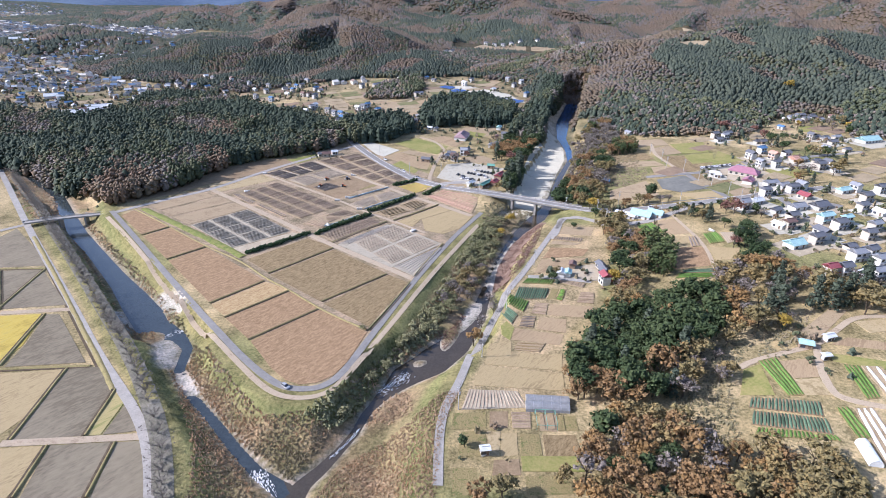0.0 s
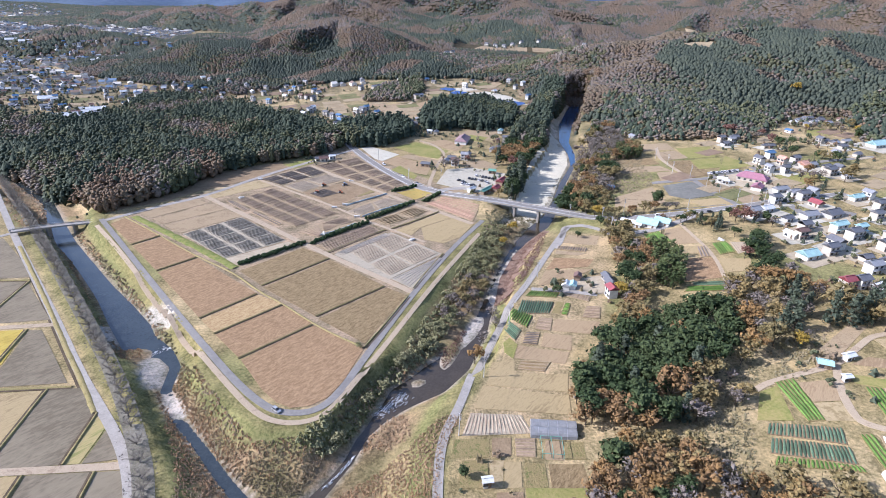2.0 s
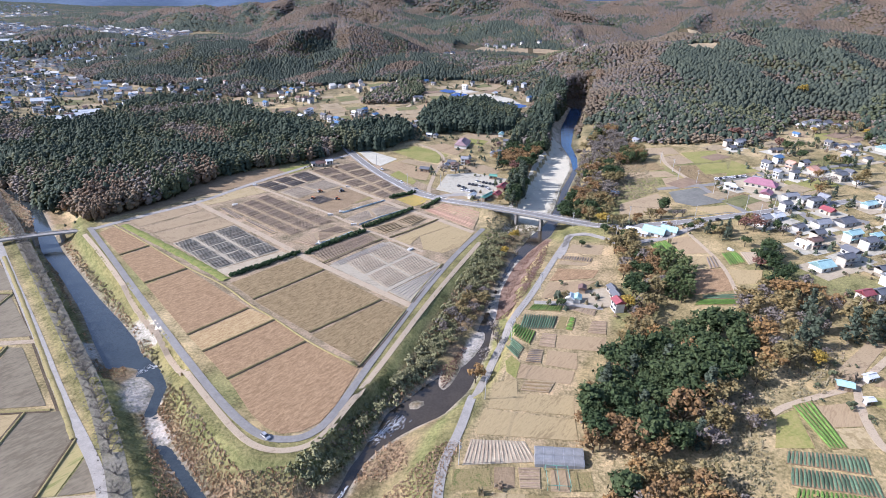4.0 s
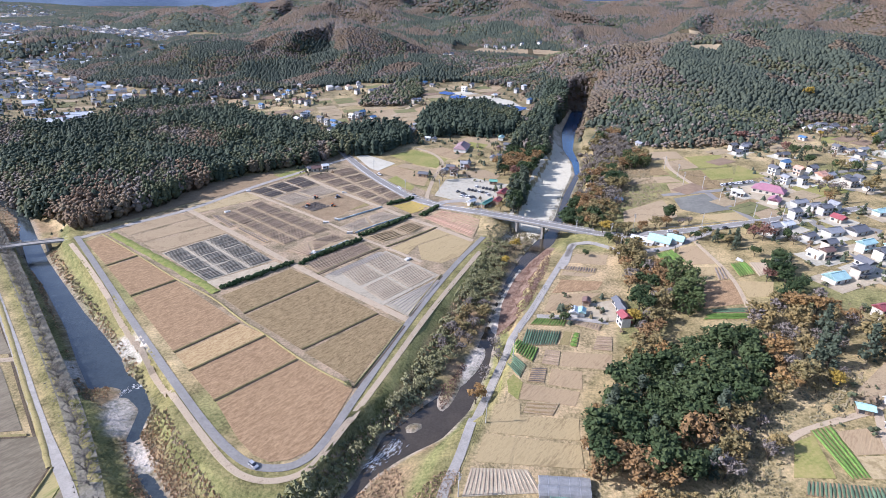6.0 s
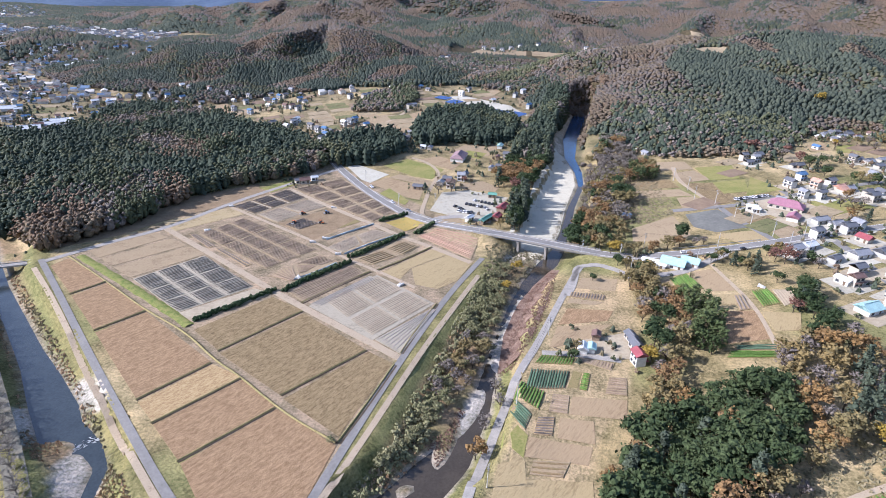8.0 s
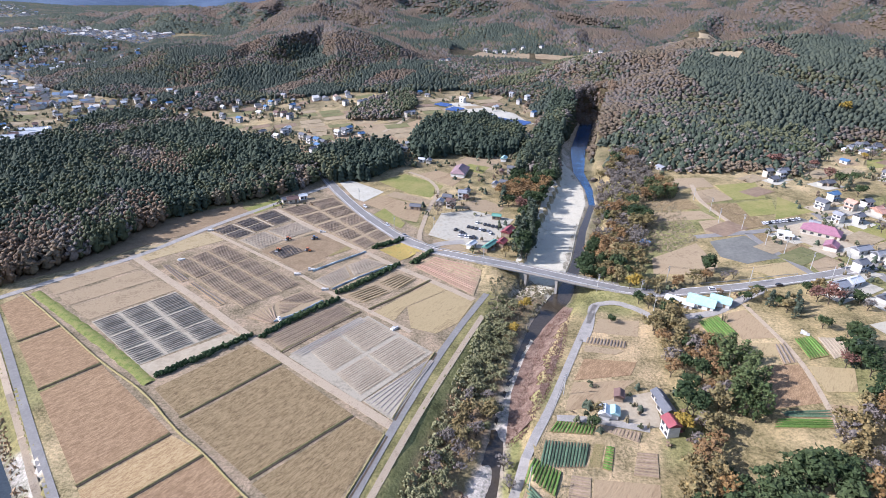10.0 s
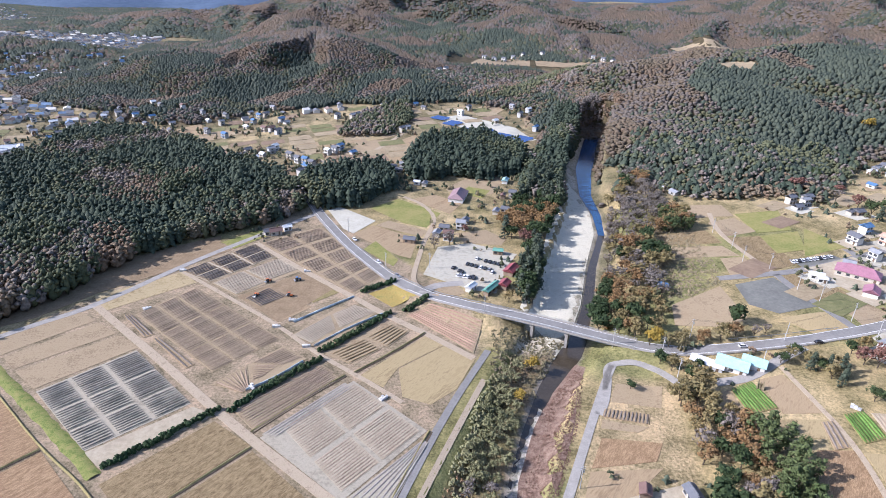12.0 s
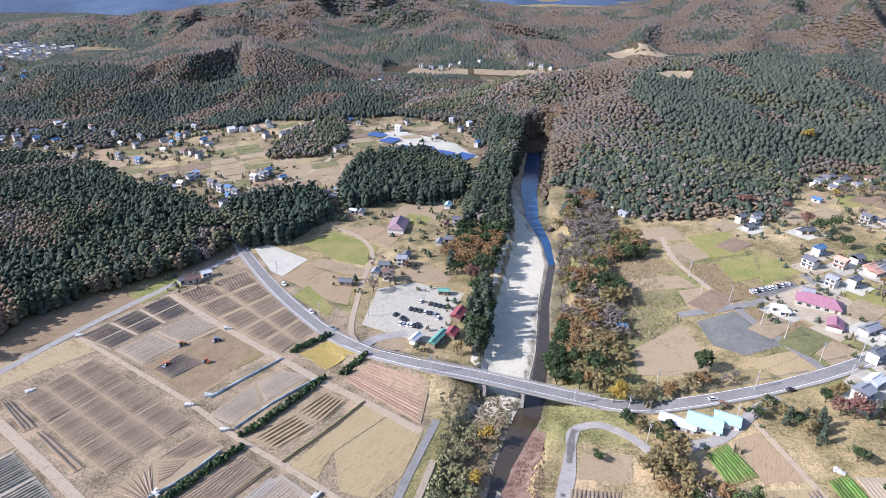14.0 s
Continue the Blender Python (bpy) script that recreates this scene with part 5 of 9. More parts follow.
field('brown_rows', (24.0, 146.9), (24.2, 154.6), (30.7, 154.9), (29.8, 146.9), rows='v')
field('till', (32.6, 146.1), (33.7, 154.2), (39.3, 154.2), (38.1, 145.9))
field('lawn', (25.3, 128.9), (25.4, 134.9), (43.6, 135.5), (43.5, 129.4))
# vegetable plots on the east terrace
field('lawn', (101.8, 160.6), (108.5, 173.6), (115.3, 176.0), (112.4, 159.0))
field('stubble', (105.8, 161.5), (110.1, 166.9), (114.0, 166.4), (112.8, 159.8))
field('leaf_rows', (115.1, 177.8), (122.4, 179.7), (121.5, 158.1), (116.1, 158.1), rows='v')
field('till', (122.6, 176.9), (134.8, 177.6), (130.9, 166.8), (122.5, 167.1))
field('tan_grass', (122.2, 166.5), (130.5, 166.2), (130.1, 157.2), (121.5, 158.1))
field('cabbage_rows', (101.7, 154.3), (104.3, 158.8), (124.1, 154.4), (121.7, 147.6), rows='u')
field('cabbage_rows', (99.2, 146.6), (102.2, 152.6), (121.8, 146.5), (120.1, 139.7), rows='u')
field('leaf_rows', (97.9, 141.7), (100.3, 145.2), (120.6, 139.1), (120.9, 136.7), rows='u')
field('leaf_rows', (127.3, 151.3), (131.2, 151.5), (130.3, 137.6), (125.8, 136.8), rows='v')
field('plastic_rows', (132.6, 150.3), (138.3, 150.3), (135.1, 131.4), (126.7, 125.6), rows='v')
field('lawn', (141.1, 180.0), (156.9, 173.0), (154.0, 168.4), (140.2, 174.9))
field('leaf_rows', (142.0, 173.0), (146.8, 171.5), (143.6, 154.5), (138.9, 154.1), rows='v')
field('plastic_rows', (147.5, 171.4), (153.5, 170.1), (150.0, 151.1), (145.2, 151.5), rows='v')
field('till', (144.9, 185.0), (153.0, 188.5), (169.3, 182.1), (166.2, 177.6))
field('tan', (133.3, 190.2), (158.9, 209.7), (164.1, 207.2), (143.0, 189.0))
field('tan_grass', (161.2, 198.7), (174.8, 200.3), (185.8, 193.8), (162.6, 190.6))
# gravel bars and broken water
field('gravel', (51.3, 353.0), (60.2, 349.1), (55.1, 339.7), (49.8, 337.3), (48.6, 344.9))
white_water([(-21, 172), (-16, 178), (-12, 183)], 4.5, 'foaming shallow rapids over stones')
white_water([(-48.8, 122.6), (-52.0, 127.7), (-54.4, 132.8)], 6, 'white water below a low weir')
white_water([(-113.6, 204.0), (-111.7, 207.6), (-108.0, 208.4)], 3, 'broken water between gravel bars')
white_water([(-33, 140), (-29, 146.5), (-26, 153)], 1.0, 'broken water beside a reed island')


# ---- buildings ----
def part(name, verts, faces, material, parent, label=""):
    return shaped(name, verts, faces, material, parent, label)


def box(x0, x1, y0, y1, z0, z1):
    v = [(x, y, z) for z in (z0, z1) for x, y in ((x0, y0), (x1, y0), (x1, y1), (x0, y1))]
    return v, [(3, 2, 1, 0), (4, 5, 6, 7), (0, 1, 5, 4), (1, 2, 6, 5), (2, 3, 7, 6), (3, 0, 4, 7)]


def joined(*pieces):
    verts, faces = [], []
    for v, f in pieces:
        faces += [tuple(i + len(verts) for i in g) for g in f]
        verts += list(v)
    return verts, faces


def gable(w, d, z, rise, eave, thick=0.18, hip=0.0):
    """A pitched roof with overhang; hip shortens the ridge at both ends."""
    a, b, r = w / 2 + eave, d / 2 + eave, w / 2 + eave - hip
    top_v = [(-a, -b, z), (a, -b, z), (a, b, z), (-a, b, z), (-r, 0, z + rise), (r, 0, z + rise)]
    low_v = [(x, y, h - thick) for x, y, h in top_v]
    roof = [(0, 1, 5, 4), (2, 3, 4, 5), (1, 2, 5), (3, 0, 4)]
    faces = roof + [tuple(i + 6 for i in reversed(f)) for f in roof] + [(0, 6, 7, 1), (1, 7, 8, 2), (2, 8, 9, 3), (3, 9, 6, 0)]
    return top_v + low_v, faces


def paint(name, colour, rough=0.6, metal=0.0, scale=2.0):
    return surface(name, [tuple(v * 0.85 for v in colour), tuple(min(1, v * 1.1) for v in colour)], scale, rough, 0.12, metal=metal, spec=0.35)


ROOFS = {"slate": paint("slate_grey_tiles", (0.13, 0.135, 0.15), 0.5), "silver": paint("silvery_tiles", (0.25, 0.26, 0.28), 0.5), "blue": paint("blue_roof_sheet", (0.085, 0.17, 0.3), 0.45),
         "red": paint("red_roof_sheet", (0.27, 0.075, 0.085), 0.5), "brown": paint("brown_tiles", (0.16, 0.1, 0.085), 0.6), "pink": paint("magenta_roof_sheet", (0.3, 0.145, 0.19), 0.6),
         "teal": paint("pale_turquoise_roof", (0.34, 0.52, 0.52), 0.45), "white": paint("white_roof_sheet", (0.58, 0.6, 0.61), 0.45), "mauve": paint("mauve_brown_tiles", (0.25, 0.17, 0.18), 0.6),
         "green": paint("green_roof_sheet", (0.13, 0.3, 0.24), 0.5), "peach": paint("salmon_tiles", (0.5, 0.29, 0.22), 0.6)}
WALLS = {"cream": paint("cream_render", (0.43, 0.395, 0.335), 0.85), "white": paint("white_render", (0.57, 0.56, 0.53), 0.85), "wood": paint("weathered_boards", (0.24, 0.18, 0.13), 0.9), "grey": paint("grey_siding", (0.42, 0.42, 0.41), 0.8)}
PANE = surface("window_glass", [(0.03, 0.035, 0.045), (0.06, 0.065, 0.075)], 2, 0.12, 0, spec=0.6)
DOOR = paint("brown_door", (0.13, 0.09, 0.06), 0.6)
METAL = paint("galvanised_steel", (0.45, 0.46, 0.47), 0.4, 0.7)
FILM = surface("greenhouse_film", [(0.6, 0.62, 0.62), (0.78, 0.79, 0.79)], 2, 0.35, 0.1, spec=0.5)
made_houses, house_spots, HOUSE = {}, [], 0.72


def house(x, y, turn, roof, wall="cream", w=10, d=7, storeys=1, hip=0, words="", kind="house"):
    """A farm or village house: walls, pitched roof with overhang, windows, a door and, for two storeys, a lower wing roof."""
    far = y > 500
    w, d = w * HOUSE, d * HOUSE
    house_spots.append((x, y, w))
    key = (roof, wall, w, d, storeys, hip, words, far)
    z = min(top(x + a, y + b) for a in (-4, 0, 4) for b in (-4, 0, 4))
    m = pose(x, y, z, 0, 0, turn)
    if key in made_houses:
        return copy_thing(made_houses[key], m)
    base = new(kind)
    made_houses[key] = base
    tall = 2.3 * storeys + 0.3
    bodies = [box(-w / 2, w / 2, -d / 2, d / 2, -1.5, tall)]
    rise = d * (0.3 if w < 20 else 0.2)
    bodies.append(([(-w / 2, -d / 2, tall), (-w / 2, d / 2, tall), (-w / 2, 0, tall + rise * 0.98), (w / 2, -d / 2, tall), (w / 2, d / 2, tall), (w / 2, 0, tall + rise * 0.98)], [(0, 2, 1), (3, 4, 5)]) if not hip else ([], []))
    part("wall", *joined(*bodies), WALLS[wall], base)
    covering = part("roof", *gable(w, d, tall + 0.02, rise + 0.1, 0.5, hip=hip), ROOFS[roof], base)
    part("ridge_cap", *box(-w / 2 + hip, w / 2 - hip, -0.2, 0.2, tall + rise - 0.05, tall + rise + 0.3), ROOFS["slate" if roof in ("slate", "silver") else roof], covering)
    n = 1 if far else max(2, int(w / 3.2))
    for s in range(storeys):
        for k in range(n):
            cx = -w / 2 + (k + 0.5) * w / n
            for side in (-1, 1):
                if not far and s == 0 and side == -1 and k == n - 1:
                    part("door", *box(cx - 0.5, cx + 0.5, -d / 2 - 0.05, -d / 2 + 0.05, 0.2, 2.2), DOOR, base)
                    continue
                wz = 0.8 + 2.3 * s
                glass = part("window", *box(cx - 0.8, cx + 0.8, side * d / 2 - 0.04, side * d / 2 + 0.04, wz, wz + 1.15), PANE, base)
                if y < 330:
                    e = side * d / 2
                    part("window_sill", *box(cx - 0.9, cx + 0.9, e - 0.12, e + 0.12, wz - 0.1, wz - 0.01), METAL, glass)
    if storeys == 2 and w < 16:
        part("porch_roof", *joined(box(-w / 2 - 0.3, w / 2 + 0.3, -d / 2 - 1.0, -d / 2, 2.45, 2.6)), ROOFS[roof], base)
    names = {"slate": "dark slate-grey", "silver": "silver-grey", "blue": "bright blue", "red": "red", "brown": "brown", "pink": "magenta", "teal": "pale turquoise", "white": "white", "mauve": "mauve-brown", "green": "green", "peach": "salmon"}
    tagged(base, words or f"{'two-storey' if storeys == 2 else 'low'} {wall} house with {names[roof]} {'hipped' if hip else 'gabled'} roof", kind.replace("_", " "), "valley buildings")
    base.matrix_basis = m
    return base


def yards():
    """Pale trodden yards round the village houses."""
    r = random.Random(31)
    for x, y, w in house_spots:
        if x < 150 or y > 480 or y < 255:
            continue
        a, b = w * r.uniform(0.75, 1.05) + 1.5, w * r.uniform(0.55, 0.8) + 2.5
        turn = radians(22 + r.uniform(-6, 6))
        c, s = math.cos(turn), math.sin(turn)
        verts = []
        for p in range(5):
            for q in range(5):
                u, v = a * (p / 2 - 1), b * (q / 2 - 1) - 1.0
                verts.append((x + c * u - s * v, y + s * u + c * v, top(x + c * u - s * v, y + s * u + c * v) + 0.16 + 0.01 * r.random()))
        faces = [(5 * p + q, 5 * p + 5 + q, 5 * p + 6 + q, 5 * p + 1 + q) for p in range(4) for q in range(4)]
        shaped("yard", verts, faces, r.choice((SOILS["pale_lot"], SOILS["car_park"], SOILS["pale_soil"])), None, "pale gravel yard beside a village house", "structure")


def garden_green():
    """Shrubs and small trees round the houses."""
    r = random.Random(12)
    heaps = {"broadleaf": [], "autumn": [], "cedar": [], "brush": []}
    for x, y, w in house_spots:
        for _ in range(9 if y > 470 else 5):
            a, d = r.uniform(0, math.tau), w * 0.5 + r.uniform(3, 11 if y < 470 else 19)
            kind = r.choice(["broadleaf", "broadleaf", "autumn", "cedar", "brush"])
            px, py = x + d * math.cos(a), y + d * math.sin(a)
            if any(math.hypot(px - q[0], py - q[1]) < q[2] * 0.6 + 1.5 for q in house_spots):
                continue
            s = r.uniform(1.3, 3.6) * (1 if y < 470 else 1.3)
            heaps[kind].append((px, py, top(px, py) - 0.2, s, s * r.uniform(0.8, 1.5)))
    for kind, spots in heaps.items():
        shapes, material, label = LOOK[kind]
        wood("garden_shrubs", spots, shapes, material, "garden shrubs and small trees among the houses")


def greenhouse(x, y, turn, w, length, tall, words):
    """A hoop house: arched film, end frames and ribs."""
    base = new("greenhouse")
    n = 8
    verts, faces = [], []
    for e in (-length / 2, length / 2):
        for k in range(n + 1):
            a = math.pi * k / n
            verts.append((-w / 2 * math.cos(a), e, tall * math.sin(a) ** 0.75))
    faces = [(k, k + 1, n + 2 + k, n + 1 + k) for k in range(n)] + [tuple(range(n, -1, -1)), tuple(range(n + 1, 2 * n + 2))]
    part("film", verts, faces, FILM if "white" in words else PLASTIC_DULL, base)
    for r in range(int(length / 3) + 1):
        yy = -length / 2 + r * 3
        ring = [(-w / 2 * 1.01 * math.cos(math.pi * k / n), yy, tall * 1.012 * math.sin(math.pi * k / n) ** 0.75) for k in range(n + 1)]
        v = [p for q in ring for p in ((q[0], q[1] - 0.06, q[2]), (q[0], q[1] + 0.06, q[2]))]
        part("rib", v, [(2 * k, 2 * k + 1, 2 * k + 3, 2 * k + 2) for k in range(n)], METAL, base)
    tagged(base, words, "greenhouse", "greenhouses")
    base.matrix_basis = pose(x, y, top(x, y), 0, 0, turn)


PLASTIC_DULL = surface("dusty_film", [(0.17, 0.175, 0.18), (0.25, 0.255, 0.26)], 2, 0.35, 0.1, spec=0.5)
CAR_PAINT = {"white": paint("white_car_paint", (0.75, 0.75, 0.76), 0.25), "black": paint("black_car_paint", (0.02, 0.02, 0.023), 0.25), "silver": paint("silver_car_paint", (0.45, 0.46, 0.48), 0.25, 0.4), "blue": paint("blue_car_paint", (0.04, 0.1, 0.3), 0.25)}
TYRE = paint("tyre_rubber", (0.025, 0.025, 0.025), 0.9)
made_cars = {}


def car(x, y, turn, colour, lift=0.15, level=None):
    z = (top(x, y) if level is None else level) + lift
    m = pose(x, y, z, 0, 0, turn) @ Matrix.Scale(0.84, 4)
    if colour in made_cars:
        again = copy_thing(made_cars[colour], Matrix())
        again.matrix_basis = m
        return again
    base = new("car")
    made_cars[colour] = base
    prof = [(-2.1, 0.35), (-2.1, 0.8), (-1.9, 0.95), (1.0, 0.98), (2.0, 0.78), (2.15, 0.6), (2.15, 0.35)]
    cabin = [(-1.95, 0.94), (-1.6, 1.5), (0.3, 1.52), (1.15, 0.96)]

    def slab(line, half, inset=0.0):
        n = len(line)
        v = [(a, -half + (inset if b > 1.2 else 0), b) for a, b in line] + [(a, half - (inset if b > 1.2 else 0), b) for a, b in line]
        return v, [tuple(range(n)), tuple(range(2 * n - 1, n - 1, -1))] + [(k, n + k, n + (k + 1) % n, (k + 1) % n) for k in range(n)]

    part("body", *slab(prof, 0.85), CAR_PAINT[colour], base)
    part("glasshouse", *slab(cabin, 0.76, 0.12), PANE, base)
    part("roof_panel", *box(-1.6, 0.3, -0.62, 0.62, 1.5, 1.56), CAR_PAINT[colour], base)
    for a in (-1.35, 1.35):
        for s in (-0.8, 0.8):
            ring = [(a + 0.32 * math.cos(math.tau * k / 10), s + e, 0.32 + 0.32 * math.sin(math.tau * k / 10)) for e in (-0.1, 0.1) for k in range(10)]
            wheel = part("wheel", ring, [tuple(range(10)), tuple(range(19, 9, -1))] + [(k, 10 + k, 10 + (k + 1) % 10, (k + 1) % 10) for k in range(10)], TYRE, base)
            part("rim", *box(a - 0.15, a + 0.15, s * 1.13 - 0.02, s * 1.13 + 0.02, 0.17, 0.47), METAL, wheel)
    tagged(base, f"small {colour} car standing parked", "car", "cars")
    base.matrix_basis = m
    return base


POLE_GREY = paint("concrete_pole", (0.42, 0.41, 0.39), 0.85)
poles = []


def utility_pole(x, y, tall=9.0, turn=0):
    z = top(x, y)
    m = pose(x, y, z, 0, 0, turn)
    if poles:
        return copy_thing(poles[0], m)
    base = new("utility_pole")
    poles.append(base)
    ring = [(r * math.cos(math.tau * k / 8), r * math.sin(math.tau * k / 8), h) for r, h in ((0.17, -0.3), (0.1, tall)) for k in range(8)]
    part("shaft", ring, [(k, (k + 1) % 8, 8 + (k + 1) % 8, 8 + k) for k in range(8)] + [tuple(range(8, 16))], POLE_GREY, base)
    for h in (tall - 0.4, tall - 1.2):
        part("crossarm", *box(-0.9, 0.9, -0.05, 0.05, h, h + 0.1), METAL, base)
    part("transformer", *box(0.15, 0.55, -0.2, 0.2, tall - 2.6, tall - 1.8), METAL, base)
    tagged(base, "slim grey concrete utility pole with crossarms", "utility pole", "utility poles")
    base.matrix_basis = m


def solar_array(x, y, turn, rows, length):
    """Tilted rows of dark blue panels on legs."""
    z = top(x, y)
    base = new("solar_array")
    for r in range(rows):
        yy = (r - rows / 2) * 4.2
        v = [(-length / 2, yy, 0.7), (length / 2, yy, 0.7), (length / 2, yy + 2.6, 1.7), (-length / 2, yy + 2.6, 1.7)]
        v += [(a, b, c - 0.08) for a, b, c in v]
        part("panel", v, [(0, 1, 2, 3), (7, 6, 5, 4), (0, 4, 5, 1), (1, 5, 6, 2), (2, 6, 7, 3), (3, 7, 4, 0)], PANEL, base)
        for k in range(3):
            cx = (k - 1) * length * 0.4
            part("leg", *box(cx - 0.06, cx + 0.06, yy + 2.2, yy + 2.32, -2, 1.5), METAL, base)
    tagged(base, "rows of tilted dark blue solar panels on legs", "solar array", "solar arrays")
    base.matrix_basis = pose(x, y, z, 0, 0, turn)


PANEL = surface("solar_cells", [(0.03, 0.06, 0.16), (0.06, 0.11, 0.25)], 1.5, 0.25, 0, spec=0.5)


# ---- bridges ----
def road_bridge():
    """The two-lane girder bridge: deck, kerbs, rails with posts, girders and two piers."""
    line = [(20, 363.6), (26.4, 360.9), (37.2, 356.9), (51.9, 350.6), (61.9, 346.0), (71.8, 341.6), (83.2, 336.9)]
    base = new("road_bridge")
    level = lambda a, b: 4.55

    def strip(name, width, shift, lift, thick, material, label=""):
        o = ribbon(name, line, width, material, lift, label, "", base, level, thick, shift)
        return o

    strip("deck", 7.6, 0, 0.0, 0.45, CONCRETE, "pale concrete bridge deck")
    strip("carriageway", 5.2, -0.6, 0.03, 0.1, ASPHALT)
    strip("footway", 1.3, 2.8, 0.17, 0.2, CONCRETE)
    for shift in (-2.95, 1.75):
        strip("edge_line", 0.18, shift, 0.045, 0.06, WHITE_LINE)
    for shift in (-3.7, 3.7):
        strip("parapet", 0.25, shift, 0.35, 0.5, CONCRETE)
        for h in (0.7, 1.0):
            strip("rail", 0.08, shift, h, 0.08, METAL)
        pts, ways = along(line, 3)
        for p, w in zip(pts, ways):
            q = p + Vector((w.y, -w.x)) * shift
            part("post", *box(q.x - 0.06, q.x + 0.06, q.y - 0.06, q.y + 0.06, 4.5, 5.55), METAL, base)
    for shift in (-2.7, -0.9, 0.9, 2.7):
        strip("girder", 0.4, shift, -0.45, 0.9, ROOFS["silver"])
    for (a, b), (wx, wy) in (((57.6, 348.0), (0.91, -0.41)), ((43.6, 354.2), (0.92, -0.39))):
        s = Vector((-wy, wx))
        for nm, half, long, z0, z1 in (("pier", 0.6, 2.0, -9, 2.5), ("pier_cap", 0.8, 3.3, 2.5, 3.22)):
            corner = [(a + wx * u * half + s.x * v * long, b + wy * u * half + s.y * v * long) for u, v in ((-1, -1), (1, -1), (1, 1), (-1, 1))]
            v = [(p, q, z) for z in (z0, z1) for p, q in corner]
            part(nm, v, [(3, 2, 1, 0), (4, 5, 6, 7), (0, 1, 5, 4), (1, 2, 6, 5), (2, 3, 7, 6), (3, 0, 4, 7)], CONCRETE, base)
    tagged(base, "two-lane concrete road bridge on two piers over gravel river", "bridge")


road_bridge()


def lane_bridge():
    """The narrow bridge over the tributary."""
    line = [(-236, 303.5), (-222, 311.5), (-208, 317.5), (-193, 322.5)]
    base = new("lane_bridge")
    level = lambda a, b: -1.6
    ribbon("deck", line, 4.2, CONCRETE, 0, "pale concrete deck", "", base, level, 0.5)
    for shift in (-2.0, 2.0):
        ribbon("kerb", line, 0.3, CONCRETE, 0.35, "", "", base, level, 0.4, shift)
        ribbon("rail", line, 0.08, METAL, 0.95, "", "", base, level, 0.08, shift)
    for a, b in ((-221, 312), (-209, 317)):
        part("pier", *box(a - 0.5, a + 0.5, b - 1.6, b + 1.6, -12, -2.1), CONCRETE, base)
    tagged(base, "narrow concrete lane bridge over the tributary", "bridge")


lane_bridge()


# ---- small things in the fields ----
TRACTOR_PAINT = {"blue": paint("blue_tractor_paint", (0.07, 0.16, 0.3), 0.4), "orange": paint("orange_tractor_paint", (0.45, 0.13, 0.04), 0.4)}


def tractor(x, y, turn, colour):
    base = new("tractor")
    part("bonnet", *box(0.1, 1.5, -0.35, 0.35, 0.6, 1.15), TRACTOR_PAINT[colour], base)
    part("cab", *box(-0.9, 0.1, -0.5, 0.5, 0.8, 1.9), PANE, base)
    part("cab_roof", *box(-1.0, 0.2, -0.6, 0.6, 1.9, 2.02), TRACTOR_PAINT[colour], base)
    part("tiller", *box(-1.9, -1.1, -0.8, 0.8, 0.15, 0.6), METAL, base)
    for a, r in ((-0.5, 0.62), (1.1, 0.4)):
        for s in (-0.65, 0.65):
            ring = [(a + r * math.cos(math.tau * k / 12), s + e, r + r * math.sin(math.tau * k / 12)) for e in (-0.16, 0.16) for k in range(12)]
            wheel = part("wheel", ring, [tuple(range(12)), tuple(range(23, 11, -1))] + [(k, 12 + k, 12 + (k + 1) % 12, (k + 1) % 12) for k in range(12)], TYRE, base)
    tagged(base, f"small {colour} farm tractor on tilled soil", "tractor", "tractors")
    base.matrix_basis = pose(x, y, top(x, y) + 0.2, 0, 0, turn)


def crate_stack(x, y, turn, words):
    """Pale crates stacked at a field corner."""
    base = new("crate_stack")
    r = random.Random(int(x * 10))
    for k in range(5):
        a, b = (k % 3 - 1) * 1.1, (k // 3) * 0.9
        hgt = r.uniform(0.6, 1.1)
        part("crate", *box(a - 0.5, a + 0.5, b - 0.4, b + 0.4, 0, hgt), WALLS["white"] if k % 2 else WALLS["grey"], base)
    tagged(base, words, "crate stack", "crate stacks")
    base.matrix_basis = pose(x, y, top(x, y) + 0.12, 0, 0, turn)


def net_frame(x, y, turn, w, d):
    """A pipe frame over garden beds."""
    base = new("net_frame")
    for a in (-w / 2, 0, w / 2):
        for b in (-d / 2, d / 2):
            part("post", *box(a - 0.07, a + 0.07, b - 0.07, b + 0.07, 0, 2.0), ROOFS["green"], base)
        part("beam", *box(a - 0.07, a + 0.07, -d / 2, d / 2, 2.0, 2.12), ROOFS["green"], base)
    for b in (-d / 2, d / 2):
        part("beam", *box(-w / 2, w / 2, b - 0.07, b + 0.07, 2.0, 2.12), ROOFS["green"], base)
    tagged(base, "green pipe frame over garden beds", "net frame")
    base.matrix_basis = pose(x, y, top(x, y), 0, 0, turn)


def guard_rail(line, shift, words="white steel guard rail on short posts"):
    base = new("guard_rail")
    ribbon("beam", line, 0.08, METAL, 0.95, "", "", base, None, 0.3, shift)
    pts, ways = along(line, 4)
    for p, w in zip(pts, ways):
        q = p + Vector((w.y, -w.x)) * shift
        part("post", *box(q.x - 0.07, q.x + 0.07, q.y - 0.07, q.y + 0.07, top(q.x, q.y) - 0.2, top(q.x, q.y) + 0.85), METAL, base)
    tagged(base, words, "guard rail", "guard rails")


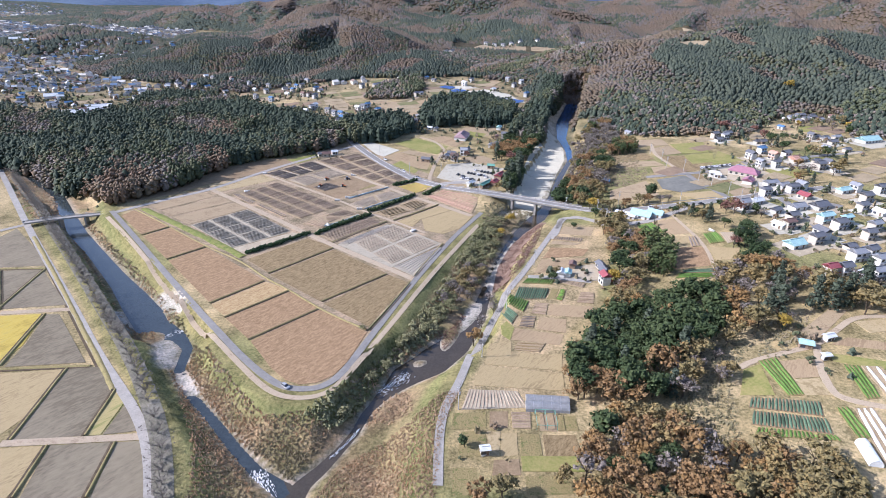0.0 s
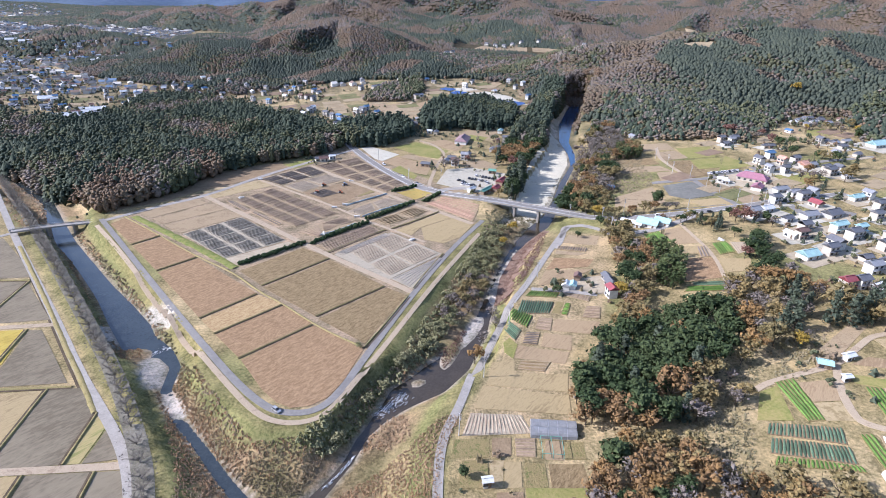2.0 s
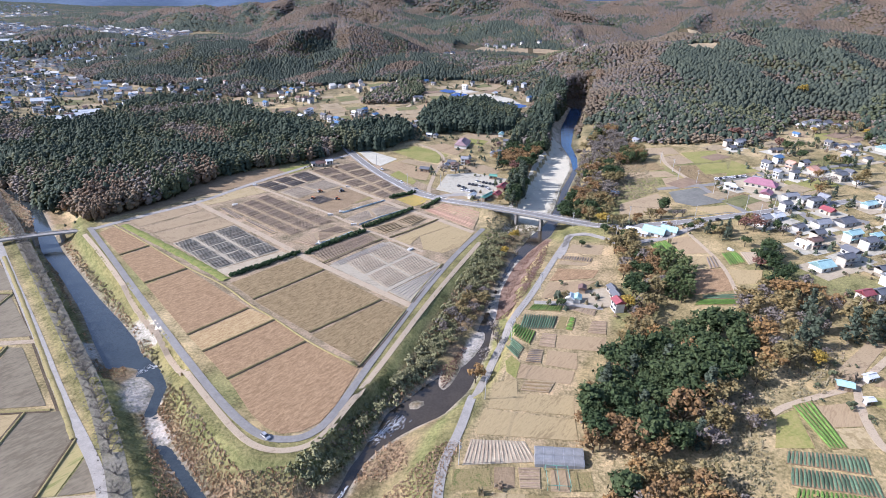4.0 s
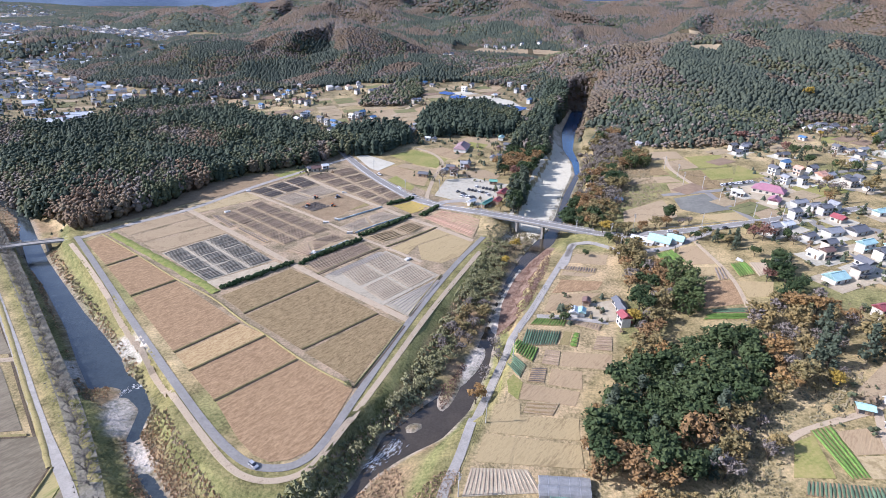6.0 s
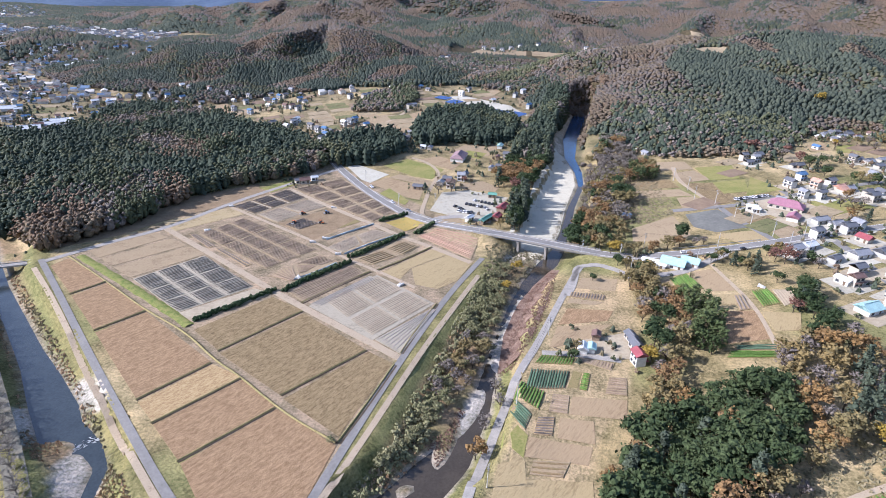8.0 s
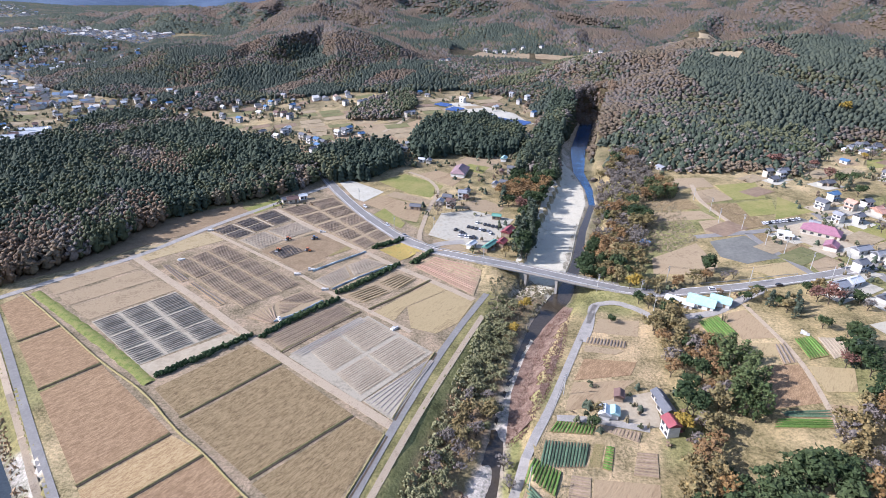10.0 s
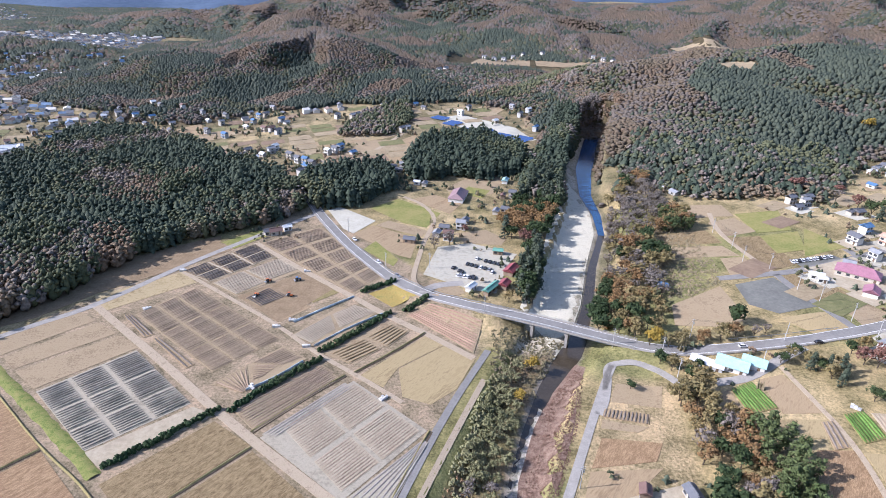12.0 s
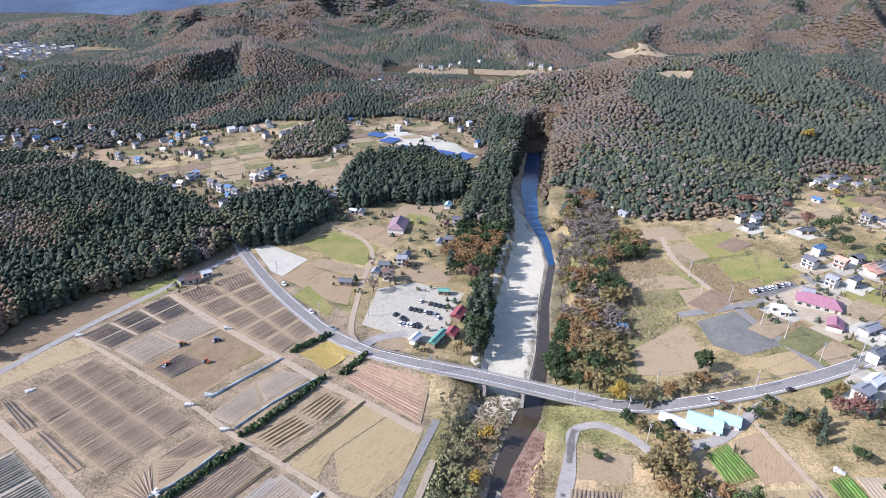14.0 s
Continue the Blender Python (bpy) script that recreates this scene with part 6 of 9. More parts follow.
def wires(points, sag=1.0, high=8.6):
    """Thin cables from pole to pole."""
    for off in (-0.7, 0.7):
        curve = bpy.data.curves.new("cable", "CURVE")
        curve.dimensions, curve.bevel_depth, curve.bevel_resolution = "3D", 0.03, 0
        for (ax, ay), (bx, by) in zip(points, points[1:]):
            s = curve.splines.new("POLY")
            s.points.add(8)
            for k in range(9):
                f = k / 8
                s.points[k].co = (ax + (bx - ax) * f + off * 0.6, ay + (by - ay) * f + off * 0.6, (top(ax, ay) * (1 - f) + top(bx, by) * f) + high - 4 * sag * f * (1 - f), 1)
        curve.materials.append(TYRE)
        tagged(new("cable", curve), "thin black overhead power cable between poles", "cable", "cables")


# farmhouse group beside the river lane
house(57.4, 253.6, 75, 'white', 'white', 5.9, 4.7, 1, 0)
house(60.6, 253.5, 75, 'teal', 'white', 5.2, 3.9, 1, 0, 'low white house with pale blue roof')
house(64.5, 262.3, 75, 'brown', 'wood', 5, 4, 1, 0, 'small brown wooden shed in the yard', 'shed')
house(78.1, 261.3, 100, 'slate', 'cream', 6.7, 4.7, 1, 0)
house(78.4, 255.2, 100, 'slate', 'cream', 7.4, 5.5, 1, 0)
house(76.3, 245.4, 100, 'red', 'white', 6.7, 5.5, 2, 0, 'two-storey white house with bright red roof')
# east village
house(155.5, 522.1, -67, 'white', 'white', 8.9, 6.2, 1, 0)
house(158.3, 508.6, -69, 'silver', 'grey', 8.9, 5.5, 1, 0)
house(165.7, 527.2, 25, 'slate', 'cream', 6.7, 4.7, 1, 0)
house(222.1, 484.2, 22, 'slate', 'cream', 7.4, 5.5, 2, 0)
house(228.4, 479.4, 22, 'silver', 'white', 6.7, 5.5, 2, 0)
house(222.6, 421.2, -70, 'slate', 'white', 8.9, 6.2, 2, 0)
house(236.5, 434.2, 24, 'blue', 'white', 7.4, 6.2, 2, 0)
house(248.0, 463.1, 23, 'slate', 'cream', 10.4, 4.7, 1, 0)
house(220.1, 401.1, -70, 'silver', 'white', 6.7, 5.5, 2, 0)
house(237.5, 418.4, -65, 'peach', 'cream', 7.4, 6.2, 2, 0)
house(229.5, 398.9, 25, 'slate', 'white', 6.7, 5.5, 2, 0)
house(247.4, 420.3, 19, 'slate', 'white', 7.4, 6.2, 2, 0)
house(248.7, 408.4, 20, 'peach', 'cream', 7.4, 6.2, 1, 0)
house(195.2, 342.6, 24, 'slate', 'white', 7.4, 6.2, 2, 0)
house(208.3, 361.8, 19, 'silver', 'grey', 11.8, 6.2, 1, 0)
house(216.3, 353.4, 25, 'silver', 'cream', 10.4, 6.2, 1, 0)
house(173.5, 322.2, 23, 'silver', 'white', 8.1, 7, 2, 0)
house(184.4, 329.6, 27, 'white', 'grey', 10.4, 6.2, 1, 0)
house(216.0, 336.5, -64, 'red', 'cream', 8.9, 7, 1, 0)
house(202.7, 319.0, 18, 'silver', 'white', 11.8, 7.8, 1, 0)
house(190.0, 300.7, 21, 'slate', 'cream', 8.1, 6.2, 2, 0)
house(188.3, 314.4, 26, 'slate', 'grey', 7.4, 5.5, 1, 0)
house(183.3, 291.3, 19, 'brown', 'cream', 7.4, 5.5, 2, 0)
house(215.7, 320.0, 24, 'slate', 'grey', 13.3, 9.4, 1, 0)
house(206.5, 298.9, 24, 'teal', 'white', 11.8, 6.2, 2, 0)
house(208.7, 289.8, 21, 'slate', 'white', 8.9, 7, 2, 0)
house(216.1, 295.8, 24, 'teal', 'white', 7.4, 4.7, 2, 0)
house(179.2, 293.0, -66, 'white', 'white', 8.9, 4.7, 1, 0)
house(187.2, 272.3, 23, 'slate', 'cream', 8.9, 6.2, 2, 0)
house(244.2, 344.8, 23, 'teal', 'white', 11.8, 6.2, 1, 0)
house(251.6, 345.9, -66, 'silver', 'white', 7.4, 6.2, 2, 0)
house(247.2, 328.7, 18, 'slate', 'cream', 8.1, 6.2, 2, 0)
house(235.5, 313.6, 21, 'slate', 'cream', 7.4, 6.2, 2, 0)
house(262.0, 384.0, 20, 'silver', 'white', 6.7, 5.5, 1, 0)
house(256.2, 397.7, 21, 'slate', 'cream', 6.7, 5.5, 2, 0)
house(293.5, 471.2, -71, 'slate', 'cream', 7.4, 5.5, 2, 0)
house(301.8, 465.6, 26, 'silver', 'cream', 7.4, 5.5, 1, 0)
house(313.2, 469.9, 18, 'silver', 'cream', 8.9, 5.5, 1, 0)
house(298.0, 431.6, 21, 'slate', 'cream', 6.7, 5.5, 1, 0)
house(330.7, 458.4, 20, 'teal', 'white', 24, 12, 1, 0)
house(174.4, 238.1, 20, 'red', 'cream', 7.4, 6.2, 2, 0)
house(181.1, 238.9, 20, 'slate', 'white', 8.1, 6.2, 2, 0)
house(194.8, 252.6, 18, 'silver', 'white', 8.9, 7, 2, 0)
house(203.5, 256.0, 25, 'slate', 'white', 8.1, 6.2, 2, 0)
house(201.9, 246.8, 22, 'silver', 'white', 8.1, 6.2, 2, 0)
house(199.1, 264.2, 17, 'slate', 'cream', 6.7, 5.5, 1, 0)
house(187.6, 235.5, 25, 'white', 'white', 8.9, 6.2, 1, 0)
house(192.4, 233.9, 18, 'silver', 'white', 7.4, 6.2, 2, 0)
house(323.4, 547.4, -64, 'slate', 'cream', 7.4, 5.5, 1, 0)
house(324.4, 536.5, 23, 'silver', 'white', 8.1, 5.5, 1, 0)
house(314.8, 543.9, 25, 'slate', 'cream', 6.7, 5.5, 1, 0)
house(335.5, 533.6, 22, 'brown', 'cream', 6.7, 5.5, 1, 0)
house(306.3, 536.0, 19, 'white', 'white', 6.7, 5.5, 1, 0)
house(288.7, 508.5, -64, 'blue', 'white', 7.4, 4.7, 1, 0)
house(334.3, 544.6, 27, 'slate', 'cream', 7.4, 5.5, 1, 0)
house(264.3, 342.6, 20, 'slate', 'white', 7.4, 6.2, 2, 0)
house(225.0, 286.6, 24, 'silver', 'cream', 8.1, 6.2, 2, 0)
house(215.3, 275.8, 16, 'slate', 'cream', 7.4, 6.2, 2, 0)
house(242.0, 307.6, -71, 'white', 'grey', 8.9, 6.2, 1, 0)
house(174.9, 268.8, 22, 'teal', 'white', 12, 9, 1, 0, 'flat turquoise sheet-roofed depot shed', 'shed')
house(201.8, 384.9, -38, 'pink', 'cream', 25, 13, 1, 4, 'broad single-storey school with magenta hip roof', 'school')
house(196.3, 366.7, 52, 'pink', 'white', 10, 8, 1, 0, 'short school wing with magenta gable roof', 'school')
house(203.8, 394.9, -38, 'silver', 'grey', 6.7, 5.5, 1, 0)
house(181.3, 383.3, -20, 'white', 'white', 8, 4, 1, 0, 'small white storage hut beside the playground', 'shed')
house(181.8, 379.2, -20, 'white', 'white', 5, 3, 1, 0, 'small white storage hut beside the playground', 'shed')
house(109.5, 383.3, -30, 'blue', 'wood', 6, 4, 1, 0, 'small hut under bright blue sheeting', 'shed')
house(221.0, 473.5, 19, 'slate', 'grey', 7.4, 6.2, 1, 0)
house(232.4, 484.3, 20, 'slate', 'cream', 8.1, 6.2, 2, 0)
house(251.0, 462.6, 21, 'slate', 'wood', 8.1, 6.2, 1, 0)
house(249.6, 413.3, 22, 'peach', 'cream', 8.1, 6.2, 1, 0)
house(254.1, 410.5, 25, 'silver', 'cream', 7.4, 6.2, 1, 0)
house(297.5, 471.5, 21, 'slate', 'grey', 8.1, 6.2, 1, 0)
house(302.1, 467.7, 20, 'slate', 'cream', 8.9, 6.2, 1, 0)
house(301.4, 455.1, 17, 'slate', 'cream', 8.1, 6.2, 1, 0)
house(287.3, 439.0, -69, 'silver', 'grey', 7.4, 5.5, 1, 0)
house(314.6, 542.2, 22, 'silver', 'cream', 8.1, 6.2, 1, 0)
house(326.7, 547.9, 18, 'slate', 'cream', 8.1, 6.2, 1, 0)
house(332.6, 540.9, 20, 'slate', 'grey', 8.9, 6.2, 1, 0)
house(334.2, 530.8, 25, 'silver', 'grey', 7.4, 5.5, 1, 0)
house(314.4, 528.0, -69, 'slate', 'cream', 7.4, 5.5, 1, 0)
house(348.7, 537.8, -66, 'brown', 'cream', 7.4, 5.5, 1, 0)
house(214.2, 347.1, 17, 'slate', 'grey', 8.9, 6.2, 2, 0)
house(222.2, 351.8, -66, 'silver', 'white', 7.4, 6.2, 2, 0)
house(213.3, 355.6, 18, 'silver', 'grey', 8.9, 7, 1, 0)
house(255.7, 391.9, 23, 'slate', 'cream', 8.9, 7, 2, 0)
house(268.5, 403.3, -68, 'slate', 'grey', 7.4, 6.2, 1, 0)
house(193.2, 278.6, -71, 'slate', 'white', 9.6, 7, 2, 0)
ribbon('road', [(214.5, 414.1), (216.3, 389.8), (218.4, 371.8), (217.4, 350.4)], 4, ASPHALT, 0.14, 'narrow asphalt village street')
ribbon('road', [(202.5, 339.8), (202.3, 323.2), (200.7, 305.6), (199.2, 288.5), (197.5, 269.2)], 4.5, ASPHALT, 0.14, 'narrow asphalt village street')
ribbon('road', [(211.7, 329.3), (218.5, 325.2), (226.3, 317.7)], 15, ASPHALT, 0.14, 'grey asphalt depot yard')
# roadside works
house(114.4, 319.5, -32, 'teal', 'white', 15, 10, 1, 0, 'white workshop with pale turquoise sheet roof', 'workshop')
house(122.4, 319.3, -32, 'teal', 'white', 11, 8, 1, 0, 'white workshop with pale turquoise sheet roof', 'workshop')
house(107.6, 320.2, -32, 'white', 'grey', 10, 6, 1, 0, 'low grey shed with whitish sheet roof', 'shed')
house(103.9, 324.0, -32, 'white', 'grey', 8, 6, 1, 0, 'low grey shed with whitish sheet roof', 'shed')
# car park buildings
house(39.3, 407.0, 62, 'red', 'wood', 12, 7, 1, 0, 'wooden lodge with faded red roof', 'lodge')
house(34.3, 391.1, 62, 'red', 'wood', 8, 6, 1, 0, 'small wooden wing with faded red roof', 'lodge')
house(27.6, 386.9, 56, 'green', 'wood', 16, 4, 1, 0, 'open market stall with green roof', 'stall')
house(17.7, 387.4, 56, 'white', 'white', 8, 4, 1, 0, 'small white ticket hut', 'hut')
house(34.3, 429.5, -10, 'green', 'wood', 7, 4, 1, 0, 'garden hut with green roof', 'hut')
house(-15.4, 442.0, -12, 'slate', 'wood', 9, 5, 1, 0, 'open barn with dark roof', 'barn')
house(-93.8, 448.3, 30, 'brown', 'cream', 8.9, 6.2, 1, 0)
house(-97.7, 447.2, 30, 'slate', 'cream', 5.9, 4.7, 1, 0)
house(-88.4, 454.5, 30, 'white', 'white', 6, 4, 1, 0, 'small white shed beside the cedars', 'shed')
# central hamlet
house(13.8, 516.0, 77, 'mauve', 'white', 26, 14, 1, 3)
house(-0.0, 452.4, 75, 'silver', 'cream', 6.7, 5.5, 1, 0)
house(6.8, 447.0, -9, 'brown', 'white', 7.4, 6.2, 2, 0)
house(4.5, 461.2, -11, 'slate', 'cream', 8.1, 5.5, 1, 0)
house(14.6, 464.0, -13, 'silver', 'white', 7.4, 6.2, 2, 0)
house(17.4, 473.2, 73, 'slate', 'cream', 6.7, 5.5, 1, 0)
house(44.1, 494.5, -15, 'slate', 'cream', 6.7, 5.5, 1, 0)
house(37.9, 490.8, 72, 'silver', 'cream', 7.4, 4.7, 1, 0)
house(49.0, 548.3, 74, 'teal', 'white', 8.9, 5.5, 1, 0)
house(51.3, 518.6, -12, 'slate', 'cream', 6.7, 5.5, 2, 0)
house(44.7, 518.0, 78, 'brown', 'wood', 5.9, 3.9, 1, 0)
house(35.2, 564.0, -14, 'slate', 'wood', 5.2, 3.9, 1, 0)
house(-9.9, 537.6, 75, 'silver', 'cream', 6.7, 4.7, 1, 0)
house(-30.3, 565.1, -13, 'slate', 'cream', 7.4, 5.5, 1, 0)
house(-27.6, 572.2, -8, 'silver', 'cream', 6.7, 5.5, 2, 0)
house(-34.8, 572.4, -14, 'slate', 'cream', 5.9, 4.7, 1, 0)
house(-15.6, 539.6, -10, 'white', 'white', 5.9, 3.9, 1, 0)
# north-west village
house(-311.7, 693.2, -43, 'slate', 'cream', 8.1, 5.5, 2, 0)
house(-335.2, 746.6, 50, 'silver', 'cream', 8.1, 5.5, 2, 0)
house(-312.0, 735.2, 45, 'blue', 'white', 6.7, 5.5, 2, 0)
house(-292.9, 715.2, -33, 'slate', 'white', 6.7, 5.5, 1, 0)
house(-294.1, 733.0, 51, 'blue', 'cream', 8.1, 5.5, 1, 0)
house(-311.8, 776.8, 46, 'white', 'cream', 6.7, 5.5, 2, 0)
house(-298.4, 764.7, -45, 'slate', 'cream', 8.1, 5.5, 2, 0)
house(-265.9, 713.9, 55, 'silver', 'cream', 7.4, 5.5, 1, 0)
house(-254.4, 683.0, -41, 'slate', 'cream', 6.7, 5.5, 2, 0)
house(-282.6, 689.1, 55, 'silver', 'cream', 6.7, 5.5, 1, 0)
house(-272.6, 759.0, -45, 'brown', 'white', 6.7, 5.5, 2, 0)
house(-245.0, 741.6, -45, 'slate', 'grey', 6.7, 5.5, 2, 0)
house(-232.6, 722.0, -43, 'white', 'grey', 6.7, 5.5, 1, 0)
house(-217.3, 714.7, 56, 'silver', 'cream', 6.7, 5.5, 2, 0)
house(-219.7, 735.4, -42, 'slate', 'cream', 8.1, 5.5, 2, 0)
house(-220.1, 683.7, -38, 'slate', 'grey', 6.7, 5.5, 2, 0)
house(-197.2, 665.4, -32, 'blue', 'grey', 7.4, 5.5, 2, 0)
house(-201.4, 757.9, 54, 'silver', 'cream', 6.7, 5.5, 1, 0)
house(-185.4, 715.6, -43, 'blue', 'cream', 6.7, 5.5, 2, 0)
house(-186.2, 738.4, -38, 'blue', 'cream', 8.1, 5.5, 2, 0)
house(-181.3, 745.0, 50, 'slate', 'cream', 8.1, 5.5, 2, 0)
house(-179.4, 766.6, -34, 'silver', 'cream', 8.1, 5.5, 2, 0)
house(-164.1, 749.1, -41, 'slate', 'cream', 7.4, 5.5, 1, 0)
house(-157.4, 714.5, 55, 'blue', 'grey', 8.1, 5.5, 2, 0)
house(-150.5, 706.6, 57, 'silver', 'white', 7.4, 5.5, 1, 0)
house(-156.9, 677.0, 51, 'brown', 'grey', 8.1, 5.5, 2, 0)
house(-164.8, 679.9, -37, 'brown', 'cream', 8.1, 5.5, 2, 0)
house(-148.2, 665.7, 55, 'slate', 'grey', 8.1, 5.5, 2, 0)
house(-188.1, 700.1, -34, 'white', 'cream', 7.4, 5.5, 1, 0)
house(-160.3, 614.1, 53, 'slate', 'cream', 8.1, 5.5, 1, 0)
house(-159.9, 600.0, 54, 'slate', 'cream', 6.7, 5.5, 1, 0)
house(-143.2, 598.1, -35, 'white', 'cream', 6.7, 5.5, 1, 0)
house(-138.5, 606.5, 46, 'silver', 'grey', 8.1, 5.5, 2, 0)
house(-137.3, 614.1, 57, 'white', 'white', 6.7, 5.5, 2, 0)
house(-119.6, 592.7, -34, 'slate', 'cream', 8.1, 5.5, 2, 0)
house(-111.3, 582.9, -38, 'slate', 'white', 6.7, 5.5, 2, 0)
house(-104.8, 580.3, -34, 'blue', 'cream', 7.4, 5.5, 2, 0)
house(-98.6, 573.4, -32, 'slate', 'cream', 6.7, 5.5, 2, 0)
house(-138.9, 570.4, -37, 'blue', 'cream', 8.1, 5.5, 1, 0)
house(-124.3, 552.7, -35, 'blue', 'cream', 6.7, 5.5, 2, 0)
house(-142.0, 562.1, -37, 'silver', 'white', 6.7, 5.5, 1, 0)
house(-100.5, 564.0, -42, 'blue', 'cream', 8.1, 5.5, 2, 0)
house(-102.6, 553.8, 55, 'slate', 'white', 6.7, 5.5, 2, 0)
house(-86.0, 608.0, -38, 'slate', 'grey', 8.1, 5.5, 2, 0)
house(-82.9, 615.1, 49, 'blue', 'grey', 6.7, 5.5, 2, 0)
house(-70.8, 604.1, 46, 'blue', 'cream', 6.7, 5.5, 1, 0)
house(-91.2, 602.3, -37, 'white', 'cream', 6.7, 5.5, 2, 0)
house(-103.4, 722.7, 51, 'slate', 'white', 7.4, 5.5, 2, 0)
house(-87.5, 719.9, 51, 'silver', 'cream', 7.4, 5.5, 2, 0)
house(-83.1, 725.1, 57, 'slate', 'white', 6.7, 5.5, 2, 0)
house(-52.5, 676.5, 45, 'silver', 'grey', 6.7, 5.5, 1, 0)
house(-44.6, 668.9, 49, 'slate', 'cream', 7.4, 5.5, 1, 0)
house(-34.9, 667.1, 47, 'slate', 'cream', 6.7, 5.5, 2, 0)
house(-30.9, 679.7, 49, 'silver', 'grey', 7.4, 5.5, 1, 0)
house(-27.5, 768.9, 47, 'blue', 'grey', 6.7, 5.5, 1, 0)
house(-18.1, 757.1, -36, 'slate', 'cream', 7.4, 5.5, 1, 0)
house(53.4, 708.7, 45, 'white', 'cream', 7.4, 5.5, 1, 0)
house(74.4, 756.0, -44, 'silver', 'grey', 6.7, 5.5, 2, 0)
house(79.6, 728.6, 52, 'slate', 'grey', 6.7, 5.5, 2, 0)
house(89.6, 741.3, 45, 'white', 'grey', 7.4, 5.5, 2, 0)
house(89.8, 686.0, 54, 'blue', 'grey', 8.1, 5.5, 2, 0)
house(28.9, 754.6, 52, 'slate', 'grey', 6.7, 5.5, 2, 0)
house(19.9, 733.2, -41, 'white', 'white', 8.1, 5.5, 2, 0)
house(-152.1, 588.4, 35, 'white', 'white', 22, 5, 1, 0, 'long white hoop-roofed shed', 'shed')
# town on the far plain
house(-464.7, 620.2, 38, 'slate', 'cream', 5.9, 5.5, 1, 0)
house(-436.5, 670.4, 40, 'blue', 'cream', 6.7, 5.5, 2, 0)
house(-459.2, 718.5, -50, 'silver', 'white', 5.9, 5.5, 1, 0)
house(-473.7, 617.4, -50, 'slate', 'cream', 6.7, 5.5, 1, 0)
house(-513.4, 698.8, 40, 'brown', 'white', 5.9, 5.5, 1, 0)
house(-394.3, 622.4, -50, 'white', 'white', 5.9, 5.5, 1, 0)
house(-451.3, 642.3, 38, 'brown', 'white', 5.9, 5.5, 2, 0)
house(-461.4, 639.3, 38, 'blue', 'cream', 9.6, 5.5, 2, 0)
house(-432.9, 655.5, 38, 'brown', 'white', 7.4, 5.5, 1, 0)
house(-498.0, 734.2, 40, 'slate', 'cream', 7.4, 5.5, 2, 0)
house(-532.9, 715.3, 38, 'slate', 'white', 5.9, 5.5, 2, 0)
house(-535.3, 695.4, 38, 'white', 'white', 5.9, 5.5, 1, 0)
house(-518.8, 713.1, 40, 'white', 'cream', 6.7, 5.5, 1, 0)
house(-524.7, 733.2, 40, 'brown', 'white', 5.9, 5.5, 2, 0)
house(-407.9, 635.1, 40, 'blue', 'cream', 9.6, 5.5, 1, 0)
house(-471.7, 651.6, 38, 'slate', 'white', 6.7, 5.5, 1, 0)
house(-457.9, 742.7, 40, 'white', 'cream', 5.9, 5.5, 1, 0)
house(-475.6, 663.3, 38, 'blue', 'white', 7.4, 5.5, 2, 0)
house(-510.1, 667.8, -50, 'white', 'white', 5.9, 5.5, 1, 0)
house(-482.8, 754.2, 40, 'slate', 'white', 7.4, 5.5, 1, 0)
house(-428.6, 655.5, 40, 'white', 'white', 9.6, 5.5, 2, 0)
house(-459.1, 695.6, -50, 'white', 'cream', 6.7, 5.5, 2, 0)
house(-440.9, 614.7, -50, 'slate', 'white', 6.7, 5.5, 2, 0)
house(-417.4, 620.1, 40, 'silver', 'white', 9.6, 5.5, 2, 0)
house(-448.3, 717.7, 38, 'blue', 'white', 7.4, 5.5, 1, 0)
house(-536.9, 701.2, -50, 'brown', 'cream', 7.4, 5.5, 1, 0)
house(-510.6, 683.3, -50, 'white', 'white', 5.9, 5.5, 1, 0)
house(-533.7, 693.9, -50, 'white', 'white', 7.4, 5.5, 2, 0)
house(-457.3, 628.6, 40, 'silver', 'white', 6.7, 5.5, 1, 0)
house(-461.8, 743.7, 40, 'brown', 'cream', 7.4, 5.5, 2, 0)
house(-544.6, 703.4, 38, 'white', 'white', 7.4, 5.5, 2, 0)
house(-537.9, 730.9, -50, 'white', 'white', 9.6, 5.5, 2, 0)
house(-467.8, 735.6, -50, 'white', 'white', 6.7, 5.5, 2, 0)
house(-496.7, 715.4, 40, 'blue', 'white', 6.7, 5.5, 1, 0)
house(-359.2, 595.3, 38, 'brown', 'cream', 9.6, 5.5, 1, 0)
house(-380.7, 641.6, 38, 'brown', 'white', 5.9, 5.5, 1, 0)
house(-411.8, 617.6, 40, 'silver', 'white', 5.9, 5.5, 1, 0)
house(-370.3, 596.7, 38, 'brown', 'cream', 9.6, 5.5, 2, 0)
house(-380.5, 621.0, 40, 'white', 'cream', 6.7, 5.5, 1, 0)
house(-375.3, 608.1, 40, 'slate', 'white', 7.4, 5.5, 1, 0)
house(-420.3, 634.9, -50, 'slate', 'white', 7.4, 5.5, 1, 0)
house(-360.1, 605.9, 40, 'slate', 'white', 5.9, 5.5, 1, 0)
house(-357.5, 607.0, 38, 'silver', 'cream', 9.6, 5.5, 1, 0)
house(-353.1, 577.3, 40, 'white', 'white', 5.9, 5.5, 2, 0)
house(-362.0, 619.3, 38, 'silver', 'white', 9.6, 5.5, 1, 0)
house(-342.7, 600.2, 40, 'slate', 'cream', 5.9, 5.5, 2, 0)
house(-394.3, 591.7, 40, 'silver', 'cream', 6.7, 5.5, 1, 0)
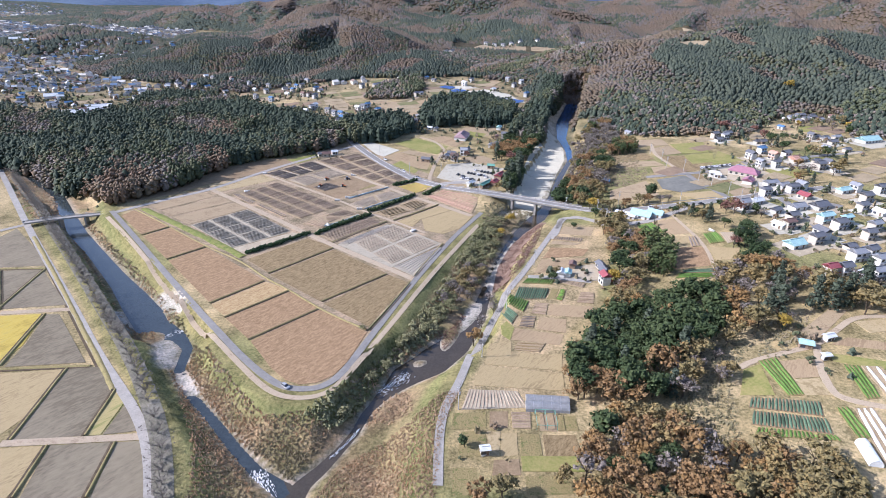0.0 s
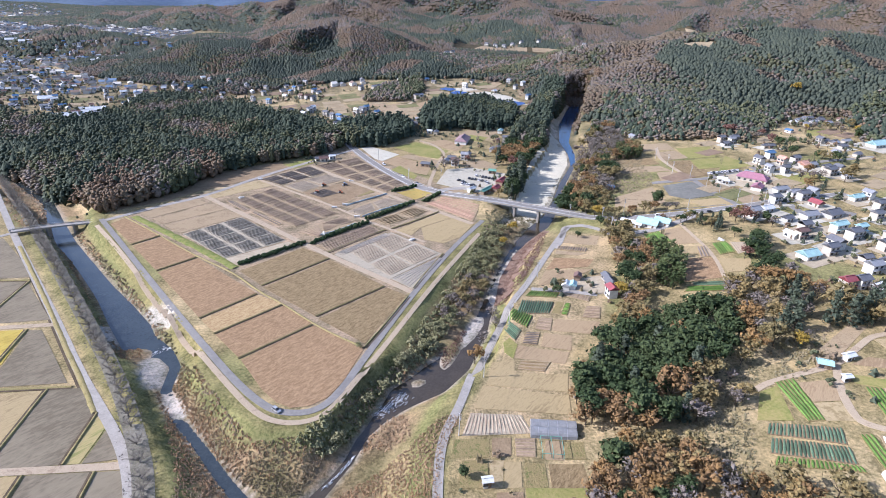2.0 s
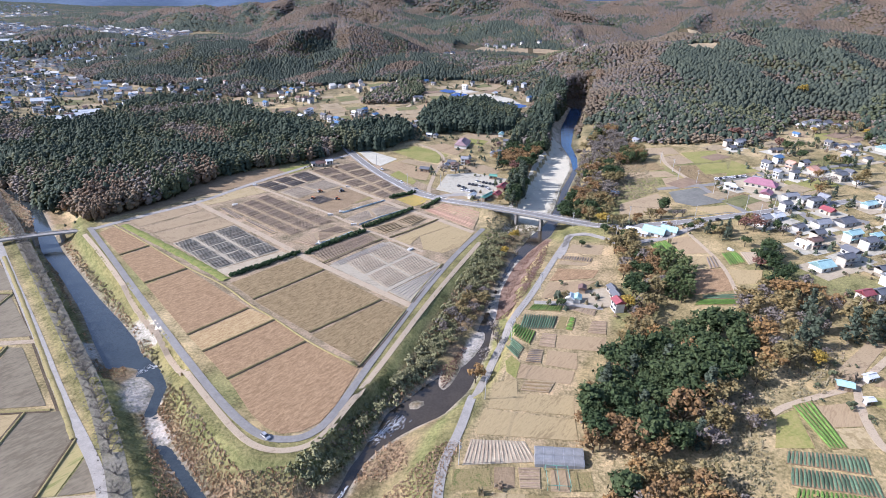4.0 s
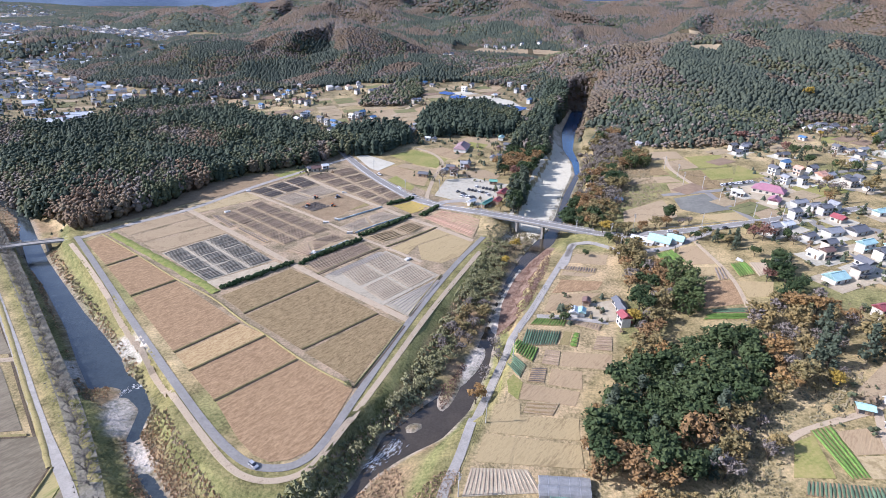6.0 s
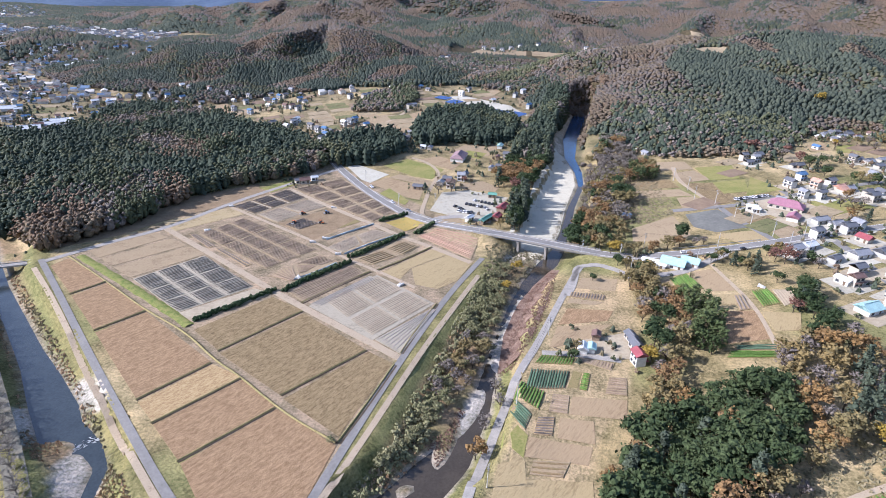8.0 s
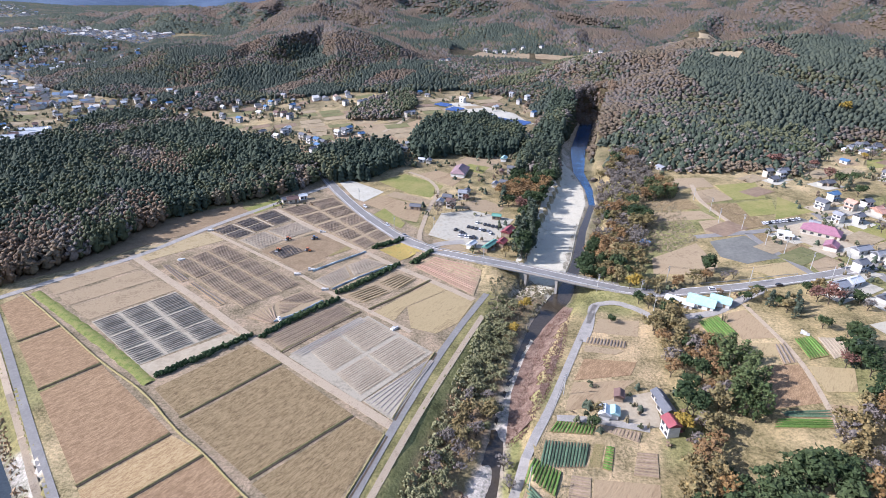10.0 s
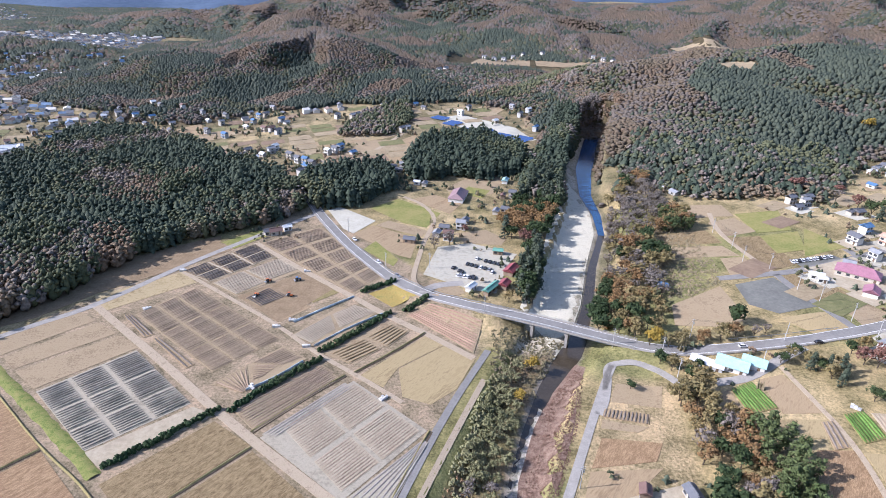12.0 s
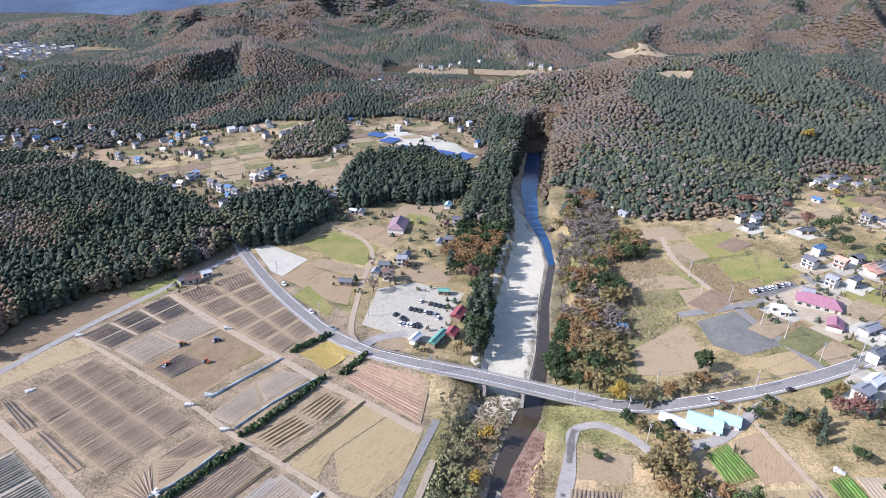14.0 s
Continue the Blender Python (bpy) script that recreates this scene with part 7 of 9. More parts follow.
house(-353.3, 618.2, -50, 'white', 'white', 7.4, 5.5, 2, 0)
house(-462.8, 776.8, 38, 'brown', 'white', 6.7, 5.5, 2, 0)
house(-618.7, 934.8, -50, 'brown', 'white', 9.6, 5.5, 1, 0)
house(-582.5, 966.7, -50, 'slate', 'white', 9.6, 5.5, 2, 0)
house(-560.6, 952.8, 40, 'blue', 'cream', 7.4, 5.5, 2, 0)
house(-652.4, 906.9, -50, 'silver', 'white', 5.9, 5.5, 1, 0)
house(-554.0, 829.3, -50, 'brown', 'cream', 5.9, 5.5, 2, 0)
house(-479.7, 763.1, 38, 'brown', 'white', 9.6, 5.5, 2, 0)
house(-638.1, 916.6, 40, 'white', 'cream', 6.7, 5.5, 2, 0)
house(-613.0, 882.7, 38, 'brown', 'white', 5.9, 5.5, 1, 0)
house(-568.4, 855.9, 40, 'brown', 'cream', 6.7, 5.5, 2, 0)
house(-551.7, 764.9, -50, 'silver', 'white', 5.9, 5.5, 2, 0)
house(-582.6, 807.5, 38, 'silver', 'white', 9.6, 5.5, 1, 0)
house(-575.2, 971.3, -50, 'blue', 'cream', 5.9, 5.5, 2, 0)
house(-645.9, 933.7, -50, 'silver', 'white', 7.4, 5.5, 1, 0)
house(-482.1, 763.1, 38, 'white', 'cream', 7.4, 5.5, 1, 0)
house(-588.8, 840.2, -50, 'brown', 'white', 6.7, 5.5, 1, 0)
house(-611.9, 886.5, -50, 'slate', 'white', 9.6, 5.5, 2, 0)
house(-588.2, 940.9, 40, 'brown', 'cream', 6.7, 5.5, 1, 0)
house(-516.5, 820.1, -50, 'blue', 'white', 9.6, 5.5, 2, 0)
house(-538.1, 751.7, 38, 'blue', 'cream', 6.7, 5.5, 2, 0)
house(-555.5, 796.8, 38, 'slate', 'white', 6.7, 5.5, 1, 0)
house(-506.0, 769.9, 40, 'slate', 'white', 6.7, 5.5, 2, 0)
house(-498.8, 786.4, 40, 'brown', 'white', 5.9, 5.5, 1, 0)
house(-546.9, 795.7, -50, 'slate', 'white', 6.7, 5.5, 1, 0)
house(-541.8, 820.0, 38, 'slate', 'cream', 7.4, 5.5, 2, 0)
house(-566.3, 865.4, 40, 'white', 'white', 7.4, 5.5, 1, 0)
house(-540.1, 771.2, 40, 'white', 'white', 7.4, 5.5, 2, 0)
house(-520.1, 774.0, 40, 'silver', 'cream', 7.4, 5.5, 1, 0)
house(-551.0, 853.0, -50, 'silver', 'white', 9.6, 5.5, 1, 0)
house(-647.1, 899.9, 38, 'white', 'cream', 9.6, 5.5, 2, 0)
house(-543.9, 816.2, 38, 'blue', 'white', 6.7, 5.5, 2, 0)
house(-530.5, 756.6, -50, 'blue', 'cream', 6.7, 5.5, 1, 0)
house(-531.6, 758.7, 38, 'brown', 'cream', 7.4, 5.5, 1, 0)
house(-537.6, 769.9, 38, 'silver', 'white', 9.6, 5.5, 2, 0)
house(-555.5, 1003.9, -50, 'brown', 'white', 6.7, 5.5, 1, 0)
house(-586.2, 980.2, 40, 'silver', 'white', 7.4, 5.5, 1, 0)
house(-518.7, 912.0, -50, 'white', 'white', 5.9, 5.5, 2, 0)
house(-592.7, 970.2, 38, 'blue', 'white', 6.7, 5.5, 1, 0)
house(-529.7, 1054.0, 38, 'blue', 'cream', 9.6, 5.5, 2, 0)
house(-543.5, 989.9, -50, 'slate', 'white', 7.4, 5.5, 1, 0)
house(-534.0, 1010.9, 38, 'brown', 'white', 7.4, 5.5, 2, 0)
house(-611.1, 1053.2, 38, 'slate', 'white', 6.7, 5.5, 1, 0)
house(-507.5, 932.1, 38, 'slate', 'white', 9.6, 5.5, 1, 0)
house(-599.3, 970.3, 40, 'slate', 'white', 9.6, 5.5, 2, 0)
house(-617.5, 1036.3, 40, 'silver', 'white', 5.9, 5.5, 2, 0)
house(-599.5, 979.3, -50, 'brown', 'white', 5.9, 5.5, 2, 0)
house(-608.1, 1056.4, -50, 'blue', 'white', 6.7, 5.5, 1, 0)
house(-496.1, 923.8, -50, 'white', 'white', 5.9, 5.5, 1, 0)
house(-617.2, 992.5, -50, 'blue', 'white', 6.7, 5.5, 1, 0)
house(-483.7, 924.7, 40, 'slate', 'cream', 9.6, 5.5, 1, 0)
house(-565.5, 930.3, -50, 'brown', 'white', 7.4, 5.5, 1, 0)
house(-521.8, 934.0, 40, 'white', 'white', 6.7, 5.5, 1, 0)
house(-574.6, 1037.8, -50, 'slate', 'white', 7.4, 5.5, 2, 0)
house(-565.9, 1059.9, 38, 'slate', 'white', 5.9, 5.5, 2, 0)
house(-523.0, 904.9, 40, 'white', 'white', 6.7, 5.5, 2, 0)
house(-500.8, 971.1, -50, 'slate', 'white', 7.4, 5.5, 2, 0)
house(-589.9, 989.8, 40, 'brown', 'white', 7.4, 5.5, 1, 0)
house(-577.4, 1002.7, 40, 'blue', 'white', 5.9, 5.5, 2, 0)
house(-545.1, 1043.8, 38, 'brown', 'cream', 6.7, 5.5, 1, 0)
house(-542.0, 952.6, 38, 'slate', 'white', 9.6, 5.5, 2, 0)
house(-448.8, 901.0, 40, 'slate', 'white', 7.4, 5.5, 1, 0)
house(-519.6, 964.2, 40, 'slate', 'cream', 6.7, 5.5, 2, 0)
house(-468.9, 938.5, 40, 'slate', 'cream', 7.4, 5.5, 1, 0)
house(-591.8, 1032.9, 40, 'brown', 'cream', 9.6, 5.5, 2, 0)
house(-607.9, 1003.3, -50, 'brown', 'white', 9.6, 5.5, 2, 0)
house(-608.6, 994.3, -50, 'blue', 'cream', 9.6, 5.5, 2, 0)
house(-426.3, 958.8, -50, 'brown', 'white', 7.4, 5.5, 1, 0)
house(-415.6, 927.3, 40, 'blue', 'cream', 5.9, 5.5, 2, 0)
house(-423.6, 940.4, 40, 'blue', 'cream', 5.9, 5.5, 2, 0)
house(-584.4, 1234.8, 40, 'white', 'white', 7.4, 5.5, 1, 0)
house(-602.7, 1245.0, 38, 'brown', 'cream', 6.7, 5.5, 2, 0)
house(-555.1, 1205.0, 38, 'slate', 'white', 6.7, 5.5, 1, 0)
house(-528.5, 1080.8, 40, 'slate', 'white', 5.9, 5.5, 1, 0)
house(-428.2, 957.5, -50, 'blue', 'white', 9.6, 5.5, 2, 0)
house(-454.0, 959.0, 38, 'silver', 'white', 7.4, 5.5, 2, 0)
house(-569.5, 1114.9, -50, 'blue', 'white', 6.7, 5.5, 2, 0)
house(-444.8, 945.8, -50, 'slate', 'cream', 6.7, 5.5, 1, 0)
house(-542.7, 1110.4, 38, 'silver', 'white', 9.6, 5.5, 1, 0)
house(-592.5, 1168.6, 38, 'white', 'white', 9.6, 5.5, 1, 0)
house(-594.4, 1154.4, 38, 'slate', 'white', 5.9, 5.5, 2, 0)
house(-630.0, 1245.3, 40, 'slate', 'cream', 5.9, 5.5, 2, 0)
house(-548.2, 1094.5, 38, 'slate', 'cream', 6.7, 5.5, 1, 0)
house(-590.2, 1179.9, 40, 'blue', 'cream', 6.7, 5.5, 1, 0)
house(-573.2, 1223.7, -50, 'slate', 'white', 5.9, 5.5, 2, 0)
house(-558.9, 1133.5, -50, 'brown', 'white', 6.7, 5.5, 1, 0)
house(-522.8, 1068.7, 38, 'blue', 'white', 9.6, 5.5, 2, 0)
house(-585.7, 1132.1, 38, 'slate', 'white', 6.7, 5.5, 1, 0)
house(-522.6, 1072.6, 40, 'blue', 'cream', 5.9, 5.5, 1, 0)
house(-439.2, 945.7, 38, 'brown', 'white', 7.4, 5.5, 1, 0)
house(-582.5, 1235.0, 38, 'slate', 'white', 5.9, 5.5, 2, 0)
house(-433.4, 960.7, 38, 'slate', 'white', 5.9, 5.5, 2, 0)
house(-535.5, 1077.3, 40, 'brown', 'white', 9.6, 5.5, 1, 0)
house(-701.7, 982.3, -50, 'slate', 'white', 9.6, 5.5, 1, 0)
house(-628.5, 858.9, -50, 'slate', 'cream', 5.9, 5.5, 2, 0)
house(-632.8, 894.1, 38, 'blue', 'cream', 9.6, 5.5, 1, 0)
house(-642.2, 892.9, 40, 'slate', 'cream', 5.9, 5.5, 2, 0)
house(-714.3, 1011.3, -50, 'slate', 'white', 6.7, 5.5, 2, 0)
house(-725.2, 1062.8, -50, 'silver', 'white', 7.4, 5.5, 2, 0)
house(-690.8, 1001.5, -50, 'silver', 'white', 5.9, 5.5, 1, 0)
house(-734.0, 1041.6, -50, 'slate', 'cream', 7.4, 5.5, 1, 0)
house(-647.9, 935.9, -50, 'slate', 'white', 5.9, 5.5, 1, 0)
house(-622.5, 861.7, 38, 'silver', 'cream', 6.7, 5.5, 2, 0)
house(-724.4, 1063.4, 40, 'silver', 'white', 7.4, 5.5, 1, 0)
house(-650.0, 935.3, 40, 'slate', 'cream', 5.9, 5.5, 1, 0)
house(-682.7, 946.7, 40, 'blue', 'white', 7.4, 5.5, 2, 0)
house(-734.9, 1033.2, -50, 'slate', 'cream', 6.7, 5.5, 2, 0)
house(-695.3, 966.3, 38, 'blue', 'white', 5.9, 5.5, 2, 0)
house(-715.5, 1023.6, 38, 'blue', 'white', 7.4, 5.5, 1, 0)
house(-651.4, 915.6, -50, 'brown', 'white', 6.7, 5.5, 1, 0)
house(-655.1, 936.5, -50, 'slate', 'white', 6.7, 5.5, 2, 0)
house(-765.6, 1075.4, -50, 'silver', 'white', 9.6, 5.5, 1, 0)
house(-633.2, 872.7, 40, 'silver', 'white', 5.9, 5.5, 2, 0)
house(-386.8, 683.6, -50, 'slate', 'cream', 9.6, 5.5, 2, 0)
house(-330.2, 683.1, 38, 'brown', 'cream', 5.9, 5.5, 1, 0)
house(-338.4, 678.0, 38, 'slate', 'cream', 6.7, 5.5, 2, 0)
house(-383.1, 723.4, -50, 'brown', 'cream', 6.7, 5.5, 2, 0)
house(-379.5, 707.7, 38, 'white', 'cream', 9.6, 5.5, 2, 0)
house(-337.2, 671.3, 40, 'slate', 'white', 5.9, 5.5, 1, 0)
house(-347.0, 668.5, 38, 'slate', 'cream', 5.9, 5.5, 2, 0)
house(-407.9, 721.5, 40, 'slate', 'white', 6.7, 5.5, 2, 0)
house(-361.7, 726.7, 40, 'brown', 'cream', 6.7, 5.5, 1, 0)
house(-357.6, 697.8, 40, 'silver', 'white', 9.6, 5.5, 2, 0)
house(-338.5, 701.0, 38, 'brown', 'white', 5.9, 5.5, 2, 0)
house(-374.9, 670.6, 40, 'silver', 'white', 6.7, 5.5, 2, 0)
house(-351.2, 667.5, 40, 'slate', 'white', 7.4, 5.5, 2, 0)
house(-353.4, 658.3, 40, 'blue', 'white', 7.4, 5.5, 1, 0)
house(-353.2, 752.4, 38, 'silver', 'white', 7.4, 5.5, 1, 0)
house(-344.4, 762.5, 38, 'slate', 'white', 7.4, 5.5, 1, 0)
house(-350.3, 750.1, 38, 'silver', 'cream', 5.9, 5.5, 2, 0)
house(-313.0, 739.5, 40, 'slate', 'cream', 7.4, 5.5, 2, 0)
house(-327.9, 763.9, 40, 'silver', 'cream', 9.6, 5.5, 1, 0)
house(-345.9, 737.8, 38, 'white', 'cream', 6.7, 5.5, 2, 0)
house(-347.4, 773.1, -50, 'slate', 'white', 6.7, 5.5, 1, 0)
house(-329.9, 766.8, 40, 'silver', 'white', 6.7, 5.5, 1, 0)
house(-621.2, 1054.9, 40, 'silver', 'white', 9.6, 5.5, 1, 0)
house(-604.3, 1046.2, 38, 'brown', 'white', 7.4, 5.5, 2, 0)
house(-606.8, 1057.5, 38, 'slate', 'white', 7.4, 5.5, 1, 0)
house(-644.2, 1018.2, -50, 'brown', 'white', 7.4, 5.5, 2, 0)
house(-606.1, 1024.6, -50, 'slate', 'white', 6.7, 5.5, 1, 0)
house(-608.2, 1018.9, 38, 'slate', 'white', 9.6, 5.5, 1, 0)
house(-703.6, 1024.8, -50, 'slate', 'cream', 6.7, 5.5, 1, 0)
house(-647.8, 1043.8, 40, 'blue', 'cream', 5.9, 5.5, 1, 0)
house(-680.8, 989.9, 40, 'blue', 'cream', 5.9, 5.5, 1, 0)
house(-663.4, 1000.3, 38, 'slate', 'white', 6.7, 5.5, 2, 0)
house(-569.5, 980.3, -50, 'silver', 'cream', 5.9, 5.5, 1, 0)
house(-681.9, 1011.1, 40, 'silver', 'white', 9.6, 5.5, 2, 0)
house(-661.6, 971.0, -50, 'brown', 'white', 6.7, 5.5, 2, 0)
house(-650.0, 984.5, -50, 'brown', 'cream', 9.6, 5.5, 2, 0)
house(-623.3, 1032.3, 38, 'slate', 'white', 5.9, 5.5, 2, 0)
house(-565.7, 993.6, -50, 'silver', 'white', 9.6, 5.5, 1, 0)
house(-633.4, 1026.4, -50, 'blue', 'white', 7.4, 5.5, 2, 0)
house(-565.4, 996.7, 40, 'white', 'cream', 7.4, 5.5, 1, 0)
house(-638.9, 995.8, 40, 'brown', 'white', 6.7, 5.5, 1, 0)
house(-639.0, 1007.8, -50, 'white', 'white', 9.6, 5.5, 1, 0)
house(-604.4, 1001.2, 40, 'slate', 'white', 6.7, 5.5, 2, 0)
house(-591.8, 1045.9, -50, 'silver', 'cream', 6.7, 5.5, 2, 0)
house(-618.2, 955.8, 40, 'blue', 'cream', 6.7, 5.5, 2, 0)
house(-613.6, 1026.5, 38, 'white', 'white', 5.9, 5.5, 1, 0)
house(-732.0, 1126.7, 38, 'slate', 'white', 7.4, 5.5, 1, 0)
house(-805.3, 1122.2, 40, 'silver', 'white', 6.7, 5.5, 1, 0)
house(-957.5, 1332.2, -50, 'white', 'white', 6.7, 5.5, 2, 0)
house(-804.0, 1131.8, 38, 'silver', 'white', 9.6, 5.5, 1, 0)
house(-807.7, 1129.4, 38, 'blue', 'white', 7.4, 5.5, 1, 0)
house(-766.6, 1108.3, 40, 'blue', 'white', 5.9, 5.5, 1, 0)
house(-738.4, 1128.1, 38, 'slate', 'white', 9.6, 5.5, 1, 0)
house(-808.2, 1128.8, 38, 'brown', 'cream', 7.4, 5.5, 1, 0)
house(-806.4, 1126.7, 38, 'slate', 'white', 9.6, 5.5, 1, 0)
house(-739.9, 1129.9, -50, 'white', 'white', 5.9, 5.5, 2, 0)
house(-375.3, 589.1, 30, 'white', 'white', 26, 12, 1, 0, 'long white industrial hall on the plain', 'hall')
house(-366.9, 604.6, 30, 'white', 'white', 26, 12, 1, 0, 'long white industrial hall on the plain', 'hall')
house(-750.6, 1066.7, 30, 'white', 'white', 26, 12, 1, 0, 'long white industrial hall on the plain', 'hall')
house(-711.5, 1043.8, 30, 'white', 'white', 26, 12, 1, 0, 'long white industrial hall on the plain', 'hall')
house(-443.6, 668.2, 30, 'white', 'white', 26, 12, 1, 0, 'long white industrial hall on the plain', 'hall')
house(-363.5, 619.9, 30, 'white', 'white', 26, 12, 1, 0, 'long white industrial hall on the plain', 'hall')
house(62.2, 1047.8, -44, 'slate', 'white', 8.9, 6.2, 2, 0)
house(75.8, 1036.4, -32, 'slate', 'white', 8.9, 6.2, 2, 0)
house(90.9, 1047.3, -39, 'slate', 'white', 8.9, 6.2, 2, 0)
house(106.3, 1059.0, -38, 'slate', 'white', 8.9, 6.2, 2, 0)
house(122.4, 1074.3, 53, 'slate', 'white', 8.9, 6.2, 2, 0)
house(153.9, 1089.0, 47, 'slate', 'white', 8.9, 6.2, 2, 0)
house(229.5, 1070.2, -34, 'slate', 'white', 8.9, 6.2, 2, 0)
house(241.2, 1057.1, -41, 'slate', 'white', 8.9, 6.2, 2, 0)
house(253.8, 1049.6, 47, 'slate', 'white', 8.9, 6.2, 2, 0)
house(264.4, 1034.4, 56, 'slate', 'white', 8.9, 6.2, 2, 0)
house(4.3, 925.8, 51, 'slate', 'white', 8.9, 6.2, 2, 0)
house(-4.1, 907.7, 46, 'slate', 'white', 8.9, 6.2, 2, 0)
# greenhouses, solar rows, cars, poles
greenhouse(37.1, 160.4, 88, 4.4, 14.5, 2.2, 'low hoop greenhouse with dusty grey film')
greenhouse(36.6, 157.1, 88, 4.4, 14.5, 2.2, 'low hoop greenhouse with dusty grey film')
greenhouse(125.0, 131.0, -10, 3.8, 9.5, 2.1, 'hoop greenhouse with white film')
house(135.4, 184.6, -20, 'teal', 'wood', 6, 4, 1, 0, 'small farm shed with turquoise roof', 'shed')
house(145.6, 187.9, 20, 'white', 'white', 5, 3, 1, 0, 'small white farm shed by the track', 'shed')
house(14.5, 135.3, 10, 'white', 'white', 3.2, 2.4, 1, 0, 'tiny white garden shed', 'shed')
house(138.2, 176.5, 10, 'white', 'grey', 3, 2.4, 1, 0, 'tiny whitish tool shed', 'shed')
house(-205.3, 337.4, 20, 'white', 'wood', 5, 3, 1, 0, 'small pale shed by the dyke', 'shed')
solar_array(-0.1, 719.0, -35, 3, 16)
solar_array(23.2, 675.0, -35, 4, 14)
solar_array(40.6, 675.2, -35, 4, 14)
solar_array(56.5, 658.6, -35, 4, 16)
solar_array(74.0, 652.0, -35, 4, 14)
solar_array(12.0, 700.0, -35, 4, 14)
car(-53.0, 163.9, -38, 'silver')
car(9.5, 410.2, 60, 'black')
car(12.6, 407.0, 60, 'black')
car(17.0, 415.1, 70, 'black')
car(19.3, 414.0, 70, 'black')
car(21.5, 412.8, 70, 'black')
car(23.8, 411.6, 70, 'white')
car(26.1, 410.5, 70, 'black')
car(28.3, 409.3, 70, 'silver')
car(26.9, 419.6, 70, 'black')
car(29.2, 418.4, 70, 'black')
car(31.5, 417.2, 70, 'black')
car(33.8, 416.0, 70, 'black')
car(11.7, 402.1, 70, 'white')
car(13.3, 401.5, 70, 'silver')
car(14.9, 400.9, 70, 'white')
car(16.5, 400.4, 70, 'white')
car(18.0, 399.8, 70, 'black')
car(19.6, 399.2, 70, 'black')
car(22.3, 422.0, 70, 'white')
car(13.6, 405.4, 70, 'black')
car(29.4, 406.2, 70, 'white')
car(19.2, 400.7, 70, 'black')
car(179.3, 400.4, 75, 'white')
car(181.2, 400.8, 75, 'white')
car(183.1, 401.3, 75, 'black')
car(185.1, 401.7, 75, 'white')
car(187.0, 402.1, 75, 'silver')
car(189.0, 402.6, 75, 'white')
car(191.0, 403.0, 75, 'white')
car(193.0, 403.4, 75, 'white')
car(194.9, 403.9, 75, 'black')
car(196.9, 404.3, 75, 'white')
car(198.9, 404.8, 75, 'silver')
car(200.9, 405.2, 75, 'white')
car(-47.1, 442.6, -58, 'white', 0.3)
car(-30.4, 414.2, -55, 'white', 0.3)
car(-19.2, 398.6, -45, 'silver', 0.3)
car(123.9, 331.2, 2, 'white', 0.3)
car(152.8, 330.3, 5, 'black', 0.3)
car(-238.9, 308.6, 50, 'silver', 0.3)
utility_pole(16.0, 185.4, turn=60)
utility_pole(6.7, 155.2, turn=-40)
utility_pole(93.3, 316.7, turn=-40)
utility_pole(73.9, 337.4, turn=-40)
utility_pole(91.0, 329.0, turn=-40)
utility_pole(124.8, 318.0, turn=60)
utility_pole(155.7, 403.3, turn=20)
utility_pole(157.9, 420.4, turn=-40)
utility_pole(164.3, 393.5, turn=-40)
utility_pole(170.8, 361.8, turn=20)
utility_pole(174.6, 345.3, turn=20)
utility_pole(166.7, 372.5, turn=-40)
utility_pole(141.1, 333.7, turn=60)
utility_pole(106.8, 341.2, turn=20)
utility_pole(156.2, 441.3, turn=60)
utility_pole(-3.3, 409.9, turn=20)
utility_pole(22.2, 359.1, turn=60)
utility_pole(175.5, 331.0, turn=60)
utility_pole(189.5, 343.3, turn=20)
utility_pole(182.5, 325.8, turn=20)
utility_pole(28.4, 222.3, turn=60)
utility_pole(45.9, 265.1, turn=20)
utility_pole(-52.3, 453.7, turn=60)
utility_pole(-26.0, 408.5, turn=-40)
tractor(-68.1, 392.1, 30, 'blue')
tractor(-83.7, 375.3, 60, 'orange')
tractor(-68.3, 376.4, -20, 'orange')
tractor(-82.0, 389.8, 40, 'orange')
crate_stack(-67.7, 349.5, 10, 'pale crates stacked at a field corner')
crate_stack(-51.7, 335.3, 10, 'pale crates stacked at a field corner')
crate_stack(-66.0, 308.3, -40, 'pale crates stacked at a field corner')
crate_stack(-62.0, 354.9, 10, 'blue-white sacks and crates beside the lane')
crate_stack(-128.5, 361.6, 50, 'white sacks on tilled soil')
crate_stack(-65.5, 401.6, 10, 'pale crates beside the gravel lane')
crate_stack(-127.7, 398.9, 10, 'white crates at the lane corner')
crate_stack(-16.9, 304.2, 50, 'pale crates beside the path')
crate_stack(143.7, 292.5, -40, 'heap of pale stones and crates')
net_frame(35.1, 150.2, -2, 6.5, 7.5)
guard_rail([(101.0, 332.6), (111.1, 331.6), (132.7, 332.2), (155.4, 334.0), (168.2, 336.4)], 4.2)
guard_rail([(-46.0, 430.8), (-26.8, 403.6), (-15.7, 390.2), (-3.1, 378.3), (13.1, 367.9), (25.3, 362.1)], -3.2)
guard_rail([(120.6, 333.7), (140.1, 333.9), (165.9, 336.4)], -3.2)
wires([(93.3, 316.7), (91.0, 329.0), (106.8, 341.2), (141.1, 333.7), (174.6, 345.3)])
wires([(174.6, 345.3), (170.8, 361.8), (166.7, 372.5), (164.3, 393.5), (155.7, 403.3), (157.9, 420.4), (156.2, 441.3)])
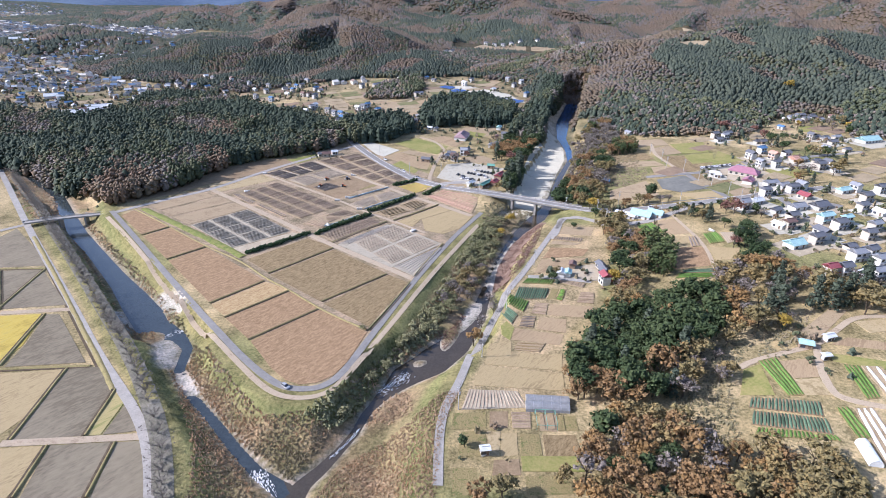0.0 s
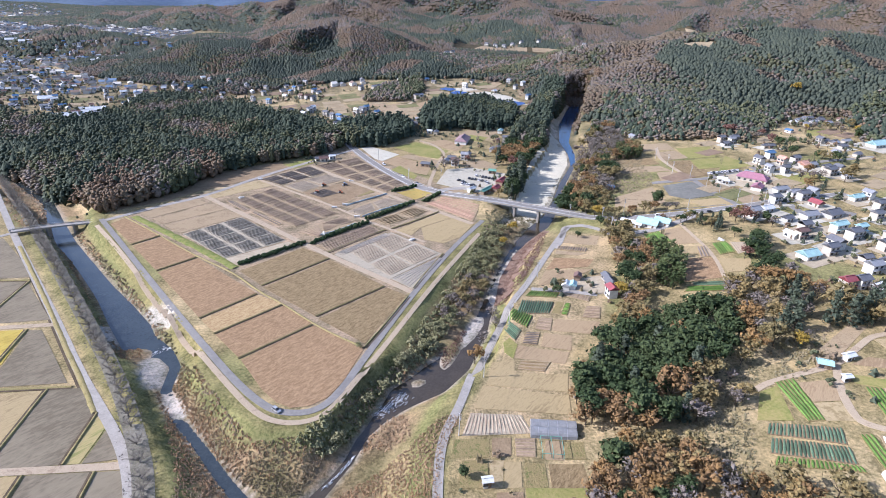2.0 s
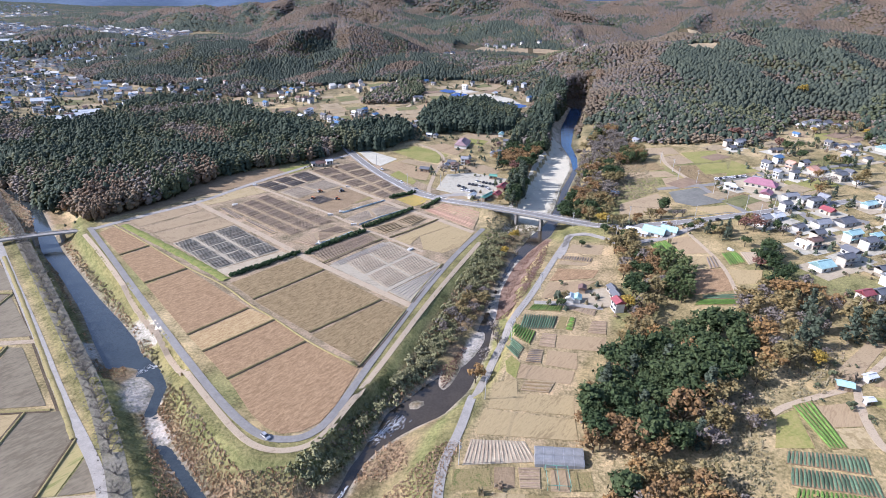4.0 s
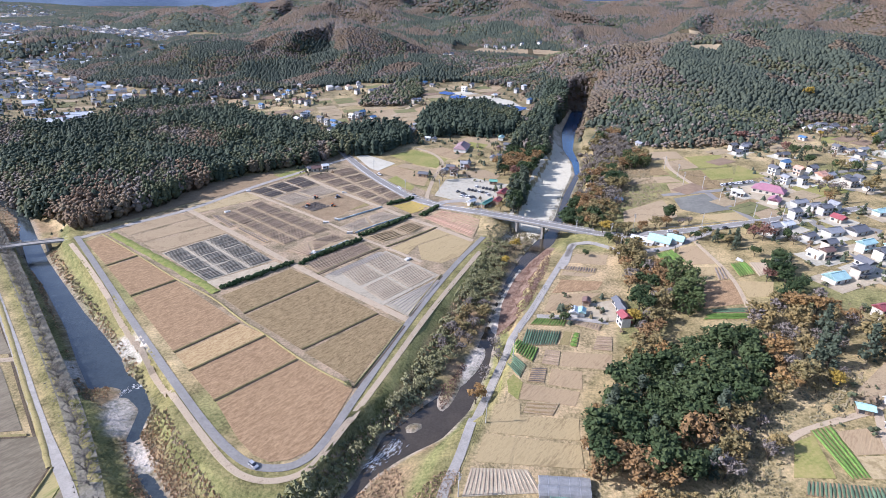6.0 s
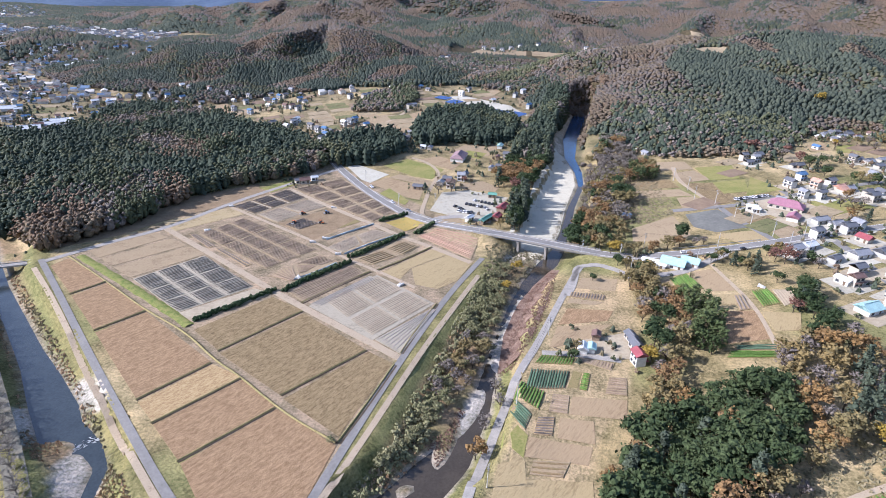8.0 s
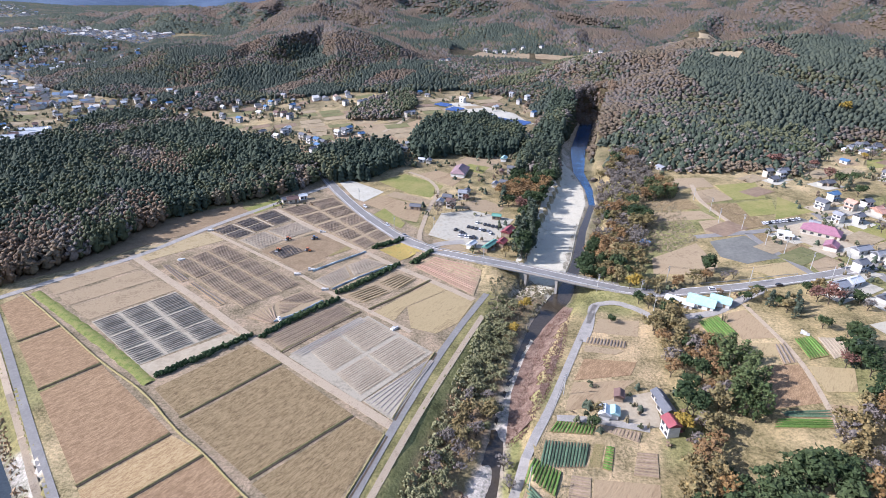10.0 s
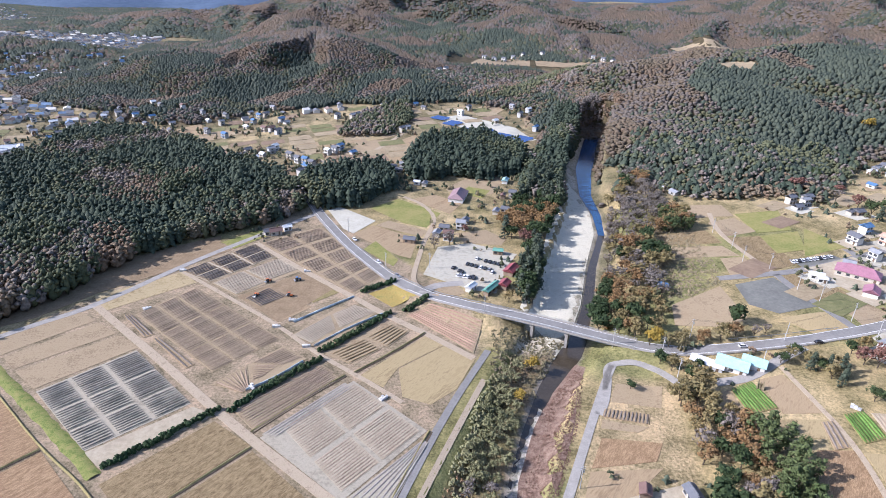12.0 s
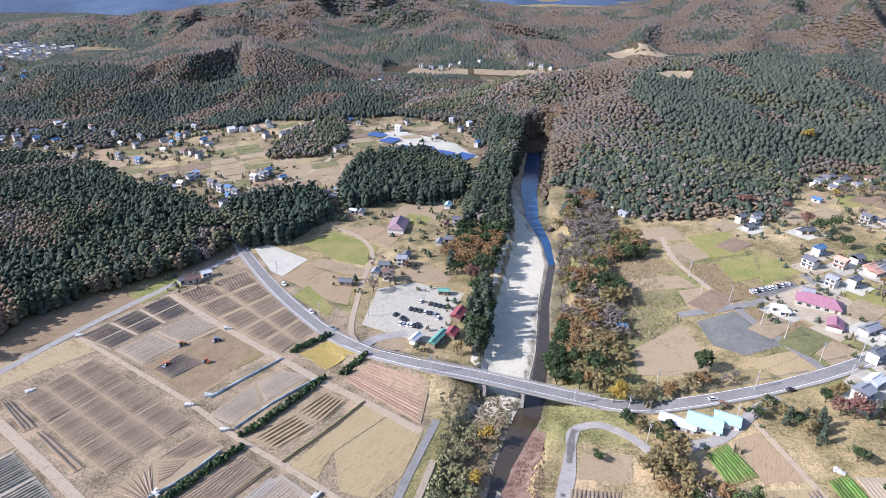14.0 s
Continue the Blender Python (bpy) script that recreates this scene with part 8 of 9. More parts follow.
wires([(6.7, 155.2), (28.4, 222.3), (45.9, 265.1)])


# ---- trees ----
OAK = palette_leaf("glossy_oak_leaves", [(0.022, 0.038, 0.016), (0.035, 0.054, 0.022), (0.052, 0.072, 0.03)])
OCHRE = palette_leaf("ochre_leaves", [(0.12, 0.101, 0.046), (0.181, 0.146, 0.064), (0.155, 0.129, 0.062), (0.202, 0.15, 0.065)])
RUSSET = palette_leaf("russet_leaves", [(0.142, 0.088, 0.043), (0.202, 0.122, 0.055), (0.172, 0.112, 0.057), (0.215, 0.131, 0.053)])
WILLOW = palette_leaf("grey_willow_leaves", [(0.115, 0.121, 0.057), (0.172, 0.172, 0.086), (0.218, 0.207, 0.115)])
BAMBOO = palette_leaf("bamboo_leaves", [(0.036, 0.055, 0.02), (0.058, 0.08, 0.03), (0.082, 0.105, 0.042)])
# kind: foliage, crown width, crown height, trunk height, clumps, clump size, label
TREES = {
    "oak": (OAK, 9.5, 8.0, 2.2, 80, 2.2, "broad evergreen oak with dark glossy crown"),
    "dark": (CONIFER, 6.0, 13.0, 1.5, 72, 1.9, "tall dark green cedar"),
    "ochre": (OCHRE, 9.0, 8.0, 2.2, 72, 1.8, "deciduous tree in ochre-green autumn leaf"),
    "russet": (RUSSET, 8.5, 7.5, 2.2, 72, 1.8, "deciduous tree in orange-brown autumn leaf"),
    "bare": (BARE, 8.5, 7.0, 2.4, 56, 1.2, "nearly leafless grey-brown tree"),
    "yellow": (YELLOW, 9.0, 8.5, 2.0, 120, 1.6, "tree in bright yellow autumn leaf"),
    "crimson": (RED, 9.0, 8.0, 2.2, 110, 1.5, "tree with dull crimson autumn crown"),
    "willow": (WILLOW, 8.0, 7.0, 1.0, 66, 1.6, "grey-green willow thicket on the river bank"),
    "bamboo": (BAMBOO, 5.0, 11.0, 2.0, 72, 1.6, "feathery green bamboo clump"),
    "cherry": (TWIGS, 9.0, 4.5, 1.4, 40, 0.5, "leafless cherry tree on the dyke"),
}
grown = {}


def limb(verts, faces, a, b, ra, rb, sides=5):
    way = (b - a).normalized()
    s = way.orthogonal().normalized()
    t = way.cross(s)
    o = len(verts)
    for p, r in ((a, ra), (b, rb)):
        verts += [tuple(p + (s * math.cos(math.tau * k / sides) + t * math.sin(math.tau * k / sides)) * r) for k in range(sides)]
    faces += [(o + k, o + (k + 1) % sides, o + sides + (k + 1) % sides, o + sides + k) for k in range(sides)]


def grow(kind, number):
    foliage, wide, tall, stem, clumps, size, label = TREES[kind]
    r = random.Random(f"{kind}{number}")
    base = new("tree")
    verts, faces, ends = [], [], []
    fork = Vector((r.uniform(-0.3, 0.3), r.uniform(-0.3, 0.3), stem))
    limb(verts, faces, Vector((0, 0, -0.5)), fork, 0.32, 0.24, 7)
    n = 6 if kind not in ("bare", "cherry") else 9
    for k in range(n):
        a = math.tau * (k + r.uniform(-0.3, 0.3)) / n
        reach = wide * r.uniform(0.22, 0.4)
        e = Vector((math.cos(a) * reach, math.sin(a) * reach, stem + tall * r.uniform(0.35, 0.8)))
        if kind == "dark":
            e = Vector((math.cos(a) * 0.8, math.sin(a) * 0.8, stem + tall * (0.15 + 0.7 * k / n)))
        limb(verts, faces, fork, e, 0.16, 0.05, 4)
        for q in range(8 if kind in ("bare", "cherry") else 1):
            m = fork.lerp(e, r.uniform(0.4, 1))
            t = m + Vector((r.uniform(-1, 1) * wide * 0.2, r.uniform(-1, 1) * wide * 0.2, r.uniform(0.1, 0.28) * tall))
            limb(verts, faces, m, t, 0.06, 0.02, 3)
            ends.append(t)
    part("trunk", verts, faces, TWIGS if kind == "cherry" else BARK, base)
    verts, faces = [], []
    lobes = [Vector((r.uniform(-0.3, 0.3) * wide, r.uniform(-0.3, 0.3) * wide, stem + tall * r.uniform(0.35, 0.75))) for _ in range(5)]
    for k in range(clumps):
        if kind == "dark" or kind == "bamboo":
            zz = r.random() ** 0.9
            a, rad = r.uniform(0, math.tau), wide / 2 * (1.02 - 0.92 * zz if kind == "dark" else 0.55 + 0.45 * math.sin(zz * 3)) * r.uniform(0.6, 1.0)
            c = Vector((math.cos(a) * rad, math.sin(a) * rad, stem * 0.7 + tall * zz))
        else:
            a, el = r.uniform(0, math.tau), math.asin(r.uniform(-0.45, 1))
            l = lobes[k % 5]
            rad = wide * r.uniform(0.2, 0.29)
            c = l + Vector((math.cos(a) * math.cos(el) * rad, math.sin(a) * math.cos(el) * rad, math.sin(el) * rad * 0.85))
        s = size * r.uniform(0.6, 1.25)
        if k % 2 == 0:
            v, f = CLUMPS[r.randrange(len(CLUMPS))]
            tilt = Euler((r.uniform(-0.7, 0.7), r.uniform(-0.7, 0.7), r.uniform(0, 6))).to_matrix()
            o = len(verts)
            for p in v:
                q = tilt @ Vector((p[0] * s * 1.2, p[1] * s * 1.2, (p[2] - 0.5) * s * 0.75))
                verts.append((c.x + q.x, c.y + q.y, c.z + q.z))
            faces += [tuple(i + o for i in g) for g in f]
        for _ in range(5):
            d = Vector((r.gauss(0, 1), r.gauss(0, 1), r.gauss(0.25, 0.8))).normalized() * s * r.uniform(0.35, 0.85)
            u = Vector((r.gauss(0, 1), r.gauss(0, 1), r.gauss(0, 0.6))).normalized() * s * r.uniform(0.2, 0.34)
            w = d.cross(u).normalized() * s * r.uniform(0.16, 0.28)
            o = len(verts)
            verts += [tuple(c + d - u), tuple(c + d + w), tuple(c + d + u)]
            faces.append((o, o + 1, o + 2))
            if r.random() < 0.5:
                verts.append(tuple(c + d - w))
                faces[-1] = (o, o + 1, o + 2, o + 3)
    part("crown", verts, faces, foliage, base)
    tagged(base, label, "tree", "valley trees")
    return base


rng = random.Random(8)
CLUMPS = [lump(rng, 1, 5, 0.38) for _ in range(8)]


def tree(kind, x, y, scale=1.0, turn=None):
    number = int(abs(x * 3.1 + y * 1.7)) % 3
    m = pose(x, y, top(x, y), 0, 0, (x * 37 + y * 53) % 360 if turn is None else turn) @ Matrix.Diagonal((scale, scale, scale * (0.92 + 0.16 * ((x * 7.3 + y) % 1)), 1))
    if (kind, number) not in grown:
        t = grow(kind, number)
        grown[kind, number] = t
        t.matrix_basis = m
        return t
    t = copy_thing(grown[kind, number], Matrix())
    t.matrix_basis = m
    return t


def deal(x, y, mix, seed):
    """Shares out kinds over places in patches."""
    r = np.random.RandomState(seed + 50)
    patch = 0.5 + 0.25 * np.sin(x / 23 + 1.7 * np.sin(y / 31 + seed)) + 0.25 * np.sin(y / 19 + 1.4 * np.sin(x / 29)) + r.uniform(-0.24, 0.24, x.size)
    order = np.argsort(np.argsort(patch)) / max(1, x.size)
    bounds = np.cumsum([s for _, s in mix])
    return [mix[min(int(np.searchsorted(bounds, o, side="right")), len(mix) - 1)][0] for o in order]


def grove(ring, gap, mix, scale, seed, single=True):
    """A stand of single trees, or of the same trees joined by kind."""
    x, y = scatter(ring, gap, seed, 0.42)
    r = random.Random(seed)
    heaps = {}
    for a, b, kind in zip(x, y, deal(x, y, mix, seed)):
        size = scale * r.uniform(0.72, 1.15)
        if single:
            tree(kind, float(a), float(b), size)
            continue
        number = r.randrange(3)
        if (kind, number) not in grown:
            grown[kind, number] = grow(kind, number)
            grown[kind, number].matrix_basis = pose(float(a), float(b), top(a, b)) @ Matrix.Scale(size, 4)
            continue
        turn = r.uniform(0, math.tau)
        spin = np.array([[math.cos(turn), math.sin(turn), 0], [-math.sin(turn), math.cos(turn), 0], [0, 0, 1]])
        for piece in grown[kind, number].children:
            v = np.empty(len(piece.data.vertices) * 3)
            piece.data.vertices.foreach_get("co", v)
            verts, faces, material = heaps.setdefault((kind, piece.name.split(".")[0]), ([], [], piece.data.materials[0]))
            n = sum(len(q) for q in verts)
            verts.append(v.reshape(-1, 3) @ spin * size + np.array([a, b, top(a, b)]))
            faces += [tuple(i + n for i in f.vertices) for f in piece.data.polygons]
    for (kind, name), (verts, faces, material) in heaps.items():
        shaped("grove_" + name + "s", np.concatenate(verts).tolist(), faces, material, None, "stand of trees: " + TREES[kind][6], "stuff")


# darker copy of the cedar green for near woods, without the hills' haze
DARK_CEDAR = palette_leaf("shady_cedar_foliage", [(0.028, 0.04, 0.029), (0.038, 0.053, 0.037), (0.052, 0.068, 0.046)])
# hill cedars: haze put into the colour, a little paler and bluer
HILL_CEDAR = palette_leaf("hill_cedar_foliage", [(0.039, 0.051, 0.04), (0.05, 0.063, 0.049), (0.064, 0.077, 0.056)], 0.2, 0.15)
HILL_BROAD = palette_leaf("hill_evergreen_foliage", [(0.05, 0.058, 0.036), (0.068, 0.074, 0.044), (0.09, 0.09, 0.052)], 0.2, 0.15)
HILL_RUSSET = palette_leaf("hill_russet_foliage", [(0.098, 0.073, 0.053), (0.134, 0.098, 0.069), (0.117, 0.089, 0.065), (0.108, 0.088, 0.062)], 0.2, 0.15)
HILL_GREY = palette_leaf("hill_bare_twigs", [(0.09, 0.077, 0.068), (0.124, 0.106, 0.093), (0.107, 0.093, 0.081)], 0.2, 0.15)
RUST = palette_leaf("rusty_waterweed", [(0.13, 0.08, 0.062), (0.18, 0.105, 0.078), (0.16, 0.11, 0.08)])
LOOK = {"shrub": (CROWNS, WILLOW, "grey-green bushes crowding the river bank"), "rust": (TUFTS, RUST, "rust-red withered weeds on the shallow river bed"), "hill_cedar": (CONES, HILL_CEDAR, "dark cedar plantation on the hillside"), "hill_broadleaf": (DOMES, HILL_BROAD, "evergreen broadleaf trees on the hillside"),
        "hill_autumn": (DOMES, HILL_RUSSET, "russet deciduous woodland on the hillside"), "hill_bare": (DOMES, HILL_GREY, "leafless grey-brown woodland on the hillside"),
        "cedar": (SPIRES, CONIFER, "dense dark green cedar plantation"), "broadleaf": (CROWNS, BROADLEAF, "evergreen broadleaf woodland"),
        "tall_cedar": (TALL_SPIRES + BUSHY, DARK_CEDAR, "dark evergreen plantation beside the fields"), "tall_broadleaf": (BUSHY, BROADLEAF, "tall evergreen broadleaf trees in the wood"),
        "tall_autumn": (BUSHY, AUTUMN, "tall russet trees at the edge of the wood"), "tall_bare": (BUSHY, BARE, "tall grey leafless trees in the wood"), "autumn": (CROWNS, AUTUMN, "russet autumn deciduous woodland"), "bare": (CROWNS, BARE, "grey-brown leafless woodland"),
        "reed": (TUFTS, REED, "dry orange-brown reeds on the river bank"), "brush": (TUFTS, BRUSH, "scrubby olive-brown river bank brush")}
TALL = {"shrub": 2.3, "rust": 0.9, "hill_cedar": 5.2, "hill_broadleaf": 4.2, "hill_autumn": 4.0, "hill_bare": 4.0, "cedar": 9.0, "tall_cedar": 8.2, "tall_broadleaf": 8.0, "tall_autumn": 6.5, "tall_bare": 6.5, "broadleaf": 7.5, "autumn": 6.5, "bare": 6.5, "reed": 1.0, "brush": 1.15}


def forest(ring, gap, mix, seed, wide=1.6, tall=0.95):
    x, y = scatter(ring, gap, seed)
    spread(x, y, gap, mix, seed, wide, tall)


def spread(x, y, gap, mix, seed, wide=1.4, tall=1.0, name="woodland", plain=None):
    kinds = np.array(deal(x, y, mix, seed))
    r = np.random.RandomState(seed)
    z = tops(x, y)
    for kind, _ in mix:
        pick = np.nonzero(kinds == kind)[0]
        if len(pick):
            shapes, material, label = LOOK[kind]
            shapes = plain or shapes
            w = gap * wide * r.uniform(0.7, 1.3, len(pick))
            h = TALL[kind] * tall * r.uniform(0.82, 1.15, len(pick))
            wood(name, list(zip(x[pick], y[pick], z[pick] - 0.3, w, h)), shapes, material, label)


def thicket(ring, gap, kind, seed):
    x, y = scatter(ring, gap, seed)
    keep = np.ones(x.size, bool)
    for cx, cy, long, wide, turn, rise in [BARS[k] for k in (1, 2, 3, 4, 5, 7, 10, 11)]:
        keep &= np.hypot(x - cx, y - cy) > wide + 1
    x, y = x[keep], y[keep]
    dry = tops(x, y) > water_level(x, y) + 0.12
    spread(x[dry], y[dry], gap, (("brush", 0.4), ("reed", 0.6)) if kind == "mixed" else (("shrub", 0.55), ("brush", 0.3), ("reed", 0.15)) if kind == "bushes" else ((kind, 1.0),), seed, 1.6, name="river_scrub")


def hill_woods():
    """Woods over all the hills, coarser with distance."""
    for near, far, gap, seed in ((470, 960, 3.1, 61), (960, 1500, 4.3, 62), (1500, 2700, 7.0, 63)):
        ring = [(-0.75 * far - 100, near), (0.8 * far + 60, near), (0.8 * far + 60, far), (-0.75 * far - 100, far)]
        x, y = scatter(ring, gap, seed)
        keep = (x > -0.75 * y - 60) & (x < 0.8 * y + 60)
        x, y = x[keep], y[keep]
        hill = hill_rise(x, y, floor_level(x, y))
        stream = np.interp(y, [q[1] for q in EAST_RIVER[::-1]], [q[0] for q in EAST_RIVER[::-1]])
        gorge = depth_in(x, y, EAST_CORRIDOR)
        wooded = (hill > 2.2) | (gorge > 0) & (x > 100) | (y > 1150) & (x > -440 + 60 * np.sin(y / 90)) & (x < 900) | (y > 1900)
        wooded &= ~((np.abs(x - 160 - 0.1 * (y - 1050)) < 150) & (y > 930) & (y < 1052)) & (np.hypot((x - 286) / 17, (y - 728) / 24) > 1 + 0.2 * np.sin(x / 3))
        wooded &= ~((np.hypot((x - 430) / 60, (y - 1150) / 45) < 1) | (np.hypot((x - 520) / 60, (y - 1800) / 110) < 1))
        wooded &= (gorge < 0.5) | (y > 500) & (x - stream > 9) | (y > 694)
        near_houses = np.zeros(x.size, bool)
        for hx, hy, hw in house_spots:
            if hy > near - 40:
                near_houses |= np.hypot(x - hx, y - hy) < 0.5 * hw + 6
        foot = (y > 835) & (y < 985) & (x > -60) & (x < 150)
        wooded = (wooded | foot) & ~near_houses
        # crests and river sides are leafless and russet, the lower faces planted with cedar
        wave = np.sin(x / 37 + 1.9 * np.sin(y / 53)) * np.sin(y / 41 + 1.6 * np.sin(x / 61 + 1)) + 0.55 * np.sin(x / 17 + 1.4 * np.sin(y / 23)) * np.sin(y / 19)
        east = (x > 120) & (y < 900)
        wild = (x < 212 + 14 * np.sin(y / 23) + 0.3 * (y - 600)) & (y > 575) | (y > 742 + 12 * np.sin(x / 31)) & (x < 330) | (y > 800) | (wave > 0.7) & (x > 300)
        wild |= gorge > 0
        high = (hill + 17 * wave > np.where(y < 1060, 33, 24)) | foot & (wave > -0.3) | (y < 960) & (hill + 9 * wave < 5) | (x > 260) & (y > 880) & (wave < 0.55)
        plots = ((east & wild, (("hill_autumn", 0.5), ("hill_bare", 0.33), ("hill_cedar", 0.05), ("hill_broadleaf", 0.12)), 5),
                 (east & ~wild, (("hill_cedar", 0.86), ("hill_bare", 0.04), ("hill_broadleaf", 0.1)), 6),
                 (~east & high, (("hill_autumn", 0.5), ("hill_bare", 0.3), ("hill_cedar", 0.1), ("hill_broadleaf", 0.1)), 7),
                 (~east & ~high, (("hill_cedar", 0.66), ("hill_broadleaf", 0.2), ("hill_autumn", 0.08), ("hill_bare", 0.06)), 8))
        for where, shares, more in plots:
            where = where & wooded
            spread(x[where], y[where], gap, shares, seed + more, 1.9, 1.0, plain=None if far < 1000 else CAPS)


hill_woods()
yards()
garden_green()


def parcels(ring, long, wide, turn, share, seed):
    """Small far plots of soil, stubble and grass, a hand above the ground."""
    r = random.Random(seed)
    c, s = math.cos(radians(turn)), math.sin(radians(turn))
    heaps = {"soil": ([], []), "stubble": ([], []), "grass": ([], [])}
    span = 900
    for i in range(-int(span / long), int(span / long)):
        for j in range(-int(span / wide), int(span / wide)):
            u, v = i * long, j * wide + (i % 3) * wide / 3
            cx, cy = ring[0][0] + c * u - s * v, ring[0][1] + s * u + c * v
            if r.random() > share or not inside(np.array(cx), np.array(cy), ring):
                continue
            if float(hill_rise(np.array(cx), np.array(cy), floor_level(cx, cy))) > 1.5 or any(math.hypot(cx - q[0], cy - q[1]) < q[2] * 0.5 + long * 0.42 for q in house_spots):
                continue
            verts, faces = heaps[r.choice(("soil", "stubble", "stubble", "grass"))]
            o = len(verts)
            a, b = long * r.uniform(0.4, 0.47), wide * r.uniform(0.38, 0.47)
            for p in range(4):
                for q in range(4):
                    x, y = a * (p / 1.5 - 1), b * (q / 1.5 - 1)
                    x, y = cx + c * x - s * y, cy + s * x + c * y
                    verts.append((x, y, top(x, y) + 0.25))
            faces += [(o + 4 * p + q, o + 4 * p + 4 + q, o + 4 * p + 5 + q, o + 4 * p + 1 + q) for p in range(3) for q in range(3)]
    for kind, (verts, faces) in heaps.items():
        if verts:
            shaped("far_plots", verts, faces, PLOTS[kind], None, {"soil": "distant plots of bare brown soil", "stubble": "distant plots of tan stubble", "grass": "distant plots of olive grass"}[kind], "stuff")


PLOTS = {"soil": surface("far_soil", [(0.17, 0.12, 0.085), (0.24, 0.175, 0.12)], 9, 0.95, 0.3), "stubble": surface("far_stubble", [(0.24, 0.19, 0.12), (0.33, 0.265, 0.17)], 9, 0.95, 0.3),
         "grass": surface("far_grass", [(0.12, 0.125, 0.055), (0.18, 0.17, 0.08)], 9, 0.95, 0.3)}
parcels([(-420, 900), (-330, 660), (-180, 600), (-60, 560), (60, 680), (60, 860), (-200, 800), (-500, 1000), (-620, 1500), (-1200, 1500), (-900, 900), (-520, 620), (-400, 560), (-350, 620)], 24, 15, 20, 0.6, 91)
parcels([(210, 480), (150, 420), (160, 350), (250, 330), (420, 420), (460, 540), (330, 520)], 22, 14, 30, 0.3, 92)
parcels([(120, 1050), (-20, 1000), (150, 990), (300, 1000), (320, 1120), (0, 1130)], 34, 16, 8, 0.75, 93)


def distant_town(ring, gap, share, seed):
    """Past the single houses: small gabled houses too many to count."""
    r = random.Random(seed)
    x, y = scatter(ring, gap, seed, 0.45)
    heaps = {k: ([], []) for k in ("wall", "slate", "tile", "blue")}
    for cx, cy in zip(x.tolist(), y.tolist()):
        if r.random() > share or float(hill_rise(np.array(cx), np.array(cy), floor_level(cx, cy))) > 1.5 or any(math.hypot(cx - q[0], cy - q[1]) < q[2] + 4 for q in house_spots):
            continue
        a, b, tall, rise = r.uniform(2.8, 4.8), r.uniform(2.4, 3.3), r.uniform(2.4, 4.6), r.uniform(1.2, 2.0)
        turn = radians(r.choice((20, 110)) + r.uniform(-12, 12))
        c, s, z = math.cos(turn), math.sin(turn), top(cx, cy) - 0.3

        def put(heap, pts, quads):
            verts, faces = heaps[heap]
            o = len(verts)
            verts.extend((cx + c * p - s * q, cy + s * p + c * q, z + h) for p, q, h in pts)
            faces.extend(tuple(o + k for k in f) for f in quads)
        put("wall", [(-a, -b, 0), (a, -b, 0), (a, b, 0), (-a, b, 0), (-a, -b, tall), (a, -b, tall), (a, b, tall), (-a, b, tall), (-a, 0, tall + rise), (a, 0, tall + rise)],
            [(0, 1, 5, 4), (1, 2, 6, 9, 5), (2, 3, 7, 6), (3, 0, 4, 8, 7)])
        e, f = a + 0.6, b + 0.6
        low = tall - 0.25
        put(r.choice(("slate", "slate", "slate", "tile", "slate", "wall", "blue", "slate", "wall")), [(-e, -f, low), (e, -f, low), (e, 0, tall + rise + 0.1), (-e, 0, tall + rise + 0.1), (e, f, low), (-e, f, low)], [(0, 1, 2, 3), (3, 2, 4, 5)])
    for kind, (verts, faces) in heaps.items():
        shaped("distant_house_" + ("walls" if kind == "wall" else "roofs"), verts, faces, TOWN[kind], None, {"wall": "pale walls of the distant town's houses", "slate": "grey tiled roofs of the distant town", "tile": "brown tiled roofs of the distant town", "blue": "blue sheet roofs of the distant town"}[kind], "stuff")


TOWN = {"wall": surface("town_plaster", [(0.5, 0.47, 0.42), (0.68, 0.66, 0.62)], 5, 0.85, 0.05, island=0.2), "slate": surface("town_slate", [(0.08, 0.085, 0.095), (0.15, 0.155, 0.165)], 5, 0.6, 0.1, island=0.4),
        "tile": surface("town_tile", [(0.16, 0.12, 0.1), (0.22, 0.16, 0.13)], 5, 0.7, 0.1, island=0.3), "blue": surface("town_blue", [(0.1, 0.15, 0.22), (0.14, 0.2, 0.29)], 5, 0.6, 0.1, island=0.3)}
distant_town([(-1000, 1150), (-640, 1180), (-560, 1300), (-620, 1560), (-900, 1620), (-1500, 2300), (-1900, 2300), (-1300, 1500)], 18, 0.7, 74)
distant_town([(-420, 700), (-360, 880), (-470, 960), (-580, 1080), (-560, 1300), (-620, 1500), (-1250, 1700), (-1000, 1150), (-700, 850), (-520, 690)], 13, 0.72, 71)
distant_town([(-400, 760), (-300, 800), (-200, 790), (-60, 790), (-60, 760), (-230, 720), (-380, 690)], 12.5, 0.62, 72)
distant_town([(0, 1075), (320, 1050), (320, 1085), (0, 1110)], 15, 0.5, 73)


